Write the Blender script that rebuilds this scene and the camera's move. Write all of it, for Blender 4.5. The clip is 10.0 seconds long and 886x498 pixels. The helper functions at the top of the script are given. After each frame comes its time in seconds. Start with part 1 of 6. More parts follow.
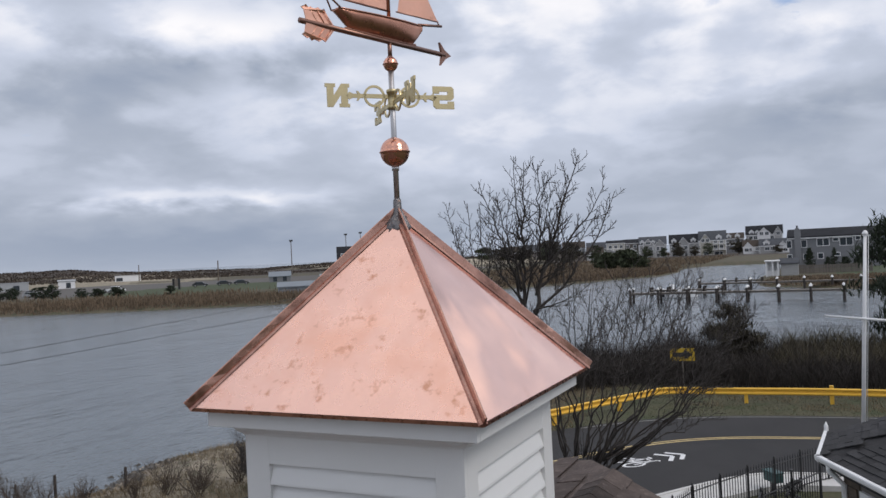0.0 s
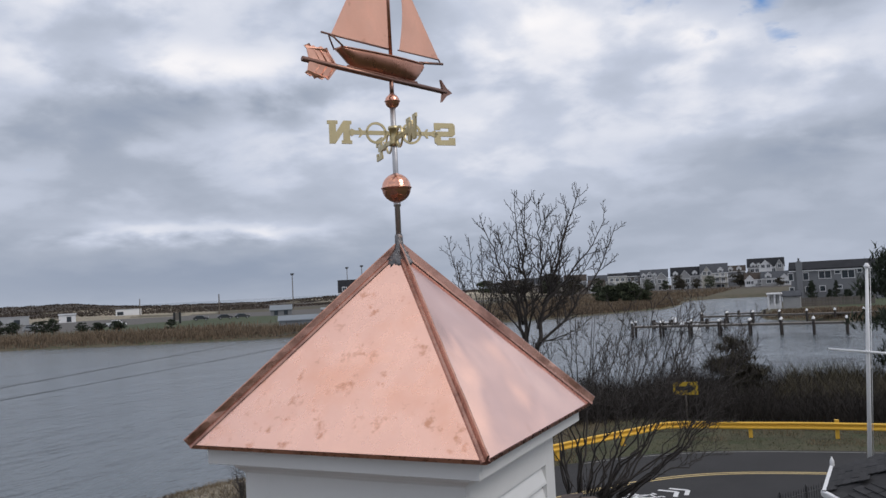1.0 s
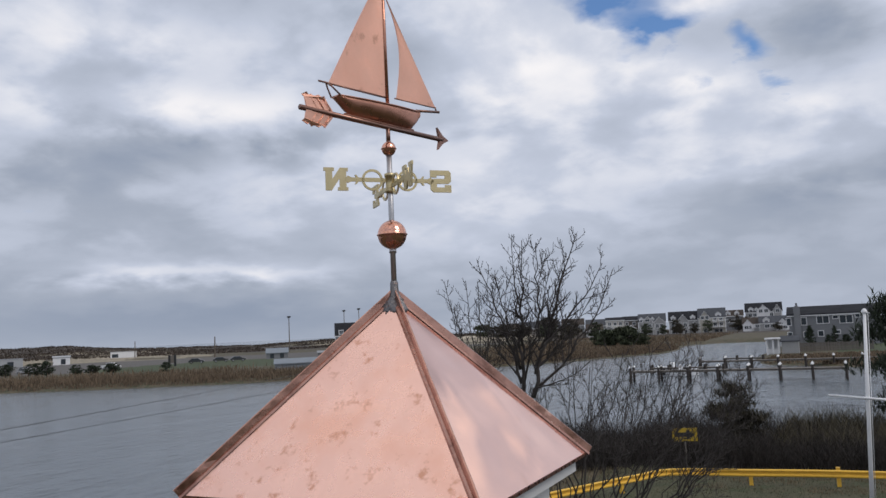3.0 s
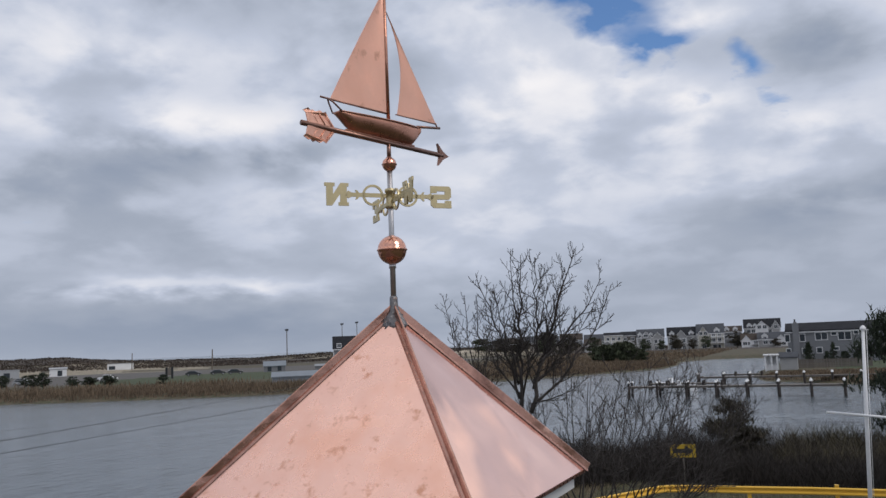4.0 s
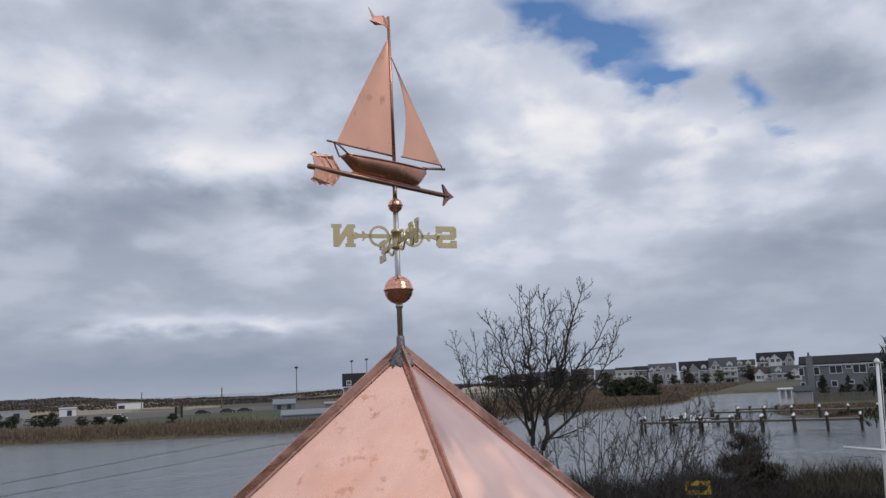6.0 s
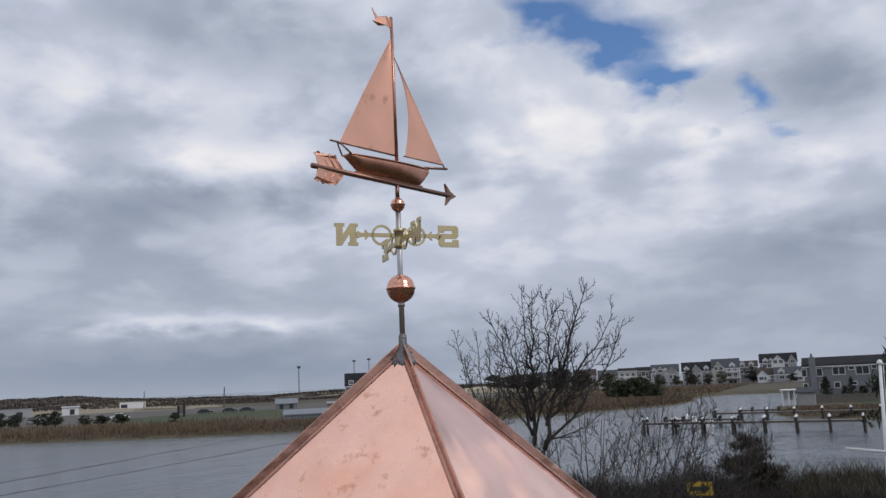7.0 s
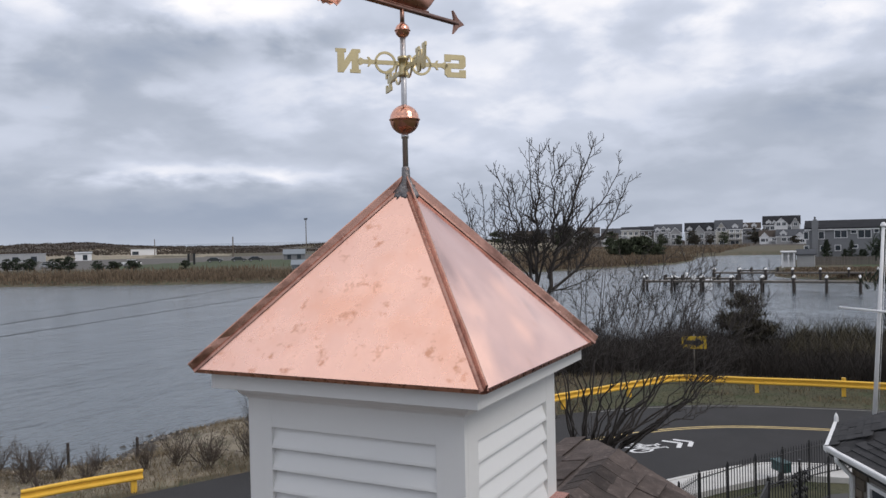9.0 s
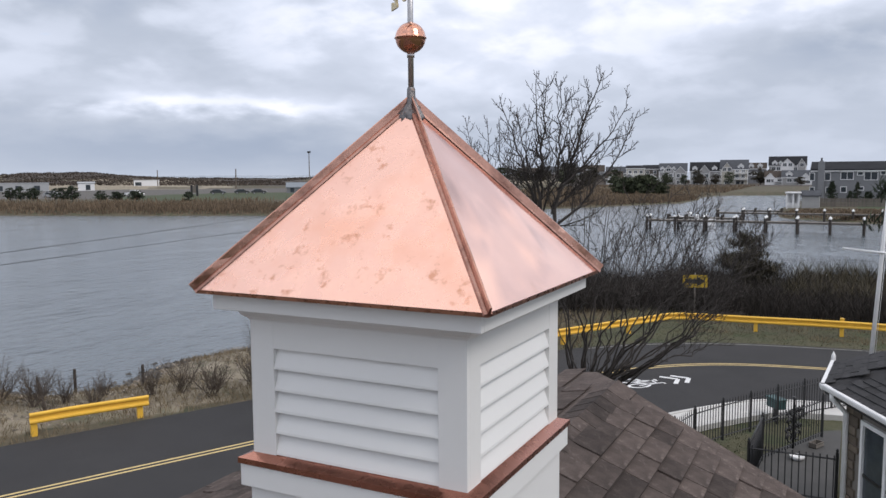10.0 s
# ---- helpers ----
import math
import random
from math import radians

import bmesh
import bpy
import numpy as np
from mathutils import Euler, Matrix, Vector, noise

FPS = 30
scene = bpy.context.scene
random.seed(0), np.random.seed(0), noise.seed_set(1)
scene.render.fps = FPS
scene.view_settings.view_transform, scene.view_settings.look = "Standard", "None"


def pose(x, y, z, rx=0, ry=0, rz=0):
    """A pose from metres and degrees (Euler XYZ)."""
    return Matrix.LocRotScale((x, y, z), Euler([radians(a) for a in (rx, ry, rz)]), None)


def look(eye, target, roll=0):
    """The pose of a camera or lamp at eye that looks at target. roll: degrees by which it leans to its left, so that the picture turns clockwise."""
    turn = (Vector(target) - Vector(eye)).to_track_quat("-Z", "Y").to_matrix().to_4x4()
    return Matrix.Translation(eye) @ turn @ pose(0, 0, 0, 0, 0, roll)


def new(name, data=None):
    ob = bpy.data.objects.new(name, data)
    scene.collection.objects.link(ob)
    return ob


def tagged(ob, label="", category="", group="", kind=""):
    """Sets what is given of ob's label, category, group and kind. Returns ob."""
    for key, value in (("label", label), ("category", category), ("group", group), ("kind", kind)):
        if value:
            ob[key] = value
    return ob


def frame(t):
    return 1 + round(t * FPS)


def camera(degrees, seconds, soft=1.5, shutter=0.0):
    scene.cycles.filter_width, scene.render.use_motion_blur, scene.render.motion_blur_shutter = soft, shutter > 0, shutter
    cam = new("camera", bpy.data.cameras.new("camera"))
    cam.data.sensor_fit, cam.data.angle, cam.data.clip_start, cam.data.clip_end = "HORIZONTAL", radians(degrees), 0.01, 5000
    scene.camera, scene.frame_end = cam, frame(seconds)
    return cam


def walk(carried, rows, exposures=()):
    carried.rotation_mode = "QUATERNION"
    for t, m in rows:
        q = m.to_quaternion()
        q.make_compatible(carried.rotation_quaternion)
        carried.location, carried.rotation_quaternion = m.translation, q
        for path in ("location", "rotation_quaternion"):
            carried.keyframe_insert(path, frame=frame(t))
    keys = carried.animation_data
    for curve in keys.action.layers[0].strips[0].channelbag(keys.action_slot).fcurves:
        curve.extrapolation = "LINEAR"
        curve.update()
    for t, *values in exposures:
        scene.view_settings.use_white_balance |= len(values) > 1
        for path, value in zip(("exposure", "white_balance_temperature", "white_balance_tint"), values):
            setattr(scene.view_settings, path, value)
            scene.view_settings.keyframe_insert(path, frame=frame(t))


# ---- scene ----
cam = camera(58.5, 10.0)
PATH = [
    (0, (1.295, -2.343, 7.024), (0.425, -0.542, 7.038), -2.8),
    (0.5, (1.298, -2.35, 7.027), (0.427, -0.55, 7.09), -2.8),
    (1, (1.297, -2.348, 7.031), (0.429, -0.549, 7.129), -2.9),
    (1.5, (1.3, -2.345, 7.036), (0.435, -0.546, 7.165), -3.0),
    (2, (1.302, -2.342, 7.04), (0.438, -0.545, 7.2), -3.0),
    (2.5, (1.301, -2.338, 7.042), (0.443, -0.541, 7.229), -2.9),
    (4, (1.302, -2.349, 7.049), (0.454, -0.554, 7.29), -2.3),
    (4.5, (1.304, -2.354, 7.052), (0.454, -0.564, 7.319), -2.4),
    (5, (1.311, -2.36, 7.056), (0.454, -0.577, 7.355), -2.6),
    (5.5, (1.32, -2.366, 7.058), (0.461, -0.59, 7.385), -2.8),
    (7, (1.337, -2.389, 7.051), (0.471, -0.616, 7.383), -2.6),
    (7.5, (1.322, -2.361, 7.047), (0.45, -0.584, 7.336), -2.4),
    (8, (1.325, -2.362, 7.043), (0.438, -0.586, 7.286), -2.1),
    (8.5, (1.327, -2.359, 7.021), (0.428, -0.578, 7.165), -1.8),
    (9, (1.309, -2.322, 6.981), (0.406, -0.538, 6.951), -1.3),
    (9.5, (1.297, -2.303, 6.956), (0.391, -0.525, 6.819), -0.7),
    (10, (1.285, -2.287, 6.942), (0.377, -0.515, 6.75), -0.4),
]
walk(cam, [(t, look(eye, target, roll)) for t, eye, target, roll in PATH],
     exposures=[(0.0, 0.02, 6450, 13), (1.0, -0.07, 6450, 13), (2.5, -0.1, 6450, 13), (5.0, -0.18, 6400, 13), (7.5, -0.21, 6400, 13), (8.4, -0.10, 6450, 13), (9.0, 0.11, 6550, 13), (9.5, 0.28, 6550, 13), (10.0, 0.37, 6550, 13)])

# ---- world and light ----
SUN_AZ, SUN_EL = 97.0, 46.0        # degrees; azimuth from +y towards +x


def make_world():
    world = bpy.data.worlds.new("overcast_sky")
    scene.world = world
    world.use_nodes = True
    nt = world.node_tree
    nt.nodes.clear()

    def node(kind, **kw):
        n = nt.nodes.new(kind)
        for k, v in kw.items():
            n.inputs[k].default_value = v
        return n

    def m(op, a, b=None, c=None):
        n = nt.nodes.new("ShaderNodeMath")
        n.operation = op
        for i, v in enumerate((a, b, c)):
            if v is None:
                continue
            if isinstance(v, (int, float)):
                n.inputs[i].default_value = v
            else:
                nt.links.new(v, n.inputs[i])
        return n.outputs[0]

    coord = node("ShaderNodeTexCoord").outputs["Generated"]
    sep = node("ShaderNodeSeparateXYZ")
    nt.links.new(coord, sep.inputs[0])
    x, y, z = sep.outputs
    zc = m("MAXIMUM", z, 0.0)
    # flat cloud deck seen from below
    comb = node("ShaderNodeCombineXYZ")
    nt.links.new(m("DIVIDE", x, m("ADD", zc, 0.30)), comb.inputs[0])
    nt.links.new(m("DIVIDE", y, m("ADD", zc, 0.30)), comb.inputs[1])

    def cloud_noise(scale, detail, rough, dist, w):
        n = node("ShaderNodeTexNoise", Scale=scale, Detail=detail, Roughness=rough, Distortion=dist)
        n.noise_dimensions = "4D"
        n.inputs["W"].default_value = w
        nt.links.new(comb.outputs[0], n.inputs["Vector"])
        return n.outputs[0]

    big = cloud_noise(1.7, 4, 0.45, 0.4, 1.3)
    mid = cloud_noise(3.4, 6, 0.5, 0.25, 4.1)
    fine = cloud_noise(9.0, 6, 0.5, 0.2, 7.7)
    az = m("MULTIPLY", m("ARCTAN2", x, y), 57.2958)
    el = m("MULTIPLY", m("ARCSINE", z), 57.2958)
    azw = m("ADD", az, m("MULTIPLY", m("SUBTRACT", mid, 0.5), 14.0))
    elw = m("ADD", el, m("ADD", m("MULTIPLY", m("SUBTRACT", mid, 0.5), 1.4), m("MULTIPLY", m("SUBTRACT", fine, 0.5), 1.6)))
    elh = m("ADD", el, m("MULTIPLY", m("SUBTRACT", fine, 0.5), 7.0))

    def bank(a0, e0, sa, se, amount, elw=elw):
        q = m("ADD", m("POWER", m("ABSOLUTE", m("DIVIDE", m("SUBTRACT", azw, a0), sa)), 2.0),
              m("POWER", m("ABSOLUTE", m("DIVIDE", m("SUBTRACT", elw, e0), se)), 2.0))
        return m("MULTIPLY", m("EXPONENT", m("MULTIPLY", q, -1.0)), amount)

    # light and dark banks of cloud, with unseen ones added for copper reflections
    tone = m("ADD", m("MULTIPLY", m("SUBTRACT", big, 0.5), 0.8), m("MULTIPLY", m("SUBTRACT", mid, 0.5), 0.50))
    puff = node("ShaderNodeMapRange")
    puff.interpolation_type = "SMOOTHSTEP"
    for i, q in enumerate((0.42, 0.60, -0.5, 0.5)):
        puff.inputs[i + 1].default_value = q
    nt.links.new(m("ADD", mid, m("MULTIPLY", m("SUBTRACT", fine, 0.5), 0.25)), puff.inputs[0])
    tone = m("ADD", tone, m("MULTIPLY", puff.outputs[0], 0.16))
    tone = m("ADD", tone, m("MULTIPLY", m("SUBTRACT", fine, 0.5), 0.20))
    calm = node("ShaderNodeMapRange")       # smoother haze low over the horizon
    for i, q in enumerate((3.0, 15.0, 0.22, 1.15)):
        calm.inputs[i + 1].default_value = q
    nt.links.new(el, calm.inputs[0])
    tone = m("ADD", m("MULTIPLY", tone, calm.outputs[0]), 0.62)
    for b in CLOUD_AND_REFLECTION_BANKS:
        tone = m("ADD", tone, bank(*b))
    # cloud made paler above 26 degrees, out of view, to brighten the copper
    high = node("ShaderNodeMapRange")
    for i, q in enumerate((26.0, 55.0, 0.0, 0.18)):
        high.inputs[i + 1].default_value = q
    nt.links.new(el, high.inputs[0])
    tone = m("ADD", tone, high.outputs[0])
    ramp = node("ShaderNodeValToRGB")
    nt.links.new(tone, ramp.inputs[0])
    e = ramp.color_ramp.elements
    e[0].position, e[0].color = 0.05, (0.26, 0.32, 0.42, 1)
    e[1].position, e[1].color = 1.0, (0.99, 0.985, 0.98, 1)
    for p, c in ((0.35, (0.40, 0.455, 0.54, 1)), (0.62, (0.58, 0.64, 0.745, 1)), (0.8, (0.75, 0.79, 0.86, 1))):
        k = e.new(p)
        k.color = c
    # holes through which the blue shows
    hole = None
    for b in BLUE_HOLES:
        h = bank(*b, elw=elh)
        hole = h if hole is None else m("ADD", hole, h)
    hole = m("ADD", hole, m("MULTIPLY", m("SUBTRACT", fine, 0.5), 1.1))
    mask = node("ShaderNodeMapRange")
    mask.inputs["From Min"].default_value, mask.inputs["From Max"].default_value = 0.24, 0.90
    nt.links.new(hole, mask.inputs[0])
    sky = node("ShaderNodeTexSky")
    sky.sky_type, sky.sun_disc = "NISHITA", False
    sky.sun_elevation, sky.sun_rotation = radians(SUN_EL), radians(SUN_AZ)
    blue = node("ShaderNodeVectorMath")
    blue.operation = "SCALE"
    blue.inputs["Scale"].default_value = 0.12
    tint = node("ShaderNodeVectorMath")
    tint.operation = "MULTIPLY"
    tint.inputs[1].default_value = (0.75, 0.98, 1.22)
    nt.links.new(sky.outputs[0], tint.inputs[0])
    nt.links.new(tint.outputs[0], blue.inputs[0])
    mix = nt.nodes.new("ShaderNodeMix")
    mix.data_type = "RGBA"
    nt.links.new(mask.outputs[0], mix.inputs[0])
    nt.links.new(ramp.outputs[0], mix.inputs[6])
    nt.links.new(blue.outputs[0], mix.inputs[7])
    bg = node("ShaderNodeBackground", Strength=1.0)
    nt.links.new(mix.outputs[2], bg.inputs[0])
    out = node("ShaderNodeOutputWorld")
    nt.links.new(bg.outputs[0], out.inputs[0])


# azimuth, elevation, half widths (degrees), lighter (+) or darker (-)
CLOUD_AND_REFLECTION_BANKS = [
    (-44.5, 16.2, 9, 1.5, 0.30), (-37, 16.0, 4, 1.2, 0.12), (-43.5, 13.3, 8, 1.5, -0.38), (-46, 20.4, 8, 1.3, 0.20),
    (-39, 24, 9, 2.0, -0.20), (-52, 10.6, 7, 1.4, -0.16), (-50, 23, 5, 1.5, 0.12), (-35, 19.5, 6, 1.4, -0.10),
    (-46, 4.9, 6, 0.65, 0.40), (-38, 4.6, 4.5, 0.5, 0.38), (-25, 8.5, 70, 6, -0.06), (-24, 11, 14, 8, 0.22), (-42, 1.6, 22, 2.2, -0.24), (-24, 14.0, 4, 1.6, -0.10),
    (-17, 19.0, 6, 3.6, 0.17), (-7, 16.6, 5, 2.2, 0.24), (-22, 20, 4, 2.5, 0.08), (0, 14.0, 5, 1.5, 0.34),
    (3, 18.2, 5, 2.4, -0.36), (-1, 7.8, 6, 1.3, -0.24), (-7, 11.5, 6, 2.0, 0.12), (-12, 9.0, 5, 2.5, 0.05),
    # azimuth 8 to 16: unseen, added for the right copper pan's reflections
    (-6, 21.5, 4, 1.6, 0.25), (14, 37, 9, 3, 0.40), (8, 31, 12, 2.5, -0.40), (16, 26, 8, 2.5, 0.40), (-25, 3.5, 70, 6.5, -0.22),
]
BLUE_HOLES = [(-13.2, 23.6, 4.0, 2.4, 1.1), (-18.5, 26.0, 3.5, 2.0, 0.9), (-9.6, 20.8, 2.2, 1.1, 0.9), (-4.8, 18.0, 1.9, 1.2, 0.9), (-1.8, 15.4, 1.1, 0.7, 0.6)]
make_world()
sun = new("sun", bpy.data.lights.new("sun", "SUN"))
sun.data.energy, sun.data.angle, sun.data.color = 1.1, radians(25), (1.0, 0.96, 0.9)
_a, _e = radians(SUN_AZ), radians(SUN_EL)
sun.matrix_world = look((math.sin(_a) * math.cos(_e) * 60, math.cos(_a) * math.cos(_e) * 60, math.sin(_e) * 60), (0, 0, 0))


# ---- materials ----
def material(name, base, rough=0.6, metal=0.0, spots=(), scale=8.0, bump=0.0, bump_scale=60.0, var=0.12, per_object=0.0,
             per_island=0.0, coat=0.0, rough_var=0.0, stretch=(1, 1, 1), spec=0.5):
    """Base colour with two scales of variation; spots: rows of (colour, noise scale, from, to)."""
    mat = bpy.data.materials.new(name)
    mat.use_nodes = True
    nt = mat.node_tree
    bsdf = nt.nodes["Principled BSDF"]
    tc = nt.nodes.new("ShaderNodeTexCoord")
    mp = nt.nodes.new("ShaderNodeMapping")
    mp.inputs["Scale"].default_value = stretch
    nt.links.new(tc.outputs["Object"], mp.inputs[0])

    def tex(s, detail=5, rough_n=0.6):
        n = nt.nodes.new("ShaderNodeTexNoise")
        n.inputs["Scale"].default_value, n.inputs["Detail"].default_value, n.inputs["Roughness"].default_value = s, detail, rough_n
        nt.links.new(mp.outputs[0], n.inputs["Vector"])
        return n.outputs[0]

    def mixed(fac, a, b, mode="MIX"):
        n = nt.nodes.new("ShaderNodeMix")
        n.data_type, n.blend_type = "RGBA", mode
        for sock, v in ((n.inputs[0], fac), (n.inputs[6], a), (n.inputs[7], b)):
            if isinstance(v, (int, float, tuple)):
                sock.default_value = (*v, 1)[:4] if isinstance(v, tuple) else v
            else:
                nt.links.new(v, sock)
        return n.outputs[2]

    def ranged(v, a, b, lo=0.0, hi=1.0):
        n = nt.nodes.new("ShaderNodeMapRange")
        for i, q in enumerate((a, b, lo, hi)):
            n.inputs[i + 1].default_value = q
        nt.links.new(v, n.inputs[0])
        return n.outputs[0]

    lo = tuple(c * (1 - var) for c in base)
    hi = tuple(min(1, c * (1 + var)) for c in base)
    col = mixed(ranged(tex(scale), 0.3, 0.7), lo, hi)
    col = mixed(ranged(tex(scale * 9, 3), 0.3, 0.7, 0.0, 0.5), col, tuple(c * (1 - var * 0.8) for c in base))
    for c, s, a, b in spots:
        col = mixed(ranged(tex(s, 6, 0.62), a, b), col, c)
    if per_object:
        info = nt.nodes.new("ShaderNodeObjectInfo")
        col = mixed(1.0, col, mixed(info.outputs["Random"], (1 - per_object,) * 3, (1 + per_object * 0.6,) * 3), "MULTIPLY")
    if per_island:
        geo = nt.nodes.new("ShaderNodeNewGeometry")
        col = mixed(1.0, col, mixed(geo.outputs["Random Per Island"], (1 - per_island,) * 3, (1 + per_island * 0.6,) * 3), "MULTIPLY")
    nt.links.new(col, bsdf.inputs["Base Color"])
    bsdf.inputs["Metallic"].default_value = metal
    bsdf.inputs["Specular IOR Level"].default_value = spec
    bsdf.inputs["Coat Weight"].default_value = coat
    if rough_var:
        nt.links.new(ranged(tex(scale * 2.3, 4), 0.3, 0.7, rough - rough_var, rough + rough_var), bsdf.inputs["Roughness"])
    else:
        bsdf.inputs["Roughness"].default_value = rough
    if bump:
        bn = nt.nodes.new("ShaderNodeBump")
        bn.inputs["Distance"].default_value = bump
        nt.links.new(tex(bump_scale, 4), bn.inputs["Height"])
        nt.links.new(bn.outputs[0], bsdf.inputs["Normal"])
    return mat


def glass_material(name, tint=(0.05, 0.06, 0.07)):
    """Window glass; the dark room behind it is put into the colour."""
    mat = material(name, tint, rough=0.06, var=0.25, scale=3)
    return mat


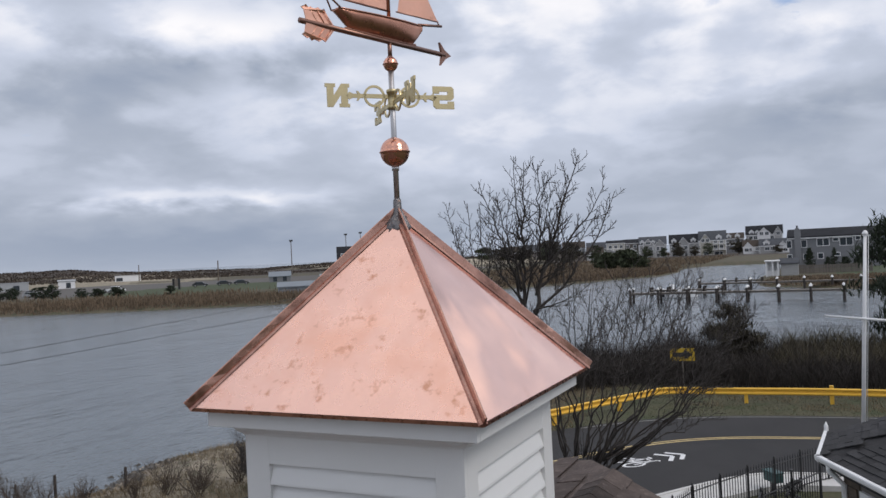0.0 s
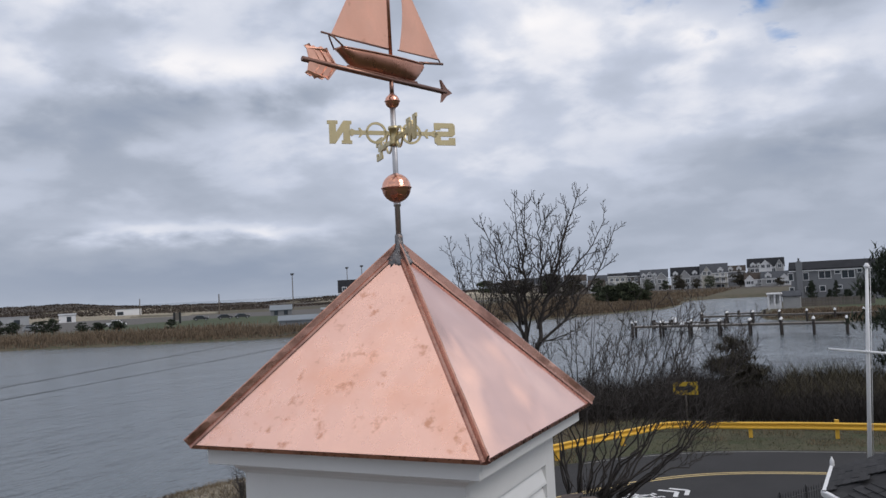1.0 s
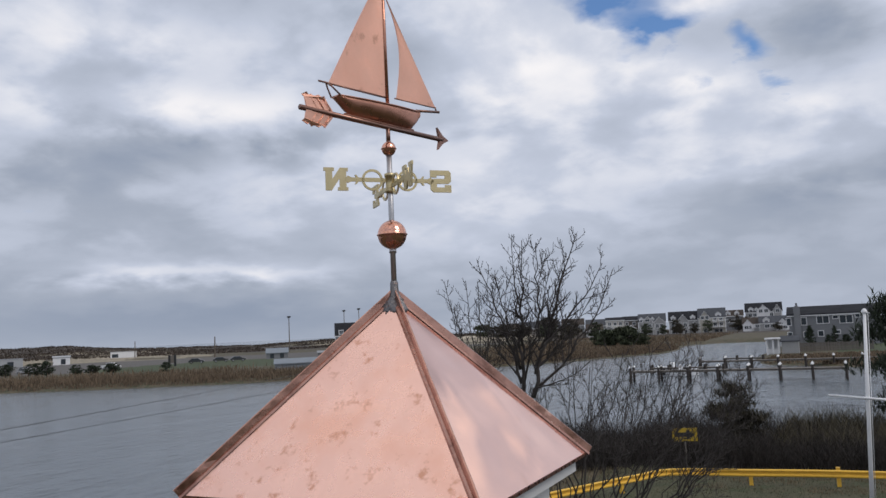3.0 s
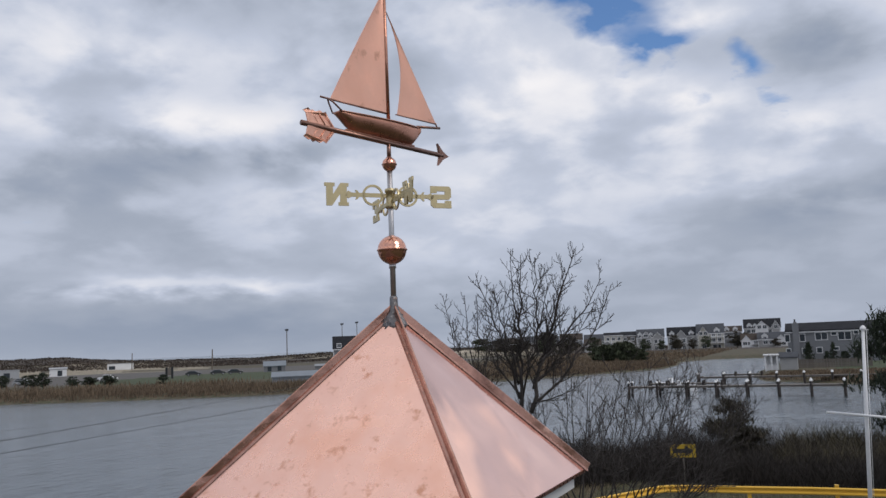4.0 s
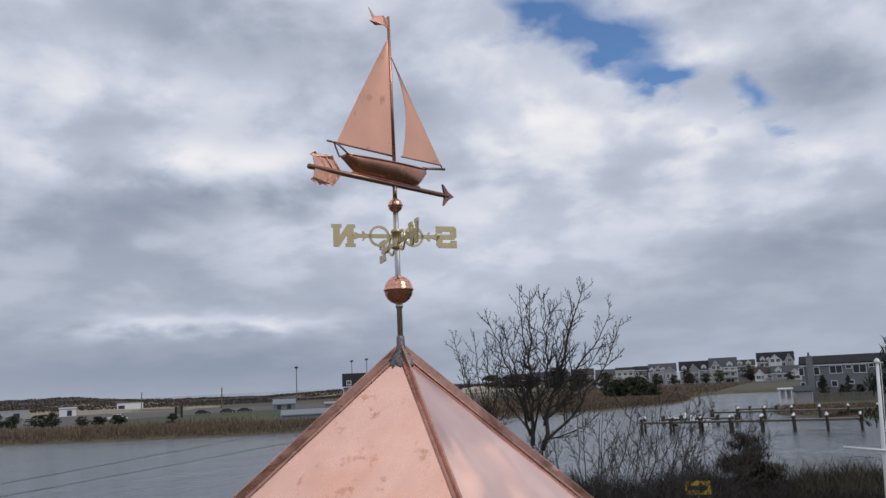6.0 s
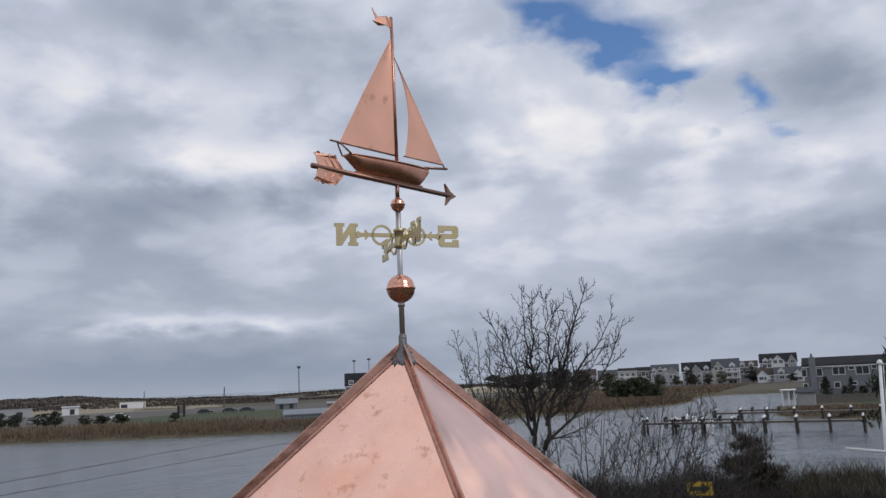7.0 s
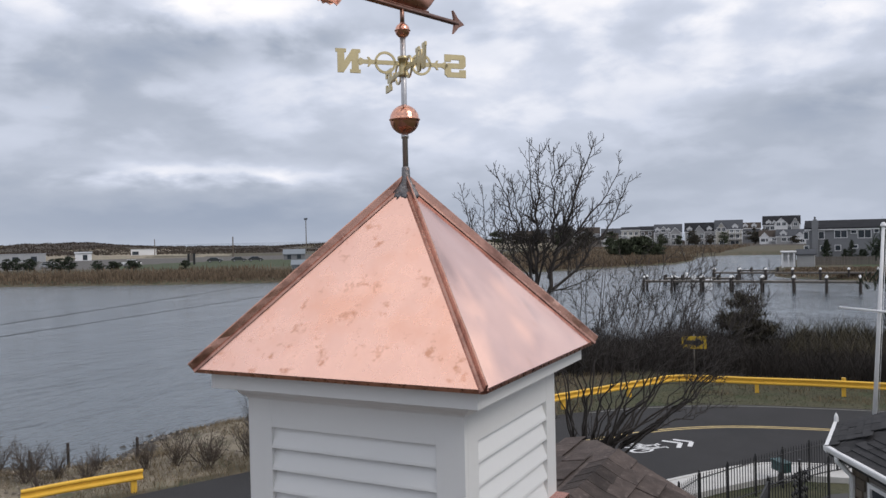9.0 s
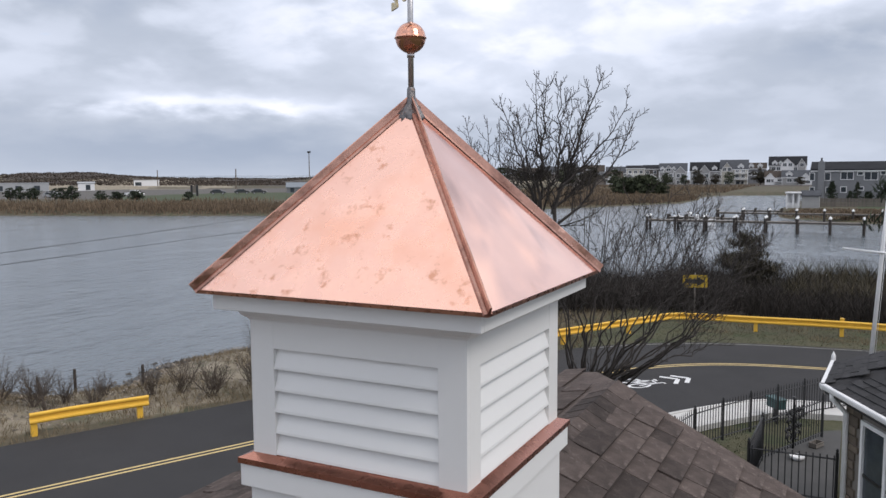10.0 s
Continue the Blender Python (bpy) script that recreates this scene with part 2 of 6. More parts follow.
M = {
    "copper": material("copper_sheet", (0.97, 0.60, 0.488), 0.28, 1.0, scale=5, var=0.04, rough_var=0.07,
                       spots=[((0.92, 0.525, 0.40), 4.0, 0.50, 0.68), ((0.68, 0.35, 0.24), 13.0, 0.585, 0.67), ((0.80, 0.43, 0.31), 17.0, 0.62, 0.70)], bump=0.0003, bump_scale=9),
    "copper_bright": material("polished_copper_sheet", (0.97, 0.62, 0.52), 0.13, 1.0, scale=4, var=0.03, rough_var=0.05,
                              spots=[((0.88, 0.53, 0.42), 6.0, 0.62, 0.78)], bump=0.0002, bump_scale=5),
    "copper_dark": material("browned_copper", (0.47, 0.23, 0.155), 0.30, 1.0, scale=16, var=0.2,
                            spots=[((0.30, 0.15, 0.11), 20.0, 0.5, 0.66), ((0.85, 0.45, 0.30), 26.0, 0.60, 0.7)], rough_var=0.1),
    "copper_seam": material("folded_copper_seam", (0.60, 0.33, 0.25), 0.24, 1.0, scale=12, var=0.12,
                            spots=[((0.33, 0.17, 0.13), 7.0, 0.50, 0.64), ((0.88, 0.53, 0.41), 12.0, 0.61, 0.70)], rough_var=0.08),
    "copper_skirt": material("smooth_brown_copper", (0.56, 0.255, 0.185), 0.28, 1.0, scale=6, var=0.10,
                             spots=[((0.36, 0.155, 0.11), 5.0, 0.52, 0.7), ((0.66, 0.34, 0.25), 12.0, 0.64, 0.74)], rough_var=0.06),
    "copper_ball": material("spun_copper", (0.78, 0.40, 0.29), 0.14, 1.0, scale=14, var=0.1, rough_var=0.05),
    "copper_sail": material("brushed_copper_sail", (0.88, 0.49, 0.355), 0.46, 1.0, scale=9, var=0.06,
                            spots=[((0.58, 0.30, 0.21), 11.0, 0.62, 0.72)], rough_var=0.05),
    "copper_hull": material("dark_copper_hull", (0.55, 0.27, 0.185), 0.30, 1.0, scale=14, var=0.2, rough_var=0.06),
    "copper_tube": material("dark_copper_tube", (0.30, 0.17, 0.13), 0.36, 1.0, scale=25, var=0.25),
    "brass": material("brass_plate", (0.60, 0.50, 0.29), 0.42, 1.0, scale=20, var=0.1, rough_var=0.06),
    "steel": material("grey_steel_rod", (0.52, 0.51, 0.51), 0.42, 1.0, scale=30, var=0.15),
    "solder": material("lead_solder", (0.20, 0.19, 0.19), 0.42, 1.0, scale=40, var=0.5, bump=0.006, bump_scale=60,
                       spots=[((0.60, 0.33, 0.22), 30, 0.6, 0.7)]),
    "white_trim": material("white_painted_trim", (0.74, 0.74, 0.725), 0.42, scale=3, var=0.015, bump=0.0005, bump_scale=40),
    "shingle": material("brown_asphalt_shingle", (0.088, 0.068, 0.060), 0.92, spec=0.3, scale=9, var=0.38, per_object=0.48, bump=0.004, bump_scale=260,
                        spots=[((0.19, 0.155, 0.14), 30, 0.56, 0.75)]),
    "shingle_dark": material("charcoal_asphalt_shingle", (0.033, 0.032, 0.034), 0.9, scale=6, var=0.3, per_object=0.3, bump=0.004, bump_scale=200),
    "asphalt": material("road_asphalt", (0.041, 0.040, 0.041), 0.9, spec=0.25, scale=0.6, var=0.12, bump=0.006, bump_scale=90,
                        spots=[((0.034, 0.034, 0.035), 0.25, 0.55, 0.7)]),
    "line_yellow": material("worn_yellow_road_paint", (0.66, 0.50, 0.22), 0.7, scale=6, var=0.15, spots=[((0.2, 0.17, 0.1), 25, 0.62, 0.7)]),
    "line_white": material("worn_white_road_paint", (0.72, 0.72, 0.72), 0.7, scale=6, var=0.08, spots=[((0.3, 0.3, 0.3), 22, 0.62, 0.72)]),
    "line_edge": material("faded_white_edge_paint", (0.24, 0.235, 0.22), 0.8, scale=3, var=0.2, spots=[((0.06, 0.06, 0.06), 8, 0.54, 0.66)]),
    "concrete": material("pale_concrete", (0.55, 0.54, 0.52), 0.85, scale=2, var=0.1, bump=0.003, bump_scale=70),
    "concrete_grey": material("grey_concrete", (0.068, 0.066, 0.064), 0.85, scale=2, var=0.14, bump=0.003, bump_scale=70),
    "yellow_steel": material("yellow_painted_steel", (0.80, 0.47, 0.06), 0.4, scale=3, var=0.08, spots=[((0.45, 0.24, 0.04), 8, 0.66, 0.76)]),
    "iron": material("black_painted_iron", (0.018, 0.018, 0.02), 0.45, scale=9, var=0.3),
    "bark": material("dark_grey_bark", (0.048, 0.040, 0.036), 0.9, scale=7, var=0.35, bump=0.006, bump_scale=40, spots=[((0.09, 0.082, 0.075), 5, 0.58, 0.72)]),
    "twig": material("brown_bare_twigs", (0.030, 0.024, 0.020), 0.9, scale=3, var=0.3, per_island=0.4),
    "reed": material("dry_tan_reeds", (0.165, 0.12, 0.078), 0.9, scale=0.3, var=0.25, per_island=0.45),
    "grass_dry": material("dry_grass_tufts", (0.20, 0.155, 0.095), 0.9, scale=0.8, var=0.3, per_island=0.45),
    "grass_green": material("short_spring_grass", (0.034, 0.040, 0.015), 0.9, scale=0.8, var=0.3, per_island=0.5),
    "needle": material("dark_evergreen_needles", (0.030, 0.042, 0.022), 0.8, scale=1.5, var=0.3, per_island=0.5),
    "wood_grey": material("weathered_grey_timber", (0.17, 0.15, 0.13), 0.85, scale=3, var=0.25, stretch=(1, 1, 6), per_object=0.2),
    "white_cap": material("white_post_cap", (0.75, 0.75, 0.74), 0.5, scale=3, var=0.05),
    "white_paint": material("white_gloss_paint", (0.78, 0.78, 0.78), 0.4, scale=4, var=0.04),
    "glass": glass_material("window_glass"),
    "stone": material("tan_field_stone", (0.15, 0.12, 0.09), 0.85, scale=5, var=0.25, per_object=0.35, bump=0.006, bump_scale=30),
    "mortar": material("grey_mortar", (0.17, 0.155, 0.135), 0.9, scale=8, var=0.12),
    "wire": material("black_cable", (0.03, 0.03, 0.032), 0.6),
    "rock": material("shore_rubble", (0.24, 0.205, 0.165), 0.9, scale=2, var=0.3, per_island=0.5),
    "teal": material("dark_teal_plastic", (0.035, 0.085, 0.085), 0.5, scale=4),
    "sign_yellow": material("yellow_sign_sheet", (0.42, 0.28, 0.02), 0.5, scale=4, var=0.1),
    "black": material("matt_black_paint", (0.015, 0.015, 0.015), 0.5),
}


# ---- building helpers ----
def part(name, bm, mat, parent, label="", smooth=False):
    """Links a bmesh as one mesh object under a thing or a part."""
    me = bpy.data.meshes.new(name)
    bm.to_mesh(me)
    bm.free()
    me.materials.append(M[mat] if isinstance(mat, str) else mat)
    if smooth:
        for p in me.polygons:
            p.use_smooth = True
    ob = new(name, me)
    ob.parent = parent
    return tagged(ob, label)


def data_part(name, verts, faces, mat, parent=None, label="", smooth=False):
    me = bpy.data.meshes.new(name)
    me.from_pydata(verts, [], faces)
    me.materials.append(M[mat] if isinstance(mat, str) else mat)
    if smooth:
        me.polygons.foreach_set("use_smooth", [True] * len(me.polygons))
    ob = new(name, me)
    ob.parent = parent
    return tagged(ob, label)


def thing(name, label, category, m=None, group="", kind=""):
    ob = new(name)
    if m is not None:
        ob.matrix_world = m
    return tagged(ob, label, category, group, kind)


def box(bm, lo, hi, m=None, bevel=0.0):
    lo, hi = Vector(lo), Vector(hi)
    r = bmesh.ops.create_cube(bm, size=1.0)
    mm = Matrix.Translation((lo + hi) / 2) @ Matrix.Diagonal((*(hi - lo), 1))
    bmesh.ops.transform(bm, matrix=mm, verts=r["verts"])
    vs = r["verts"]
    if bevel:
        es = list({e for v in vs for e in v.link_edges})
        g = bmesh.ops.bevel(bm, geom=es, offset=bevel, segments=1, affect="EDGES")
        vs = list({v for f in g["faces"] for v in f.verts} | {v for v in vs if v.is_valid})
    if m is not None:
        bmesh.ops.transform(bm, matrix=m, verts=vs)
    return bm


def boxes(*rows, m=None, bevel=0.0):
    bm = bmesh.new()
    for lo, hi in rows:
        box(bm, lo, hi, m, bevel)
    return bm


def tube_data(points, radii, n=6, cap=True):
    """Verts and faces of a tapered tube along points."""
    pts = [Vector(p) for p in points]
    verts, faces = [], []
    up = Vector((0, 0, 1))
    prev = None
    for i, p in enumerate(pts):
        d = (pts[min(i + 1, len(pts) - 1)] - pts[max(i - 1, 0)]).normalized()
        if prev is None:
            side = d.cross(up if abs(d.z) < 0.95 else Vector((1, 0, 0))).normalized()
        else:
            side = (prev - d * prev.dot(d)).normalized()
        prev = side
        other = d.cross(side)
        r = radii[i] if hasattr(radii, "__len__") else radii
        for k in range(n):
            a = 2 * math.pi * k / n
            verts.append(p + side * (math.cos(a) * r) + other * (math.sin(a) * r))
    for i in range(len(pts) - 1):
        for k in range(n):
            a, b = i * n + k, i * n + (k + 1) % n
            faces.append((a, b, b + n, a + n))
    if cap:
        faces.append(tuple(range(n))[::-1])
        faces.append(tuple(len(verts) - n + k for k in range(n)))
    return verts, faces


def tube(name, points, radii, mat, parent, n=10, label=""):
    v, f = tube_data(points, radii, n)
    return data_part(name, v, f, mat, parent, label, smooth=True)


def joined(chunks):
    verts, faces = [], []
    for v, f in chunks:
        o = len(verts)
        verts += list(v)
        faces += [tuple(i + o for i in q) for q in f]
    return verts, faces


def lathe(profile, n=32):
    """profile: (radius, z) rows from below upwards."""
    verts, faces = [], []
    for r, z in profile:
        for k in range(n):
            a = 2 * math.pi * k / n
            verts.append((r * math.cos(a), r * math.sin(a), z))
    for i in range(len(profile) - 1):
        for k in range(n):
            a, b = i * n + k, i * n + (k + 1) % n
            faces.append((a, b, b + n, a + n))
    faces.append(tuple(range(n))[::-1])
    faces.append(tuple(len(verts) - n + k for k in range(n)))
    return verts, faces


def prism(outline, depth):
    """A plate: outline in (x, z), its thickness along y, centred."""
    n = len(outline)
    verts = [(x, -depth / 2, z) for x, z in outline] + [(x, depth / 2, z) for x, z in outline]
    faces = [tuple(range(n)), tuple(range(2 * n - 1, n - 1, -1))]
    faces += [((i + 1) % n, i, i + n, (i + 1) % n + n) for i in range(n)]
    return verts, faces


def smooth_line(points, steps=8):
    """Catmull-Rom through plan points."""
    p = [Vector(q) for q in points]
    p = [p[0] * 2 - p[1]] + p + [p[-1] * 2 - p[-2]]
    out = []
    for i in range(1, len(p) - 2):
        a, b, c, d = p[i - 1:i + 3]
        for k in range(steps):
            t = k / steps
            out.append(0.5 * ((2 * b) + (c - a) * t + (2 * a - 5 * b + 4 * c - d) * t * t + (3 * b - a - 3 * c + d) * t ** 3))
    out.append(p[-2])
    return out


# ---- ground and water ----
WATER_Z = -0.9
RIVER = [(-60, -70), (-40, -8), (-29, 9), (-26.3, 15), (-23, 15.6), (-22, 17.5), (-23.2, 21), (-22, 25), (-19.5, 33), (-15, 42), (-9, 50),
         (0, 55), (12, 57), (60, 60), (200, 62), (200, 118), (60, 122), (4.6, 128), (-8.5, 139), (-11.5, 157), (-10.5, 185), (-10, 215), (-4, 240), (20, 252),
         (120, 258), (120, 280), (-12, 268), (-31, 264), (-37, 254), (-37.5, 240), (-34.5, 218), (-35, 197), (-44.5, 178), (-53, 162), (-75, 133),
         (-95, 116), (-119, 106.3), (-147, 97), (-200, 84), (-400, 40), (-420, -260)]
ROAD_LINE = smooth_line([(-24, -12, 0), (-20, -3, 0), (-17.2, 3.0, 0), (-14.72, 8.2, 0), (-12.25, 13.2, 0), (-9.4, 19.0, 0), (-5.9, 24.3, 0), (-3.1, 26.9, 0), (0.6, 28.0, 0),
                         (6, 28.4, 0), (14, 27.2, 0), (30, 22, 0), (60, 8, 0)], 8)


def river_depth(x, y):
    """Signed distance to the river's edge: positive on land."""
    best = np.full(x.shape, 1e9)
    inside = np.zeros(x.shape, bool)
    n = len(RIVER)
    for i in range(n):
        (ax, ay), (bx, by) = RIVER[i], RIVER[(i + 1) % n]
        dx, dy = bx - ax, by - ay
        t = np.clip(((x - ax) * dx + (y - ay) * dy) / (dx * dx + dy * dy), 0, 1)
        best = np.minimum(best, np.hypot(x - ax - t * dx, y - ay - t * dy))
        if ay != by:
            cross = ((ay > y) != (by > y)) & (x < (bx - ax) * (y - ay) / (by - ay) + ax)
            inside ^= cross
    return np.where(inside, -best, best)


def waves(x, y, k, seed):
    r = np.random.RandomState(seed)
    out = np.zeros(np.shape(x))
    for i in range(7):
        a, f, p = r.uniform(0, 6.28), k * 1.7 ** (i * 0.6), r.uniform(0, 6.28)
        out = out + np.sin((x * math.cos(a) + y * math.sin(a)) * f + p + 1.3 * np.sin(x * f * 0.31 + p)) / (1 + 0.6 * i)
    return out / 3.2


def ground_height(x, y):
    x, y = np.asarray(x, float), np.asarray(y, float)
    d = river_depth(x, y) + 0.7 * waves(x, y, 0.5, 3)
    r = np.hypot(x, y)
    z = np.where(d < 0, np.maximum(WATER_Z + d * 0.25, -3.0), np.minimum(WATER_Z + d * 0.28, -0.06))
    far = np.clip((r - 90) / 80, 0, 1)
    z = np.where(d > 0, z + far * np.clip(d / 25, 0, 1) * np.where(x > -112, 0.25, 1.0) * (1.0 + 0.25 * waves(x, y, 0.05, 5)), z)
    # dunes before the sea
    az = np.degrees(np.arctan2(x, y))
    tall = np.interp(az, [-60, -49, -45, -39, -33], [1.35, 1.25, 0.8, 0.6, 0.9])
    lift = tall * np.exp(-((r - 470) / 75) ** 2) * (4.8 + 2.6 * waves(x, y, 0.030, 8) + 1.0 * waves(x, y, 0.11, 9)) * (x < -120)
    z = np.where(d > 0, z + np.maximum(lift, 0), z)
    z = np.where((r > 640) & (y > -200), np.maximum(z - (r - 640) * 0.05, -3.0), z)
    return z


def build_ground():
    az = np.concatenate([np.arange(-70, 24, 0.3), np.arange(24, 290, 3.0)])
    rad = np.concatenate([[0.0], 3.0 * 1.032 ** np.arange(0, 236)])
    rad = rad[rad < 4800]
    rad = np.append(rad, 4900)
    a, r = np.meshgrid(np.radians(az), rad)
    x, y = r * np.sin(a), r * np.cos(a)
    z = ground_height(x, y) + 0.02 * waves(x, y, 2.5, 4)
    nr, na = x.shape
    verts = np.stack([x, y, z], -1).reshape(-1, 3).tolist()
    faces = [(i * na + j, i * na + (j + 1) % na, (i + 1) * na + (j + 1) % na, (i + 1) * na + j) for i in range(nr - 1) for j in range(na)]
    ob = data_part("ground", verts, faces, "ground", smooth=True)
    tagged(ob, "grassy and sandy shore ground with fields beyond the river", "ground", kind="structure")
    # kinds of ground: sand, lawn, tarmac
    d = river_depth(x, y)
    lawn = ((np.hypot(x + 146, y - 168) < 34) | ((x > -8) & (y > 150) & (y < 230) & (d > 14))).astype(float)
    lawn = np.maximum(lawn, ((x > -9) & (r < 46) & (d > 3)) * 0.55)
    sand = np.exp(-((r - 420) / 70) ** 2) * np.clip(0.35 + 1.3 * waves(x, y, 0.045, 12), 0, 1) * (x < -120)
    sand = np.maximum(sand, 0.55 * (waves(x * 0.5, y, 0.07, 14) > 0.15) * ((r > 215) & (r < 400) & (x < -120)))
    sand = np.maximum(sand, ((d < 6.5) & (d > -6) & (r < 45)) * 0.45)
    tarmac = ((x < -120) & (d > 42) & (r < 330) & (lawn < 0.5)).astype(float)
    scrub = np.clip((r - 340) / 40, 0, 1) * (sand < 0.25)
    col = np.stack([sand, np.maximum(lawn, 0), np.where(scrub > 0.5, 0, tarmac), scrub], -1).reshape(-1, 4)
    at = ob.data.color_attributes.new("kinds", "FLOAT_COLOR", "POINT")
    at.data.foreach_set("color", col.ravel().astype(np.float32))
    return ob


def ground_material():
    mat = material("shore_soil_and_grass", (0.088, 0.072, 0.043), 0.95, scale=0.35, var=0.3, bump=0.03, bump_scale=9,
                   spots=[((0.045, 0.052, 0.022), 0.8, 0.5, 0.62), ((0.14, 0.11, 0.066), 3.0, 0.56, 0.7)])
    nt = mat.node_tree
    bsdf = nt.nodes["Principled BSDF"]
    src = bsdf.inputs["Base Color"].links[0].from_socket
    at = nt.nodes.new("ShaderNodeAttribute")
    at.attribute_name = "kinds"
    sep = nt.nodes.new("ShaderNodeSeparateColor")
    nt.links.new(at.outputs["Color"], sep.inputs[0])
    for i, c in enumerate(((0.42, 0.36, 0.27), (0.046, 0.060, 0.024), (0.095, 0.088, 0.08), (0.062, 0.05, 0.04))):
        n = nt.nodes.new("ShaderNodeMix")
        n.data_type = "RGBA"
        tex = nt.nodes.new("ShaderNodeTexNoise")
        tex.inputs["Scale"].default_value, tex.inputs["Detail"].default_value = (0.9, 0.05, 0.03, 0.03)[i], 6
        geo = nt.nodes.new("ShaderNodeNewGeometry")
        nt.links.new(geo.outputs["Position"], tex.inputs["Vector"])
        mul = nt.nodes.new("ShaderNodeMath")
        mul.operation, mul.use_clamp = "MULTIPLY_ADD", True
        nt.links.new(sep.outputs[i] if i < 3 else at.outputs["Alpha"], mul.inputs[0])
        mul.inputs[1].default_value = 1.6
        sub = nt.nodes.new("ShaderNodeMath")
        sub.operation = "MULTIPLY_ADD"
        nt.links.new(tex.outputs[0], sub.inputs[0])
        sub.inputs[1].default_value, sub.inputs[2].default_value = -1.4, 0.3
        nt.links.new(sub.outputs[0], mul.inputs[2])
        nt.links.new(mul.outputs[0], n.inputs[0])
        nt.links.new(src, n.inputs[6])
        n.inputs[7].default_value = (*c, 1)
        src = n.outputs[2]
    nt.links.new(src, bsdf.inputs["Base Color"])
    return mat


def water_material():
    mat = bpy.data.materials.new("rippled_grey_water")
    mat.use_nodes = True
    nt = mat.node_tree
    b = nt.nodes["Principled BSDF"]
    b.inputs["Base Color"].default_value = (0.113, 0.132, 0.147, 1)
    b.inputs["Roughness"].default_value = 0.12
    b.inputs["IOR"].default_value = 1.33
    geo = nt.nodes.new("ShaderNodeNewGeometry")
    last = None
    for s, dist, st in ((1.1, 0.10, (1.0, 0.55, 1)), (0.22, 0.22, (1.0, 0.5, 1)), (4.0, 0.03, (1, 0.7, 1))):
        mp = nt.nodes.new("ShaderNodeMapping")
        mp.inputs["Rotation"].default_value = (0, 0, 0.5)
        mp.inputs["Scale"].default_value = st
        nt.links.new(geo.outputs["Position"], mp.inputs[0])
        n = nt.nodes.new("ShaderNodeTexNoise")
        n.inputs["Scale"].default_value, n.inputs["Detail"].default_value = s, 5
        nt.links.new(mp.outputs[0], n.inputs["Vector"])
        bn = nt.nodes.new("ShaderNodeBump")
        bn.inputs["Distance"].default_value = dist * 2.0
        nt.links.new(n.outputs[0], bn.inputs["Height"])
        if last is not None:
            nt.links.new(last, bn.inputs["Normal"])
        last = bn.outputs[0]
    nt.links.new(last, b.inputs["Normal"])
    return mat


M["ground"] = ground_material()
M["water"] = water_material()
build_ground()
bm = bmesh.new()
bmesh.ops.create_circle(bm, cap_ends=True, radius=4900, segments=96)
bmesh.ops.translate(bm, verts=bm.verts, vec=(0, 0, WATER_Z))
tagged(part("water", bm, "water", None), "grey rippled river water under an overcast sky", "water", kind="structure")


# ---- the road ----
def offset_line(line, off):
    out = []
    for i, p in enumerate(line):
        d = (line[min(i + 1, len(line) - 1)] - line[max(i - 1, 0)]).normalized()
        out.append(p + Vector((d.y, -d.x, 0)) * off)
    return out


def strip(name, left, right, z, thick, mat, parent=None):
    n = len(left)
    verts = [(p.x, p.y, z) for p in left] + [(p.x, p.y, z) for p in right]
    verts += [(p.x, p.y, z - thick) for p in left] + [(p.x, p.y, z - thick) for p in right]
    faces = []
    for i in range(n - 1):
        faces += [(i, i + n, i + n + 1, i + 1), (i + 1, i + 1 + 2 * n, i + 2 * n, i), (i + n, i + 3 * n, i + 3 * n + 1, i + n + 1)]
    return data_part(name, verts, faces, mat, parent)


road = strip("road", offset_line(ROAD_LINE, -3.7), offset_line(ROAD_LINE, 4.9), 0.0, 0.2, "asphalt")
tagged(road, "dark grey asphalt road curving along the river", "road", kind="structure")
for off in (-0.14, 0.06):
    strip("centre_line", offset_line(ROAD_LINE, off), offset_line(ROAD_LINE, off + 0.075), 0.004, 0.003, "line_yellow", road)

strip("edge_line", offset_line(ROAD_LINE[50:], -3.50), offset_line(ROAD_LINE[50:], -3.43), 0.004, 0.003, "line_edge", road)


# ---- the cupola ----
A, ZE, APEX = 0.490, 6.590, 7.166


def build_cupola():
    cup = thing("cupola", "white louvred cupola with a copper hip roof on a shingled ridge", "cupola", pose(0, 0, 0))
    # four roof pans, slightly dented sheet
    for i in range(4):
        rot = Matrix.Rotation(i * math.pi / 2, 4, "Z")
        n = 28
        verts, faces, idx = [], [], {}
        for r in range(n + 1):
            f = r / n
            for c in range(r + 1):
                u = (2 * c / r - 1) if r else 0.0
                edge = (1 - abs(u)) * f
                dent = 0.0
                if r:
                    q = Vector((u * f * 2.2 + i * 7.3, f * 3.1, i * 2.0))
                    dent = (noise.noise(q) * 0.007 + noise.noise(q * 2.1) * 0.0012) * min(1, edge * 4) * min(1, (1 - f) * 6)
                    dent *= 1.0 if i == 1 else 0.4
                p = Vector((u * A * f, -A * f, APEX + (ZE - APEX) * f))
                idx[r, c] = len(verts)
                verts.append(rot @ (p + Vector((0, -0.76, 0.65)) * dent))
        for r in range(n):
            for c in range(r + 1):
                faces.append((idx[r, c], idx[r + 1, c], idx[r + 1, c + 1]))
                if c < r:
                    faces.append((idx[r, c], idx[r + 1, c + 1], idx[r, c + 1]))
        data_part("roof_pan", verts, faces, "copper_bright" if i == 1 else "copper", cup,
                  "polished copper roof sheet with soft dents" if i == 1 else "copper roof sheet with brown smudges", smooth=True)
        # folded drip edge below the eave
        bm = bmesh.new()
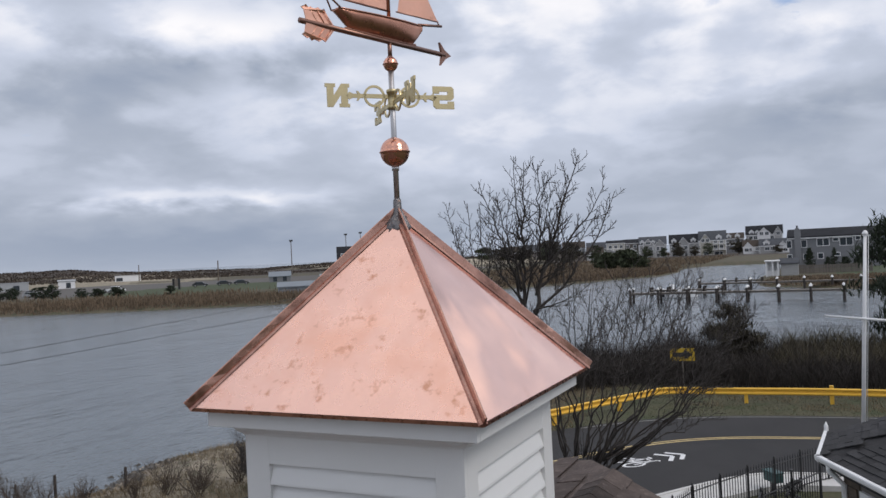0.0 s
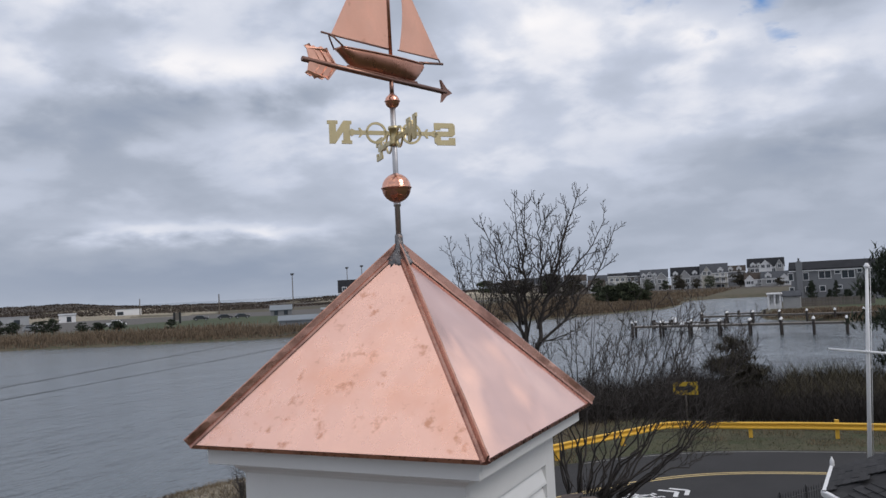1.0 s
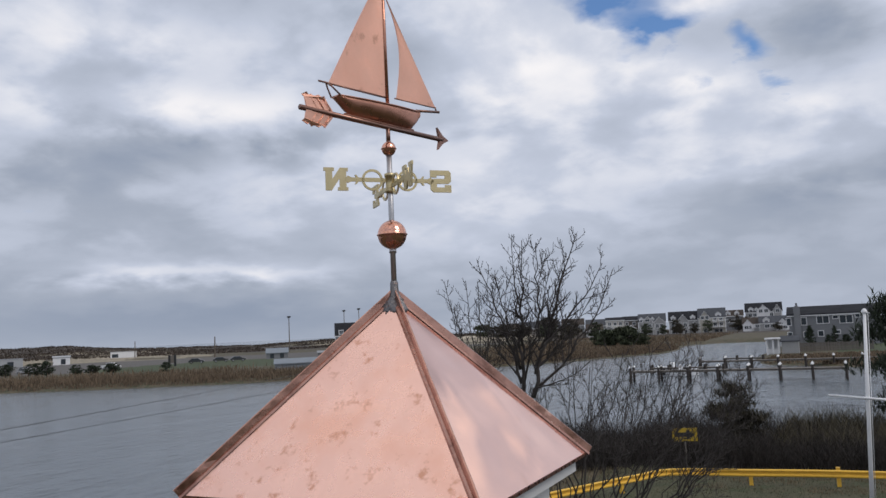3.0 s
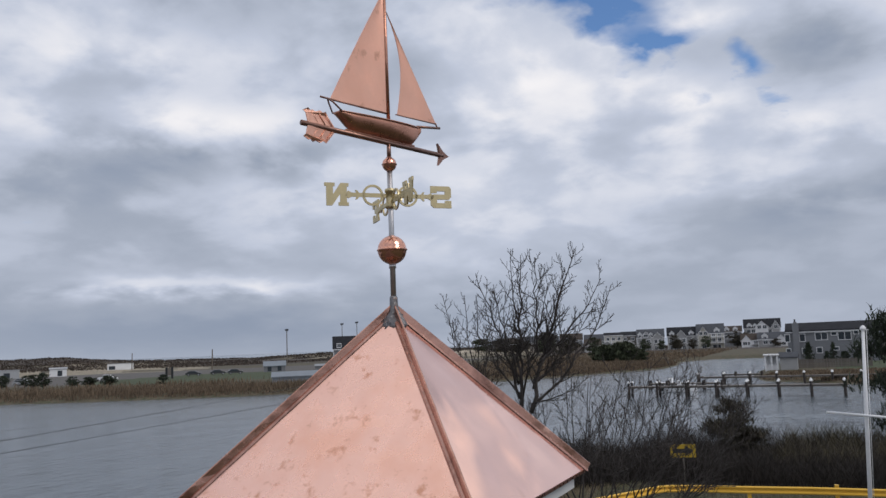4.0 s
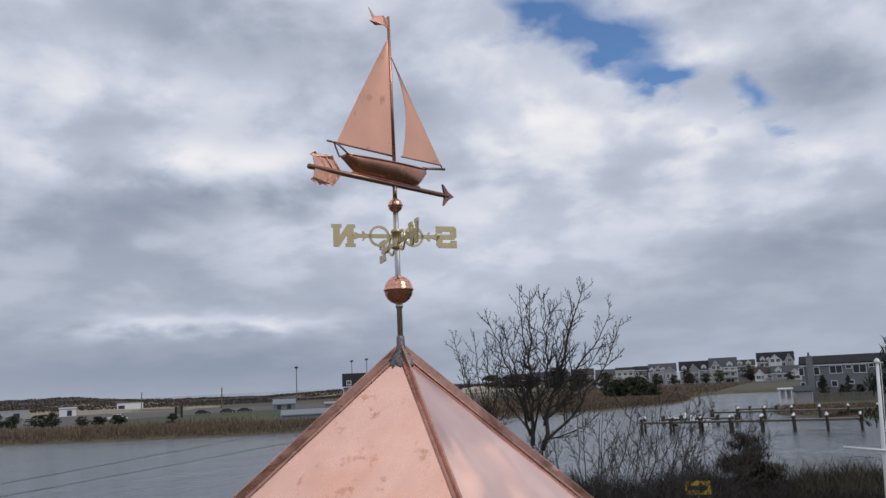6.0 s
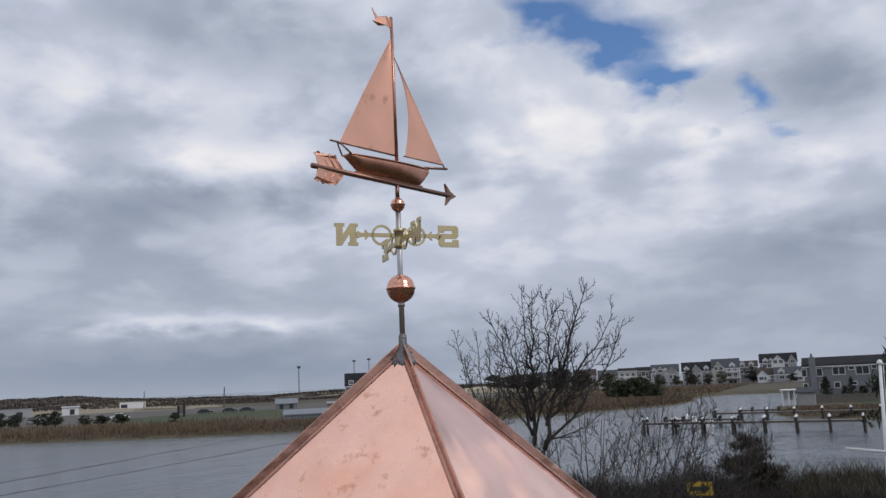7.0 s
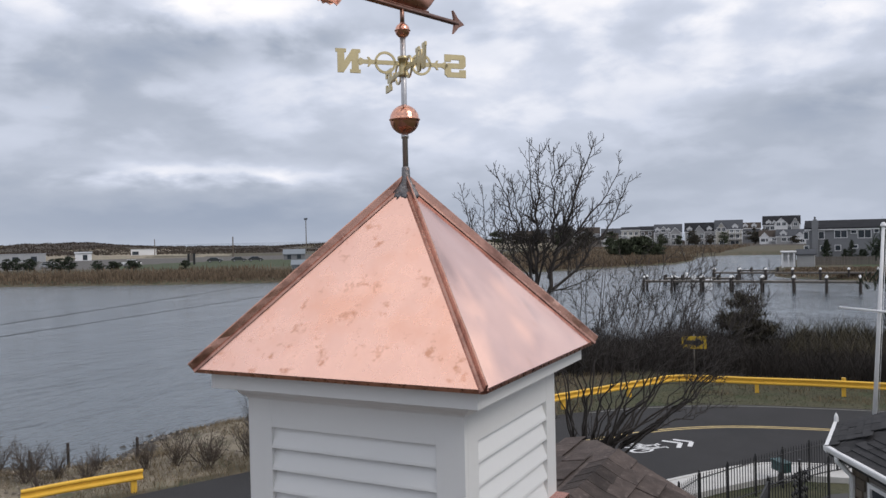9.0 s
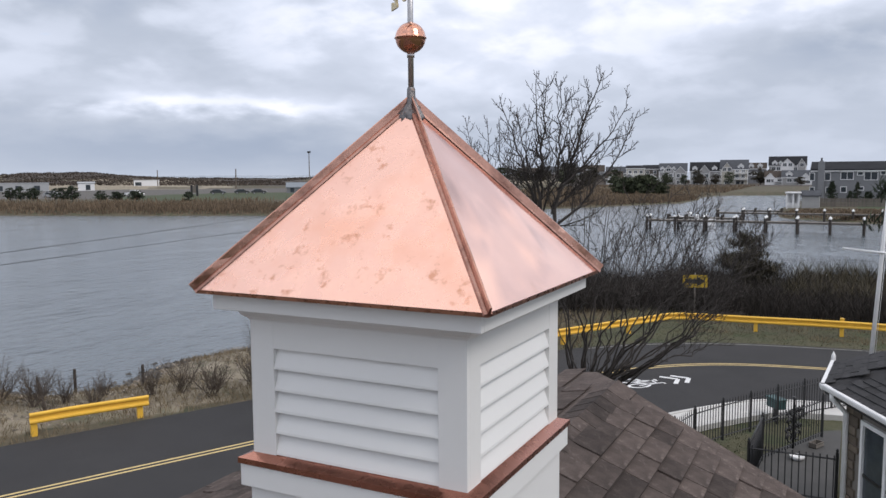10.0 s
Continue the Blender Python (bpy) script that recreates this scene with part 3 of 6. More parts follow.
        box(bm, (-A, -A - 0.003, ZE - 0.011), (A, -A + 0.006, ZE - 0.001), rot)
        part("drip_edge", bm, "copper_dark", cup)
        # standing seam along the hip
        d = Vector((1, -1, 0)).normalized()
        run = Vector((A, -A, ZE)) - Vector((0, 0, APEX))
        axis = run.normalized()
        up = Vector((0, 0, 1)) - axis * axis.z
        up.normalize()
        side = axis.cross(up).normalized()
        start, stop = Vector((0, 0, APEX)) - axis * 0.006, Vector((0, 0, APEX)) + run + axis * 0.006
        verts, faces = [], []
        steps = 24
        prof = [(-0.013, -0.006), (-0.011, 0.0015), (-0.0042, 0.004), (-0.0036, 0.0245), (-0.001, 0.027), (0.0026, 0.025), (0.0042, 0.004), (0.011, 0.0015), (0.013, -0.006)]
        for k in range(steps + 1):
            p = start.lerp(stop, k / steps)
            wob = noise.noise(Vector((k * 0.5, i * 3.0, 1.0))) * 0.0018
            for s, h in prof:
                verts.append(rot @ (p + side * (s + wob * (h > 0.01)) + up * h))
        m_ = len(prof)
        for k in range(steps):
            for j in range(m_ - 1):
                faces.append((k * m_ + j, k * m_ + j + 1, (k + 1) * m_ + j + 1, (k + 1) * m_ + j))
        faces += [tuple(range(m_)), tuple(steps * m_ + j for j in reversed(range(m_)))]
        data_part("hip_seam", verts, faces, "copper_seam", cup, "browned standing copper seam")
    # fascia, soffit moulding
    h = 0.456
    for i in range(4):
        rot = Matrix.Rotation(i * math.pi / 2, 4, "Z")
        x0 = -h if i % 2 == 0 else -h + 0.02
        part("fascia", boxes(((x0, -h, 6.527), (-x0, -h + 0.02, 6.584)), m=rot, bevel=0.0015), "white_trim", cup)
        verts, faces = [], []
        prof = [(h - 0.02, 6.528), (0.405, 6.528), (0.400, 6.508), (0.392, 6.499), (0.384, 6.495), (0.380, 6.487), (0.370, 6.487), (0.370, 6.535), (h - 0.02, 6.535)]
        for s in (-1, 1):
            for r_, z_ in prof:
                verts.append(rot @ Vector((s * r_, -r_, z_)))
        k = len(prof)
        for j in range(k):
            faces.append((j, (j + 1) % k, (j + 1) % k + k, j + k))
        data_part("soffit_moulding", verts, faces, "white_trim", cup)
    # body: corner boards, head and sill rails, louvre slats
    b, bot, top = 0.378, 6.055, 6.51
    w = 0.090
    lz0, lz1 = 6.085, 6.402
    part("core", boxes(((-b + 0.05, -b + 0.05, bot), (b - 0.05, b - 0.05, top))), "white_trim", cup)
    for i in range(4):
        rot = Matrix.Rotation(i * math.pi / 2, 4, "Z")
        for s in (-1, 1):
            e = b if i % 2 == 0 else b - 0.0202
            lo = (-e, -b, bot) if s < 0 else (b - w, -b, bot)
            hi = (-b + w, -b + 0.02, top) if s < 0 else (e, -b + 0.02, top)
            part("corner_board", boxes((lo, hi), m=rot, bevel=0.001), "white_trim", cup)
        part("head_rail", boxes(((-b + w, -b + 0.001, lz1), (b - w, -b + 0.021, top)), m=rot), "white_trim", cup)
        n = 5
        step = (lz1 - bot - 0.003) / n
        for k in range(n):
            z = lz1 - k * step
            verts = []
            for s in (-b + w - 0.001, b - w + 0.001):
                verts += [rot @ Vector(q) for q in ((s, -b + 0.026, z + 0.012), (s, -b + 0.002, z - step + 0.012),
                                                  (s, -b + 0.001, z - step + 0.004), (s, -b + 0.006, z - step + 0.002), (s, -b + 0.034, z + 0.006))]
            faces = [(0, 1, 6, 5), (1, 2, 7, 6), (2, 3, 8, 7), (3, 4, 9, 8), (4, 0, 5, 9), (0, 4, 3, 2, 1), (5, 6, 7, 8, 9)]
            data_part("louvre_slat", verts, faces, "white_trim", cup)
    # copper skirt and white base
    s, t_ = 0.414, 0.36
    for i in range(4):
        rot = Matrix.Rotation(i * math.pi / 2, 4, "Z")
        verts = [rot @ Vector(q) for q in ((-t_, -t_, 6.066), (t_, -t_, 6.066), (s, -s, 6.046), (-s, -s, 6.046), (-s, -s, 6.028), (s, -s, 6.028))]
        data_part("copper_skirt", verts, [(0, 3, 2, 1), (3, 4, 5, 2)], "copper_skirt", cup, "browned copper skirt flashing")
        x0 = -0.408 if i % 2 == 0 else -0.388
        part("base_trim", boxes(((x0, -0.408, 5.955), (-x0, -0.388, 6.04)), m=rot, bevel=0.001), "white_trim", cup)
    part("base", boxes(((-0.385, -0.385, 5.2), (0.385, 0.385, 6.02))), "white_trim", cup)
    # solder and sleeve at the peak
    v, f = lathe([(0.048, 7.108), (0.044, 7.122), (0.040, 7.135), (0.033, 7.148), (0.027, 7.158), (0.020, 7.170), (0.0145, 7.185), (0.0135, 7.215), (0.0115, 7.218), (0.0115, 7.22)], 28)
    v = [Vector(p) + Vector((noise.noise(Vector(p) * 40), noise.noise(Vector(p) * 40 + Vector((9, 0, 0))), 0)) * 0.015 * (p[2] < 7.18) for p in v]
    v = [Vector((p.x, p.y, min(p.z, 7.2 if p.z < 7.2 else p.z))) for p in v]
    data_part("solder_collar", v, f, "solder", cup, "lumpy grey solder collar", smooth=True)
    return cup


def ball_profile(r, z, ring):
    pr = [(0.0105, z - r)]
    pr += [(r * math.cos(a), z + r * math.sin(a)) for a in np.radians(np.arange(-75, -2, 9))]
    pr += [(r + ring, z - ring * 0.5), (r + ring, z + ring * 0.4)]
    pr += [(r * math.cos(a), z + r * math.sin(a)) for a in np.radians(np.arange(4, 79, 9))]
    return pr + [(0.0105, z + r)]


LETTERS = {
    "N": [(0, 0), (.46, 0), (.46, .15), (.38, .15), (.38, .52), (.74, 0), (1.0, 0), (1.0, .85), (1.08, .85), (1.08, 1), (.62, 1), (.62, .85), (.70, .85), (.70, .50), (.36, 1), (0, 1), (0, .85), (.08, .85), (.08, .15), (0, .15)],
    "S": [(0, 0), (.86, 0), (1, .12), (1, .50), (.86, .62), (.30, .62), (.30, .77), (.70, .77), (.70, .68), (1, .68), (1, 1), (.1, 1), (0, .9), (0, .50), (.12, .39), (.70, .39), (.70, .23), (.30, .23), (.30, .34), (0, .34)],
    "E": [(0, 0), (.95, 0), (.95, .34), (.72, .34), (.72, .2), (.40, .2), (.40, .40), (.62, .40), (.62, .60), (.40, .60), (.40, .8), (.72, .8), (.72, .66), (.95, .66), (.95, 1), (0, 1), (0, .84), (.08, .84), (.08, .16), (0, .16)],
    "W": [(.18, 0), (.50, 0), (.66, .34), (.82, 0), (1.14, 0), (1.26, .84), (1.32, .84), (1.32, 1), (.86, 1), (.86, .84), (.94, .84), (.90, .5), (.76, .82), (.56, .82), (.42, .5), (.38, .84), (.46, .84), (.46, 1), (0, 1), (0, .84), (.06, .84)],
}


def flat_ring(r0, r1, depth, n=28):
    verts, faces = [], []
    for k in range(n):
        a = 2 * math.pi * k / n
        c, s = math.cos(a), math.sin(a)
        verts += [(r0 * c, -depth / 2, r0 * s), (r1 * c, -depth / 2, r1 * s), (r1 * c, depth / 2, r1 * s), (r0 * c, depth / 2, r0 * s)]
    for k in range(n):
        a, b = 4 * k, 4 * ((k + 1) % n)
        faces += [(a + j, a + (j + 1) % 4, b + (j + 1) % 4, b + j) for j in range(4)]
    return verts, faces


def build_vane():
    vane = thing("weathervane", "copper sailing boat weathervane on a steel rod with brass compass letters", "weathervane", pose(0, 0, 0))
    tube("rod", [(0, 0, 7.17), (0, 0, 7.70)], 0.0095, "steel", vane, 14, "grey steel rod")
    tube("rod_collar", [(0, 0, 7.315), (0, 0, 7.33)], 0.0125, "steel", vane, 14)
    v, f = lathe(ball_profile(0.0495, 7.378, 0.003), 40)
    data_part("large_ball", v, f, "copper_ball", vane, "spun copper ball with a seam", smooth=True)
    v, f = lathe(ball_profile(0.025, 7.676, 0.002), 32)
    data_part("small_ball", v, f, "copper_ball", vane, "small spun copper ball", smooth=True)
    # compass arms
    z0, size = 7.566, 0.078
    v, f = lathe([(0.016, z0 - 0.044), (0.019, z0 - 0.042), (0.019, z0 - 0.032), (0.0155, z0 - 0.030), (0.0155, z0 + 0.010), (0.019, z0 + 0.012), (0.019, z0 + 0.022), (0.015, z0 + 0.024)], 24)
    data_part("compass_hub", v, f, "brass", vane, smooth=True)
    base = radians(46)                # the S arm's heading
    for letter, turn, drop in (("S", 0, 0), ("W", -90, -0.023), ("N", 180, 0), ("E", 90, -0.023)):
        m = Matrix.Translation((0, 0, z0 + drop)) @ Matrix.Rotation(base + radians(turn), 4, "Z")
        th = 0.005
        chunks = [prism([(0.015, -0.007), (0.14, -0.007), (0.14, 0.007), (0.015, 0.007)], th), ]
        cv, cf = flat_ring(0.029, 0.037, th)
        chunks.append(([(x + 0.062, y, z) for x, y, z in cv], cf))
        chunks.append(prism([(0.108, -0.004), (0.118, -0.016), (0.124, -0.016), (0.119, -0.004), (0.119, 0.004), (0.124, 0.016), (0.118, 0.016), (0.108, 0.004)], th + 0.001))
        chunks.append(prism([(0.128, -0.003), (0.148, -0.013), (0.160, 0.0), (0.148, 0.013), (0.128, 0.003)], th + 0.001))
        v, f = joined(chunks)
        arm = data_part("compass_arm", [m @ Vector(p) for p in v], f, "brass", vane, "brass compass arm with a ring")
        v, f = prism(LETTERS[letter], 0.006)
        wide = max(p[0] for p in LETTERS[letter])
        # all letters read from the far side
        pts = []
        for x, y, z in v:
            u = (wide - x if letter in "SW" else x) * size * 0.98
            pts.append(m @ Vector((0.147 + u, y, (z - 0.5) * size)))
        data_part("compass_letter", pts, f, "brass", arm, "brass letter %s" % letter)
    # boat and arrow in one upright plane
    m = Matrix.Rotation(math.atan2(0.966, 0.26), 4, "Z")

    def T(p):
        return m @ Vector(p)

    tube("spindle", [(0, 0, 7.695), (0, 0, 7.752)], 0.0075, "copper_tube", vane, 12)
    tube("arrow_shaft", [T((-0.385, 0, 7.752)), T((0.285, 0, 7.752))], 0.0088, "copper_tube", vane, 14, "dark copper arrow tube")
    v, f = prism([(0.268, 0), (0.258, 0.042), (0.285, 0.016), (0.318, 0.0), (0.285, -0.016), (0.258, -0.042)], 0.010)
    data_part("arrow_head", [T((x, y, z + 7.752)) for x, y, z in v], f, "copper_tube", vane)
    up = [(-0.245, 0.004), (-0.275, 0.040), (-0.290, 0.052), (-0.302, 0.046), (-0.312, 0.053), (-0.325, 0.047), (-0.336, 0.053), (-0.350, 0.046), (-0.362, 0.052),
          (-0.380, 0.042), (-0.372, 0.034), (-0.366, 0.006)]
    for s in (1, -1):
        v, f = prism([(x, z * s) for x, z in up], 0.003)
        fl = data_part("arrow_feather", [T((x, y + 0.006 * math.sin(x * 90), z + 7.752)) for x, y, z in v], f, "copper_sail", vane, "notched copper feather plate")
        for q in (-0.275, -0.305, -0.335):
            a, b = T((q - 0.012, -0.004, 7.752 + s * 0.044)), T((q + 0.014, -0.004, 7.752 + s * 0.008))
            tube("feather_rib", [a, b], 0.0015, "copper_sail", fl, 6)
    # hull: lofted sections
    secs = []
    for k in range(17):
        s = k / 16
        u = -0.240 + s * 0.412
        w_ = 0.034 * (math.sin(math.pi * min(1, s * 0.9 + 0.12)) ** 0.7) * (1 if s < 0.98 else 0.25)
        deck = 7.812 + 0.020 * s + 0.010 * (2 * s - 1) ** 2 * 0.4
        keel = 7.764 + (0.044 * max(0, 1 - s / 0.14) if s < 0.14 else 0) + (0.058 * max(0, (s - 0.86) / 0.14) ** 1.2)
        secs.append([T((u, w_ * c, deck + (keel - deck) * dz)) for c, dz in
                     ((-1.0, 0), (-0.97, 0.25), (-0.85, 0.55), (-0.55, 0.85), (-0.12, 1.0), (0.12, 1.0), (0.55, 0.85), (0.85, 0.55), (0.97, 0.25), (1.0, 0))])
    verts = [p for s in secs for p in s]
    n = 10
    faces = [(i * n + j, i * n + j + 1, (i + 1) * n + j + 1, (i + 1) * n + j) for i in range(16) for j in range(n - 1)]
    faces += [(i * n + n - 1, i * n, (i + 1) * n, (i + 1) * n + n - 1) for i in range(16)]
    faces += [tuple(range(n))[::-1], tuple(16 * n + j for j in range(n))]
    data_part("hull", verts, faces, "copper_hull", vane, "dark copper boat hull", smooth=True)
    for s in (-1, 1):
        tube("gunwale", [secs[i][0 if s < 0 else n - 1] for i in range(17)], 0.0025, "copper_hull", vane, 6)
    tube("keel_plate", [T((-0.2, 0, 7.762)), T((0.13, 0, 7.762))], 0.005, "copper_hull", vane, 6)
    tube("mast", [T((0.003, 0, 7.80)), T((0.0, 0, 8.385))], [0.0065, 0.0055], "copper_hull", vane, 12)
    tube("boom", [T((-0.306, 0, 7.852)), T((0.0, 0, 7.856))], 0.0035, "copper_tube", vane, 8)
    tube("bowsprit", [T((0.15, 0, 7.838)), T((0.276, 0, 7.856))], 0.005, "copper_tube", vane, 8)
    tube("jib_stay", [T((0.254, 0, 7.872)), T((0.262, 0, 7.855))], 0.003, "copper_tube", vane, 6)
    tube("jib_boom", [T((0.04, 0, 7.862)), T((0.257, 0, 7.868))], 0.0025, "copper_tube", vane, 6)
    for s in (-1, 1):
        tube("stern_rail", [T((-0.235, 0.022 * s, 7.815)), T((-0.262, 0.010 * s, 7.842)), T((-0.272, 0.003 * s, 7.850))], 0.003, "copper_tube", vane, 6)

    def sail(name, luff, leech, belly):
        steps, across = 18, 8
        verts, faces = [], []
        for side in (1, -1):
            for i in range(steps + 1):
                s = i / steps
                a, b = luff(s), leech(s)
                for j in range(across + 1):
                    q = j / across
                    bend = belly * math.sin(math.pi * q) * math.sin(math.pi * min(1, 0.15 + 0.85 * s))
                    verts.append(T((a[0] + (b[0] - a[0]) * q, bend + side * 0.0014, a[1] + (b[1] - a[1]) * q)))
        w_ = across + 1
        tot = (steps + 1) * w_
        for o in (0, tot):
            faces += [(o + i * w_ + j, o + i * w_ + j + 1, o + (i + 1) * w_ + j + 1, o + (i + 1) * w_ + j) for i in range(steps) for j in range(across)]
        for i in range(steps):
            for j in (0, across):
                faces.append((i * w_ + j, (i + 1) * w_ + j, (i + 1) * w_ + j + tot, i * w_ + j + tot))
        for j in range(across):
            for i in (0, steps):
                faces.append((i * w_ + j, i * w_ + j + 1, i * w_ + j + 1 + tot, i * w_ + j + tot))
        return data_part(name, verts, faces, "copper_sail", vane, "thin brushed copper sail")

    sail("mainsail", lambda s: (-0.007, 8.295 - s * 0.437), lambda s: (-0.009 - 0.255 * s - 0.003 * math.sin(math.pi * s), 8.295 - s * 0.440), 0.003)
    sail("jib", lambda s: (0.006 + 0.248 * s, 8.235 - s * 0.366), lambda s: (0.006 + 0.042 * s + 0.045 * math.sin(math.pi * s ** 0.9), 8.235 - s * 0.373), 0.003)
    v, f = prism([(0, 0), (-0.03, 0.006), (-0.06, -0.002), (-0.105, 0.014), (-0.078, -0.020), (-0.103, -0.036), (-0.06, -0.036), (-0.03, -0.030), (0, -0.036)], 0.002)
    data_part("pennant", [T((x, y + 0.008 * math.sin(x * 80), z + 8.372)) for x, y, z in v], f, "copper_sail", vane)
    return vane


build_cupola()
build_vane()


# ---- the shingled house under the cupola ----
def shingle_field(parent, mat, origin, along, up, rows, length, rng, exposure=0.13, widths=(0.17, 0.22, 0.29), keep=None):
    """Single shingles, course by course up a slope; each one is an object on a shared mesh."""
    along, up = Vector(along).normalized(), Vector(up).normalized()
    nrm = along.cross(up).normalized()
    if nrm.z < 0:
        nrm = -nrm
    shapes = []
    for w in widths:
        h, t = exposure * 1.25, 0.019
        v = [(0.002, 0, 0.006), (w - 0.002, 0, 0.006), (w - 0.002, h, 0.0), (0.002, h, 0.0),
             (0.005, 0.004, 0.006 + t), (w - 0.005, 0.004, 0.006 + t), (w - 0.003, h, 0.003), (0.003, h, 0.003)]
        me = bpy.data.meshes.new("shingle")
        me.from_pydata(v, [], [(0, 1, 5, 4), (1, 2, 6, 5), (2, 3, 7, 6), (3, 0, 4, 7), (4, 5, 6, 7)])
        me.materials.append(M[mat])
        shapes.append((w, me))
    frame_m = Matrix((along, up, nrm)).transposed().to_4x4()
    for r in range(rows):
        s = -rng.uniform(0, 0.3)
        while s < length:
            w, me = rng.choice(shapes)
            lift = rng.choice((0, 0.003, 0.009))
            p = Vector(origin) + along * s + up * (r * exposure) + nrm * lift
            if keep is None or keep(p + along * w / 2):
                ob = new("shingle", me)
                ob.parent = parent
                ob.matrix_local = Matrix.Translation(p) @ frame_m
            s += w


def build_main_house():
    rng = random.Random(5)
    house = thing("house", "house with a brown shingled gable roof carrying the cupola", "house", pose(0, 0, 0))
    zr, pr, pl = 5.58, 0.50, 0.30
    X1, X0, y0, y1 = 2.6, -2.45, -7.0, 2.70
    R = lambda x, y: (x, y, zr - (pr * x if x > 0 else -pl * x))
    top = [R(0, y0), R(X1, y0), R(X1, y1), R(0, y1), R(-0.30, 3.25), R(-0.56, 3.46), R(X0, 3.5), R(X0, y0)]
    low = [(x, y, z - 0.12) for x, y, z in top]
    verts = top + low
    faces = [(0, 1, 2, 3), (0, 3, 4, 5, 6, 7), (8, 11, 10, 9), (8, 15, 14, 13, 12, 11)]
    faces += [(i, i + 8, (i + 1) % 8 + 8, (i + 1) % 8) for i in range(8)]
    roof = data_part("roof", verts, faces, "shingle", house, "brown asphalt shingle roof")
    part("wall", boxes(((X0 + 0.4, y0 + 0.3, -0.05), (X1 - 0.4, 2.35, 4.15))), "white_trim", house)
    # ridge caps
    y = y1 - 0.1
    k = 0
    while y > 0.3:
        v = []
        for yy, dz in ((y - 0.16, 0.015), (y + 0.10, 0.010)):
            v += [(-0.12, yy, zr - 0.12 * pl + dz), (0, yy, zr + dz + 0.006), (0.12, yy, zr - 0.12 * pr + dz)]
        v += [(a, b, c - 0.012) for a, b, c in v]
        data_part("ridge_cap", v, [(0, 1, 4, 3), (1, 2, 5, 4), (0, 6, 7, 1), (1, 7, 8, 2), (0, 3, 9, 6), (2, 8, 11, 5)], "shingle", roof)
        y -= 0.15
    up_r = Vector((-1, 0, pr)).normalized()
    start_x = 1.95
    shingle_field(roof, "shingle", (start_x, -0.4, zr - pr * start_x + 0.004), (0, 1, 0), up_r, 16, 3.1, rng,
                  keep=lambda p: p.y < y1 - 0.15 and p.x > 0.10 and (abs(p.x) > 0.36 or abs(p.y) > 0.42))
    up_l = Vector((1, 0, pl)).normalized()
    shingle_field(roof, "shingle", (X0, 0.3, zr + pl * X0 + 0.004), (0, 1, 0), up_l, 18, 3.1, rng,
                  keep=lambda p: p.x < -0.12 and p.y < (3.35 if p.x < -0.5 else 2.75) and (p.x < -0.5 or p.y > 0.5) and (p.y > 1.9 or p.x < -1.2))
    return house


# ---- the neighbouring one-storey house with a hip roof ----
def build_side_house():
    rng = random.Random(8)
    house = thing("side_house", "low stone-faced house with white gutters and a charcoal hip roof", "house", pose(0, 0, 0))
    ez = 3.2
    G, F = Vector((1.04, 12.80, ez)), Vector((1.17, 14.75, ez))
    d = Vector((0.455, -0.890, 0))
    E1 = G + d * 6.5
    Ap = Vector((5.6, 13.6, 5.05))
    Ap2 = Vector((8.5, 9.0, 5.05))
    far = Vector((9.0, 18.0, ez))
    verts = [G, F, far, E1, Ap, Ap2, E1 + Vector((6, 3, 0))]
    verts += [v - Vector((0, 0, 0.14)) for v in verts]
    faces = [(0, 3, 5, 4), (1, 0, 4), (2, 1, 4), (3, 6, 5), (6, 2, 4, 5), (7, 8, 9, 13, 10), (0, 1, 8, 7), (1, 2, 9, 8), (3, 0, 7, 10), (2, 6, 13, 9), (6, 3, 10, 13)]
    roof = data_part("roof", verts, faces, "shingle_dark", house, "charcoal shingle hip roof")
    # gutters on the eaves
    inw = Vector((-d.y, d.x, 0))
    if inw.x < 0:
        inw = -inw
    for a, b, nm in ((G, E1, inw), (F, G, Vector((1, 0, 0)))):
        dirn = (b - a).normalized()
        out = -nm
        prof = [(0.0, 0.03), (0.07, 0.03), (0.08, 0.01), (0.07, -0.05), (0.04, -0.08), (0.0, -0.08)]
        v = []
        for p in (a - dirn * 0.05, b + dirn * 0.05):
            v += [p + out * o + Vector((0, 0, z)) for o, z in prof]
        n = len(prof)
        data_part("gutter", v, [(j, (j + 1) % n, (j + 1) % n + n, j + n) for j in range(n)] + [tuple(range(n)), tuple(range(2 * n - 1, n - 1, -1))],
                  "white_paint", house, "white painted gutter")
    tube("roof_finial", [F + Vector((-0.03, 0.02, -0.05)), F + Vector((-0.03, 0.02, 0.12)), F + Vector((-0.03, 0.02, 0.20))], [0.045, 0.04, 0.004], "white_paint", house, 8)
    # courses on the two slopes that show
    up1 = (Ap - G) - d * (Ap - G).dot(d)
    shingle_field(roof, "shingle_dark", G + d * 0.02 + Vector((0, 0, 0.012)), d, up1, 20, 4.2, rng, 0.14, (0.26, 0.32, 0.4),
                  keep=lambda p: (p - G).dot(d) > 0.35 + (p - G).dot(up1.normalized()) * ((Ap - G).dot(d) / up1.length))
    d2 = (F - G).normalized()
    up2 = (Ap - G) - d2 * (Ap - G).dot(d2)
    shingle_field(roof, "shingle_dark", G + Vector((0, 0, 0.012)), d2, up2, 22, 2.0, rng, 0.14, (0.26, 0.32, 0.4),
                  keep=lambda p: 0.1 < (p - G).dot(d2) < 1.85 * (1 - (p - G).dot(up2.normalized()) / up2.length))
    # walls, set back from the eaves
    c = G + d * 0.22 + inw * 0.30
    c.z = 0
    w0, w1 = c, c + d * 6.0
    verts = []
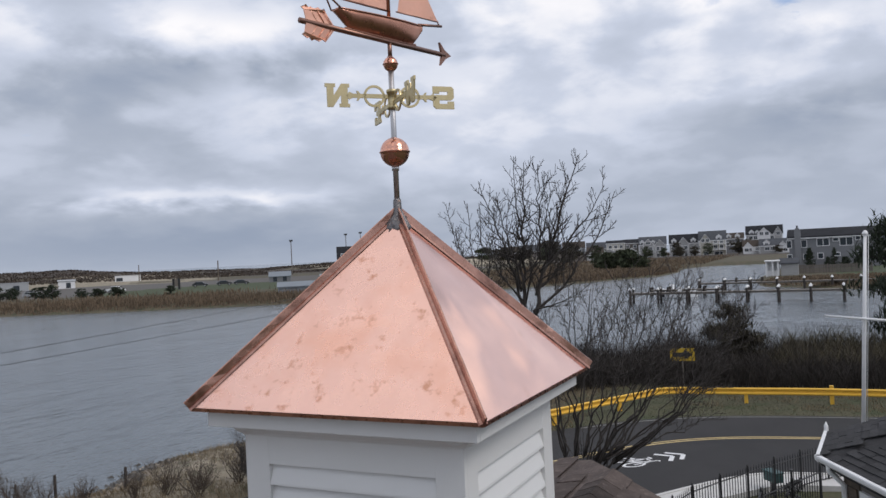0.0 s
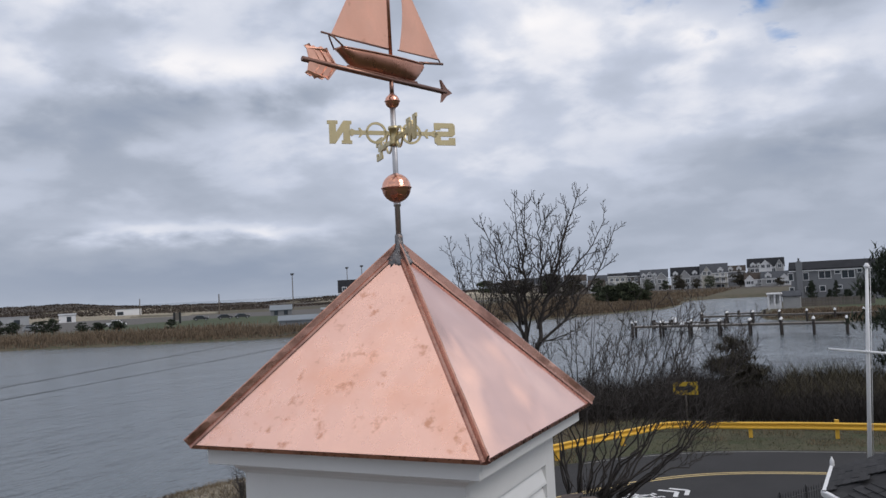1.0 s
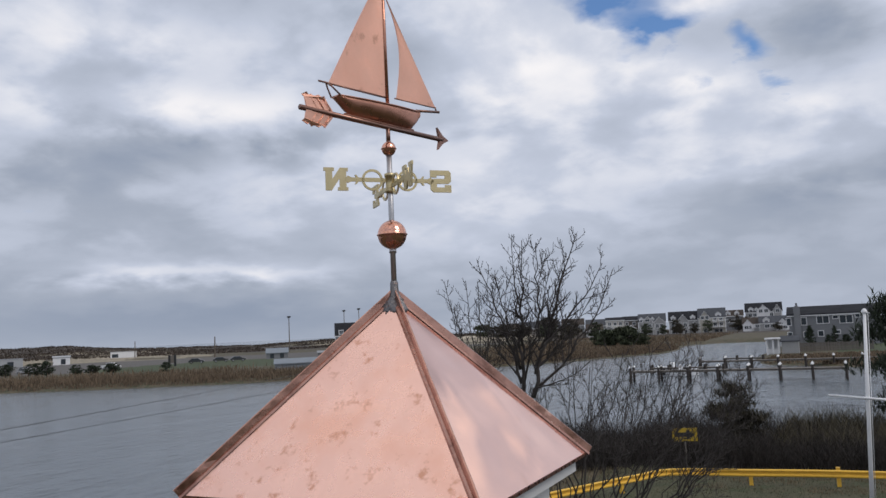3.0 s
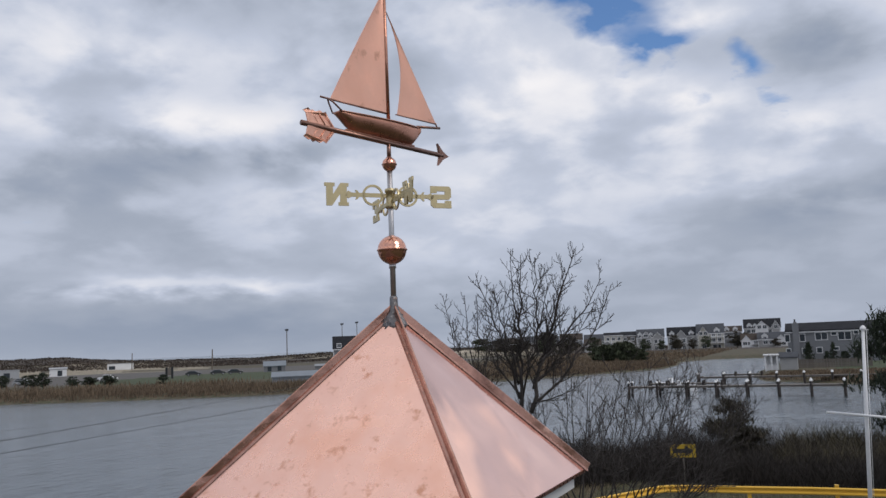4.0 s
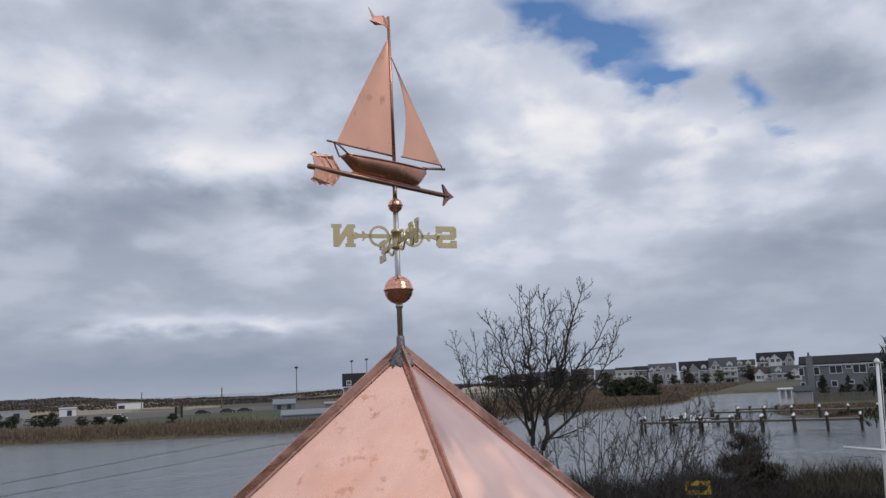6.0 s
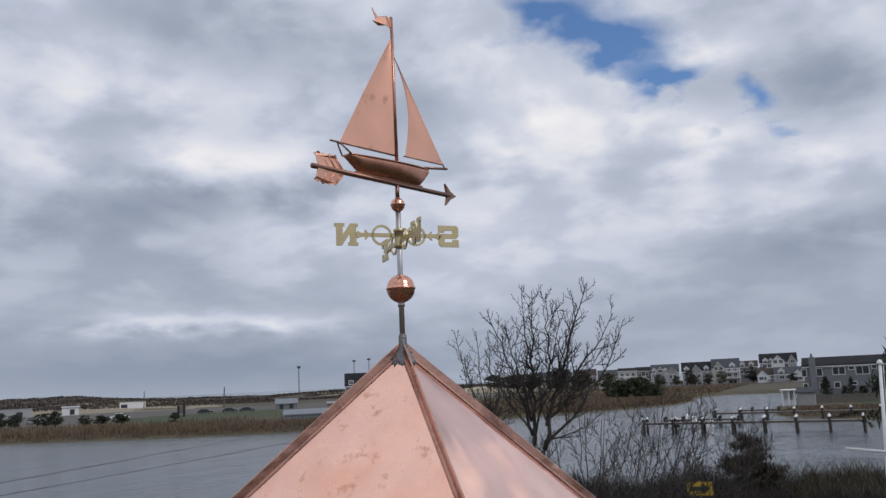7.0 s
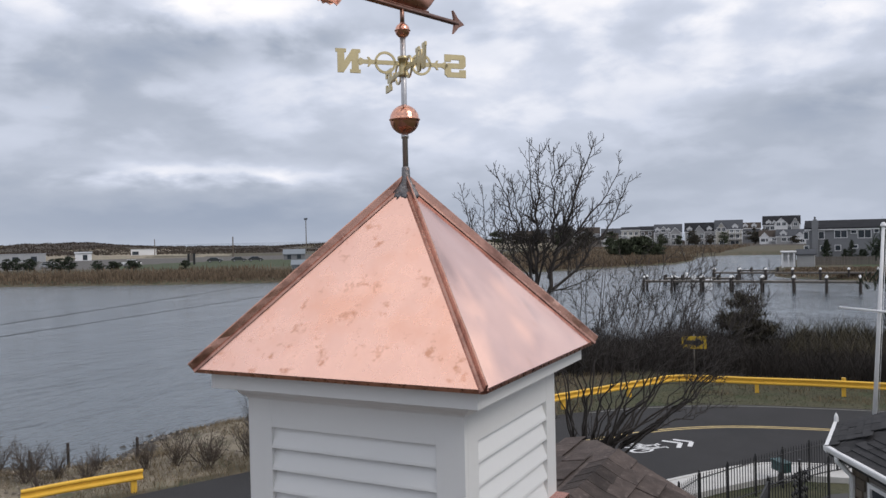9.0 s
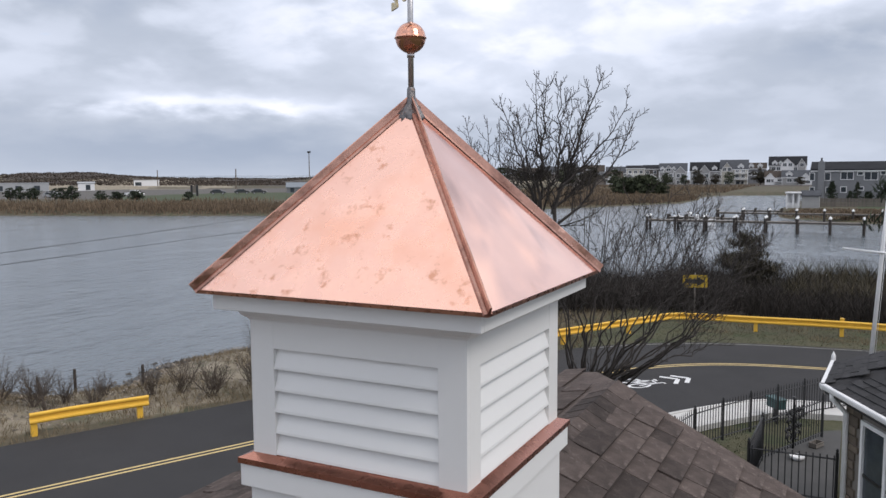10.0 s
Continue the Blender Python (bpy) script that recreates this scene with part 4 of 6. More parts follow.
    poly = [w0, w1, w1 + Vector((5, 3, 0)), Vector((8.5, 17.3, 0)), Vector((1.55, 14.5, 0))]
    for z in (-0.05, ez - 0.06):
        verts += [(p.x, p.y, z) for p in poly]
    n = len(poly)
    wall = data_part("wall", verts, [(i, (i + 1) % n, (i + 1) % n + n, i + n) for i in range(n)] + [tuple(range(n, 2 * n))], "mortar", house, "tan field stone facing")
    frame_m = Matrix.Translation(w0) @ Matrix((d, inw, Vector((0, 0, 1)))).transposed().to_4x4()
    # stones on the face that shows, round the window
    win = (0.62, 3.3, 1.05, 2.75)
    meshes = []
    for k in range(8):
        bm = boxes(((0, -0.03, 0), (1, 0.01, 1)), bevel=0.0)
        for v in bm.verts:
            v.co += Vector((rng.uniform(-0.04, 0.04), rng.uniform(-0.008, 0.008), rng.uniform(-0.05, 0.05)))
        me = bpy.data.meshes.new("stone")
        bm.to_mesh(me)
        bm.free()
        me.materials.append(M["stone"])
        meshes.append(me)
    z = 0.0
    while z < 3.05:
        hgt = rng.uniform(0.12, 0.2)
        u = rng.uniform(0, 0.1)
        while u < 4.2:
            w = rng.uniform(0.18, 0.42)
            if not (u + w > win[0] - 0.1 and u < win[1] + 0.1 and z + hgt > win[2] - 0.1 and z < win[3] + 0.1):
                ob = new("stone", rng.choice(meshes))
                ob.parent = wall
                ob.matrix_local = frame_m @ Matrix.Translation((u, 0, z)) @ Matrix.Diagonal((w - 0.02, 1, hgt - 0.02, 1))
            u += w
        z += hgt
    # window: frame, mullion, panes with the dark room put into their colour
    x0, x1, z0, z1 = win
    wn = thing("window_1", "", "", frame_m)
    wn.parent = house
    wn.matrix_local = frame_m
    f = 0.07
    part("window_frame", boxes(((x0 - f, -0.06, z0 - f), (x0, 0.02, z1 + f)), ((x1, -0.06, z0 - f), (x1 + f, 0.02, z1 + f)),
                              ((x0, -0.06, z0 - f), (x1, 0.02, z0)), ((x0, -0.06, z1), (x1, 0.02, z1 + f)),
                              ((x0 + 0.62, -0.055, z0), (x0 + 0.70, 0.02, z1)), ((x0 + 1.32, -0.055, z0), (x0 + 1.40, 0.02, z1))), "white_paint", wn)
    for a, b in ((x0, x0 + 0.62), (x0 + 0.70, x0 + 1.32), (x0 + 1.40, x1)):
        part("pane", boxes(((a, -0.018, z0), (b, -0.012, z1))), "glass", wn)
        part("glazing_bar", boxes(((a, -0.035, (z0 + z1) / 2 - 0.025), (b, -0.016, (z0 + z1) / 2 + 0.025))), "black", wn)
    # downspout
    q = G + d * 0.30 + inw * 0.24
    tube("downspout", [G + d * 0.28 + Vector((0, 0, -0.06)), G + d * 0.28 + Vector((0, 0, -0.16)), q + Vector((0, 0, -0.42)), q + Vector((0, 0, -3.2))], 0.05,
         "white_paint", house, 8, "white painted downspout")
    return house


build_main_house()
build_side_house()


# ---- pavement, railings and yard things ----
def near_index(p):
    return min(range(len(ROAD_LINE)), key=lambda i: (ROAD_LINE[i] - Vector(p)).length)


def build_pavement():
    i0, i1 = near_index((-8, 21, 0)), near_index((4, 28.4, 0))
    seg = ROAD_LINE[i0:i1 + 1]
    inner = []
    for k, p in enumerate(offset_line(seg, 6.05)):
        inner.append(p)
    ob = strip("pavement", offset_line(seg, 4.92), inner, 0.10, 0.2, "concrete")
    tagged(ob, "pale concrete pavement along the road bend", "pavement", kind="structure")
    strip("kerb", offset_line(seg, 4.80), offset_line(seg, 4.92), 0.12, 0.2, "concrete", ob)
    v = [(-0.55, 15.0, 0.10), (1.3, 15.0, 0.10), (1.35, 20.6, 0.10), (0.9, 20.3, 0.10), (-0.35, 17.6, 0.10)]
    v += [(x, y, -0.1) for x, y, z in v]
    patio = data_part("patio", v, [(0, 1, 2, 3, 4)] + [(i, i + 5, (i + 1) % 5 + 5, (i + 1) % 5) for i in range(5)], "concrete_grey")
    tagged(patio, "grey concrete landing beside the low house", "patio", kind="structure")


def iron_fence(name, label, pts, z0, height, gap, posts, spear, category="fence"):
    """Bars between two rails along a plan line; every bar and post is a part."""
    f = thing(name, label, category, pose(*pts[0], z0))
    off = Vector((*pts[0], z0))
    line = [Vector((*p, z0)) - off for p in pts]
    total = sum((b - a).length for a, b in zip(line, line[1:]))

    def at(s):
        for a, b in zip(line, line[1:]):
            l = (b - a).length
            if s <= l:
                return a.lerp(b, s / l)
            s -= l
        return line[-1]

    for a, b in zip(line, line[1:]):
        for z in (0.12, height - 0.10):
            v, fc = tube_data([a + Vector((0, 0, z)), b + Vector((0, 0, z))], 0.018, 4)
            data_part("rail", v, fc, "iron", f)
    r = 0.011
    v, fc = tube_data([(0, 0, 0.04), (0, 0, height - 0.02), (0, 0, height + (0.06 if spear else -0.02))], [r, r, 0.002 if spear else r], 4)
    bar = bpy.data.meshes.new("bar")
    bar.from_pydata(v, [], fc)
    bar.materials.append(M["iron"])
    s = gap / 2
    while s < total:
        ob = new("bar", bar)
        ob.parent = f
        ob.matrix_local = Matrix.Translation(at(s))
        s += gap
    s = 0
    v, fc = joined([tube_data([(0, 0, 0), (0, 0, height + 0.05)], 0.032, 4), tube_data([(0, 0, height + 0.05), (0, 0, height + 0.09), (0, 0, height + 0.13)], [0.015, 0.034, 0.008], 6)])
    post = bpy.data.meshes.new("post")
    post.from_pydata(v, [], fc)
    post.materials.append(M["iron"])
    while s <= total + 0.01:
        ob = new("post", post)
        ob.parent = f
        ob.matrix_local = Matrix.Translation(at(s))
        s += posts
    return f


build_pavement()
iron_fence("iron_fence", "black wrought iron fence with spear tips beside the pavement", [(-2.2, 16.55), (-1.95, 17.6), (-1.36, 18.75), (-0.80, 19.75), (-0.21, 20.75), (0.70, 22.2), (2.6, 24.4)], 0.0, 1.02, 0.115, 1.16, True)
iron_fence("porch_railing", "black iron railing round the concrete landing", [(-0.40, 15.18), (1.28, 15.24)], 0.10, 1.08, 0.13, 1.68, False, "railing")
gate = iron_fence("garden_gate", "black iron railing and gate with scroll work", [(-0.32, 17.31), (0.91, 19.8)], 0.10, 1.05, 0.12, 1.38, False, "railing")
for s in (-1, 1):
    for c, zc, rr, turns in ((0.17, 0.30, 0.15, 1.6), (0.13, 0.52, 0.09, 1.3), (0.17, 0.70, 0.13, 1.5), (0.11, 0.92, 0.10, 1.3), (0.30, 0.50, 0.08, 1.2), (0.27, 0.92, 0.07, 1.2)):
        pts = []
        for k in range(26):
            a = k / 25 * turns * 2 * math.pi
            q = rr * (1 - 0.7 * k / 25)
            pts.append(Vector((0.61, 1.23, zc)) + Vector((0.44, 0.9, 0)) * s * (c + q * math.cos(a)) + Vector((0, 0, q * math.sin(a))))
        tube("scroll", pts, 0.02, "iron", gate, 5)
tube("gate_stem", [(0.61, 1.23, 0.0), (0.61, 1.23, 1.2), (0.61, 1.23, 1.3)], [0.03, 0.03, 0.05], "iron", gate, 6)
side = thing("side_railing", "dark iron side railing of the landing steps", "railing", pose(-0.40, 15.18, 0.10))
for k in range(15):
    a = Vector((-0.0, 0.0, 0)).lerp(Vector((0.08, 2.13, 0)), k / 14)
    tube("bar", [a, a + Vector((0, 0, 1.06))], 0.012, "iron", side, 4)
for z in (0.1, 1.06):
    tube("rail", [(0, 0, z), (0.08, 2.13, z)], 0.022, "iron", side, 4)
bin_ = thing("utility_box", "dark teal box on a short post behind the iron fence", "box", pose(-0.30, 21.2, -0.05, 0, 0, -50))
part("post", boxes(((-0.05, -0.05, 0), (0.05, 0.05, 0.38))), "iron", bin_)
part("body", boxes(((-0.26, -0.14, 0.38), (0.26, 0.14, 0.62)), bevel=0.02), "teal", bin_)
part("lid", boxes(((-0.28, -0.16, 0.625), (0.28, 0.16, 0.67)), bevel=0.015), "teal", bin_)
bowl = thing("planter", "round white planter dish on the landing", "planter", pose(0.43, 17.75, 0.10))
v, f = lathe([(0.10, 0), (0.15, 0.04), (0.17, 0.10), (0.155, 0.10), (0.12, 0.05)], 20)
data_part("dish", v, f, "white_paint", bowl, smooth=True)
crate = thing("crate", "dark wooden crate on the landing", "crate", pose(0.80, 18.9, 0.10, 0, 0, 64))
part("base", boxes(((-0.18, -0.10, 0), (0.18, 0.10, 0.02))), "iron", crate)
for y in (-0.10, 0.085):
    for z in (0.02, 0.08):
        part("slat", boxes(((-0.18, y, z), (0.18, y + 0.015, z + 0.05))), "wood_grey", crate)
for x in (-0.18, 0.165):
    part("end_board", boxes(((x, -0.085, 0.02), (x + 0.015, 0.085, 0.13))), "wood_grey", crate)


# ---- guard rails ----
def guard_rail(label, pts, height, posts, tall=()):
    g = thing("guard_rail", label, "guard rail", pose(*pts[0], 0), group="yellow guard rails")
    o = Vector((*pts[0], 0))
    line = [Vector((*p, 0)) - o for p in pts]
    prof = [(0.0, -0.155), (0.045, -0.12), (0.045, -0.08), (-0.02, -0.03), (-0.02, 0.03), (0.045, 0.08), (0.045, 0.12), (0.0, 0.155)]
    right = []
    for i, p in enumerate(line):
        d = (line[min(i + 1, len(line) - 1)] - line[max(i - 1, 0)]).normalized()
        right.append(Vector((d.y, -d.x, 0)))
    verts = []
    for side in (0.0, -0.008):
        for p, r in zip(line, right):
            verts += [p + r * (a + side) + Vector((0, 0, height + b)) for a, b in prof]
    n, m_ = len(prof), len(line)
    faces = [(i * n + j, (i + 1) * n + j, (i + 1) * n + j + 1, i * n + j + 1) for i in range(m_ - 1) for j in range(n - 1)]
    faces += [tuple(q + n * m_ for q in f[::-1]) for f in faces]
    data_part("beam", verts, faces, "yellow_steel", g, "yellow corrugated steel beam")
    for x, y in posts:
        q = Vector((x, y, 0)) - o
        i = min(range(m_), key=lambda k: (line[k] - q).length)
        r = right[i]
        q = q - r * 0.10
        m = Matrix.Translation(q) @ Matrix.Rotation(math.atan2(r.y, r.x), 4, "Z")
        part("post", boxes(((-0.07, -0.08, -0.15), (0.07, 0.08, height + (0.26 if (x, y) in tall else 0.02))), m=m, bevel=0.008), "yellow_steel", g)
    return g


guard_rail("yellow steel guard rail beside the rubble shore", [(-18.05, 11.05), (-17.6, 12.0), (-17.1, 12.85), (-16.55, 13.75)], 0.44, [(-18.0, 11.15), (-16.68, 13.55)])
guard_rail("long yellow steel guard rail round the road bend", [(p.x, p.y) for p in smooth_line([(-9.9, 26.0, 0), (-8.77, 28.14, 0), (-7.6, 30.2, 0), (-6.4, 32.2, 0), (-5.3, 33.7, 0), (-2.3, 34.1, 0), (1.2, 34.5, 0), (6, 34.4, 0), (14, 33.0, 0)], 4)],
           0.47, [(-8.77, 28.14), (-6.9, 31.4), (-2.1, 34.12), (1.25, 34.5), (5.0, 34.45), (9, 33.9)], ((1.25, 34.5), (9, 33.9)))


# ---- road marks ----
def build_sharrow():
    c = Vector((-4.55, 23.45, 0.006))
    t = Vector((0.72, 0.69, 0)).normalized()
    r = Vector((t.y, -t.x, 0))
    mark = thing("bike_lane_mark", "white painted bicycle and chevrons on the asphalt", "road marking", pose(*c))

    def flat(name, rows):
        chunks = []
        for a, b, w in rows:
            a, b = Vector(a), Vector(b)
            d = (b - a).normalized() * w
            s = Vector((-d.y, d.x))
            q = [a - s, b - s, b + s, a + s]
            chunks.append(([r * p.x + t * p.y for p in q], [(0, 1, 2, 3)]))
        v, f = joined(chunks)
        data_part(name, v, f, "line_white", mark)

    def wheel(cx, cy):
        v, f = [], []
        for k in range(24):
            a = 2 * math.pi * k / 24
            for q in (0.70, 1.0):
                v.append(r * (cx + 0.24 * q * math.cos(a)) + t * (cy + 0.42 * q * math.sin(a)))
        f = [(2 * k, 2 * k + 1, (2 * k + 3) % 48, (2 * k + 2) % 48) for k in range(24)]
        data_part("wheel_mark", v, f, "line_white", mark)

    wheel(-0.30, -0.30)
    wheel(0.32, -0.30)
    flat("frame_mark", [((-0.30, -0.30), (-0.12, 0.42), 0.035), ((-0.12, 0.42), (0.24, 0.42), 0.035), ((-0.02, -0.28), (0.24, 0.42), 0.035), ((-0.02, -0.28), (-0.14, 0.55), 0.035),
                        ((-0.30, -0.30), (-0.02, -0.28), 0.035), ((0.32, -0.30), (0.22, 0.65), 0.035), ((0.22, 0.65), (0.36, 0.65), 0.04), ((-0.24, 0.58), (-0.04, 0.58), 0.05)])
    for k in (0, 0.42):
        flat("chevron_mark", [((-0.48, 0.95 + k), (0.0, 1.35 + k), 0.075), ((0.0, 1.35 + k), (0.48, 0.95 + k), 0.075)])


build_sharrow()


# ---- flagpole, bend sign, stakes, cables ----
def build_flagpole():
    f = thing("flagpole", "white painted flagpole with a yardarm behind the low house", "flagpole", pose(2.05, 25.6, -0.05, 0, 3.0, 0))
    tube("mast", [(0, 0, 0), (0, 0, 4.2), (0, 0, 7.05)], [0.07, 0.06, 0.045], "white_paint", f, 12)
    d = Vector((0.96, -0.28, 0))
    tube("yardarm", [d * -1.15 + Vector((0, -0.08, 4.46)), d * 1.3 + Vector((0, -0.08, 4.42))], [0.035, 0.04], "white_paint", f, 8)
    v, g = lathe([(0.03, 7.05), (0.09, 7.07), (0.09, 7.11), (0.05, 7.18), (0.02, 7.20)], 12)
    data_part("truck", v, g, "white_paint", f)
    tube("halyard", [(0.1, -0.06, 0.9), (0.09, -0.07, 7.05)], 0.008, "white_paint", f, 4)


def build_sign():
    s = thing("bend_sign", "yellow road bend sign with a black arrow behind the guard rail", "road sign", pose(-5.05, 36.3, 0.06, 0, 0, 14))
    tube("post", [(0, 0.05, 0), (0, 0.05, 2.05)], 0.035, "wood_grey", s, 6)
    b = part("plate", boxes(((-0.56, -0.01, 1.37), (0.56, 0.01, 1.97)), bevel=0.004), "sign_yellow", s, "yellow sheet plate")
    v, f = prism([(-0.46, 1.57), (0.08, 1.57), (0.08, 1.43), (0.48, 1.67), (0.08, 1.91), (0.08, 1.77), (-0.46, 1.77)], 0.004)
    data_part("arrow", [(x, y - 0.014, z) for x, y, z in v], f, "black", b, "black arrow")


build_flagpole()
build_sign()
for x, y, z0, h, lean in ((-21.7, 15.3, -0.9, 1.35, 3), (-19.85, 16.5, -0.6, 1.1, -2), (-25.8, 16.8, -1.2, 0.55, 2), (-29.5, 17.5, -1.2, 0.5, 0), (-17.0, 18.9, -0.5, 1.3, 2), (-29.2, 16.9, -1.2, 0.55, 4)):
    s = thing("mooring_stake", "weathered dark timber stake at the water's edge", "stake", pose(x, y, z0, lean, lean, 0), group="shore stakes")
    v, f = tube_data([(0, 0, 0), (0.01, 0, h * 0.5), (0, 0.01, h), (0, 0.01, h + 0.03)], [0.055, 0.05, 0.048, 0.03], 8)
    data_part("stake_shaft", v, f, "bark", s)
    tube("stake_band", [(0.0, 0, h * 0.8), (0.0, 0, h * 0.8 + 0.04)], 0.056, "iron", s, 8)


def cable(a, b, sag):
    pts = [Vector(a).lerp(Vector(b), k / 40) - Vector((0, 0, sag * 4 * (k / 40) * (1 - k / 40))) for k in range(41)]
    v, f = tube_data(pts, 0.013, 4)
    c = data_part("overhead_cable", v, f, "wire", None, smooth=True)
    tagged(c, "thin black overhead cable sagging above the river", "cable", group="overhead cables")


# ---- bare trees and shrubs ----
def bent_path(rng, a, b, lift, wob, steps):
    """A limb from a to b that first leaves outwards and then turns up."""
    a, b = Vector(a), Vector(b)
    d = b - a
    c = a + Vector((d.x * (0.5 + lift), d.y * (0.5 + lift), d.z * (0.5 - lift)))
    L, pts = d.length, []
    for i in range(steps + 1):
        t = i / steps
        p = a * (1 - t) ** 2 + c * (2 * t * (1 - t)) + b * t * t
        w = wob * L * math.sin(math.pi * min(1.0, t * 1.15))
        pts.append(p + Vector((rng.gauss(0, w), rng.gauss(0, w), rng.gauss(0, w * 0.6))))
    return pts


def sprout(rng, pts, rad, level, out, gap, first, reach, min_r):
    """Side twigs on both sides of a path, shorter towards its tip, each turning up to the light."""
    length = sum((b - a).length for a, b in zip(pts, pts[1:]))
    s, turn = first * length + rng.random() * gap, rng.uniform(0, 6.28)
    n = len(pts) - 1
    while s < length * 0.985:
        q = s / length * n
        i = min(n - 1, int(q))
        p, r = pts[i].lerp(pts[i + 1], q - i), rad[i] + (rad[i + 1] - rad[i]) * (q - i)
        d = (pts[i + 1] - pts[i]).normalized()
        turn += 2.4 + rng.gauss(0, 0.5)
        side = d.cross(Vector((math.cos(turn), math.sin(turn), rng.gauss(0, 0.3)))).normalized()
        a = radians(rng.uniform(32, 58))
        h = d * math.cos(a) + side * math.sin(a)
        h.z = max(h.z, -0.15)
        L = reach * rng.uniform(0.45, 1.15) * (1.12 - 0.62 * s / length)
        r0 = max(min_r, min(r * 0.62, 0.030 * L + min_r * 0.7))
        tip = p + h * L + Vector((0, 0, L * rng.uniform(0.12, 0.42)))
        k = 4 if level == 1 else 3 if level == 2 else 2
        path = bent_path(rng, p, tip, 0.10, 0.022, k)
        rr = [max(min_r * 0.75, r0 * (1 - 0.6 * j / k)) for j in range(k + 1)]
        out.append(tube_data(path, rr, 4 if level == 1 else 3, cap=False))
        if level < 3 and L > 0.16:
            sprout(rng, path, rr, level + 1, out, gap * 0.62, 0.18, L * (0.50 if level == 1 else 0.42), min_r)
        s += gap * rng.uniform(0.6, 1.5)


def bare_tree(name, label, base, limbs, seed, gap=0.30, reach=0.95, min_r=0.0062, wob=0.016, first=0.30):
    """limbs: rows of (start r, f, z; end r, f, z; foot radius, lift) in the tree's own view directions."""
    rng = random.Random(seed)
    t = thing(name, label, "tree", pose(*base))
    thin = []
    for r0, f0, z0, r1, f1, z1, radius, lift in limbs:
        path = bent_path(rng, head(r0, f0, z0), head(r1, f1, z1), lift, wob, 12)
        rad = [max(min_r * 1.1, 0.84 * radius * (1 - 0.86 * (j / 12) ** 0.8)) for j in range(13)]
        v, f = tube_data(path, rad, 7, cap=True)
        data_part("limb", v, f, "bark", t, "dark grey bare limb", smooth=True)
        L = sum((b - a).length for a, b in zip(path, path[1:]))
        sprout(rng, path, rad, 1, thin, gap, first, min(reach, L * 0.34), min_r)
    v, f = joined(thin)
    data_part("crown", v, f, "bark", t, "bare twiggy crown")
    return t


# in view directions: r to the right, f away
VR, VF = Vector((0.95, 0.30, 0)), Vector((-0.30, 0.95, 0))


def head(r, f, z):
    return VR * r + VF * f + Vector((0, 0, z))


bare_tree("bare_tree", "tall leafless tree with upright forking grey branches beside the road", (-4.62, 13.7, -0.05),
          [(0.05, 0, 0, 0.23, 0.0, 5.8, 0.13, 0.0), (-0.1, 0.1, 0, 0.03, 0.15, 6.0, 0.10, 0.0),
           (0.23, 0, 5.6, 1.36, 0.1, 9.05, 0.062, -0.05), (0.03, 0.15, 5.8, 0.16, 0.3, 9.0, 0.055, 0.0), (0.03, 0.15, 5.7, -0.04, -0.3, 8.75, 0.050, 0.0),
           (0.0, 0.1, 5.9, -0.80, 0.1, 8.42, 0.045, -0.08), (0.42, 0.0, 6.85, 0.48, -0.5, 8.85, 0.034, -0.12), (0.40, 0.0, 6.6, 1.84, -0.2, 8.36, 0.042, 0.10),
           (0.25, 0.0, 5.75, 2.08, 0.2, 8.25, 0.046, 0.16), (0.3, 0.0, 6.1, 1.05, 0.8, 8.55, 0.040, 0.02), (-0.02, 0.1, 6.2, -0.42, -0.6, 8.2, 0.036, -0.05),
           (0.25, 0, 5.8, 1.45, -0.4, 6.35, 0.024, 0.20), (0.05, 0.15, 5.9, 0.75, -0.6, 8.3, 0.034, 0.0), (0.3, 0, 6.2, 1.6, 0.5, 7.7, 0.030, 0.10), (0.0, 0.1, 6.0, -0.9, -0.3, 7.5, 0.030, 0.08)], 14, 0.125, 0.66, 0.0072, 0.016, 0.14)
bare_tree("bare_tree", "slender leafless tree with thin branches behind the taller one", (-6.1, 14.6, -0.05),
          [(0.3, 0, 0, 0.1, 0, 5.6, 0.07, 0.0), (0.1, 0, 5.4, -0.62, 0.1, 8.25, 0.030, 0.05), (0.1, 0, 5.5, -0.12, 0.2, 8.25, 0.030, 0.0), (0.12, 0, 5.3, 0.22, -0.2, 8.05, 0.028, 0.0),
           (0.1, 0, 5.5, 0.62, 0.2, 8.3, 0.030, 0.05), (0.1, 0, 5.4, -0.35, -0.4, 7.6, 0.026, 0.05), (0.12, 0, 5.4, 0.5, -0.5, 7.5, 0.026, 0.05)], 31, 0.115, 0.52, 0.0068, 0.016, 0.12)


def spreading_limbs(rng):
    """Stems from one stool that fan out over the road, the outer ones lower."""
    rows = [(rng.uniform(0.1, 0.9), rng.uniform(-0.3, 0.3), 0.0, 0.20 + 0.22 * k, rng.uniform(-0.3, 0.3), 2.1 + 0.2 * (k % 3), 0.062, 0.0) for k in range(6)]
    for k in range(36):
        q = (k + rng.random()) / 36
        r = -0.8 + 5.5 * q ** 0.8
        top = 6.55 - 0.09 * (r - 2.2) ** 2 - rng.random() ** 2 * 1.5
        if k % 8 == 7:
            r, top = rng.uniform(2.8, 4.2), rng.uniform(3.0, 4.2)
        foot = 0.20 + 0.22 * min(5, max(0, int((r + 0.6) * 1.1)))
        rows.append((foot, rng.uniform(-0.3, 0.3), rng.uniform(1.7, 2.2), r, rng.uniform(-1.8, 2.0), top, rng.uniform(0.024, 0.044), 0.04 + 0.04 * max(0.0, r - 1.5)))
    return rows


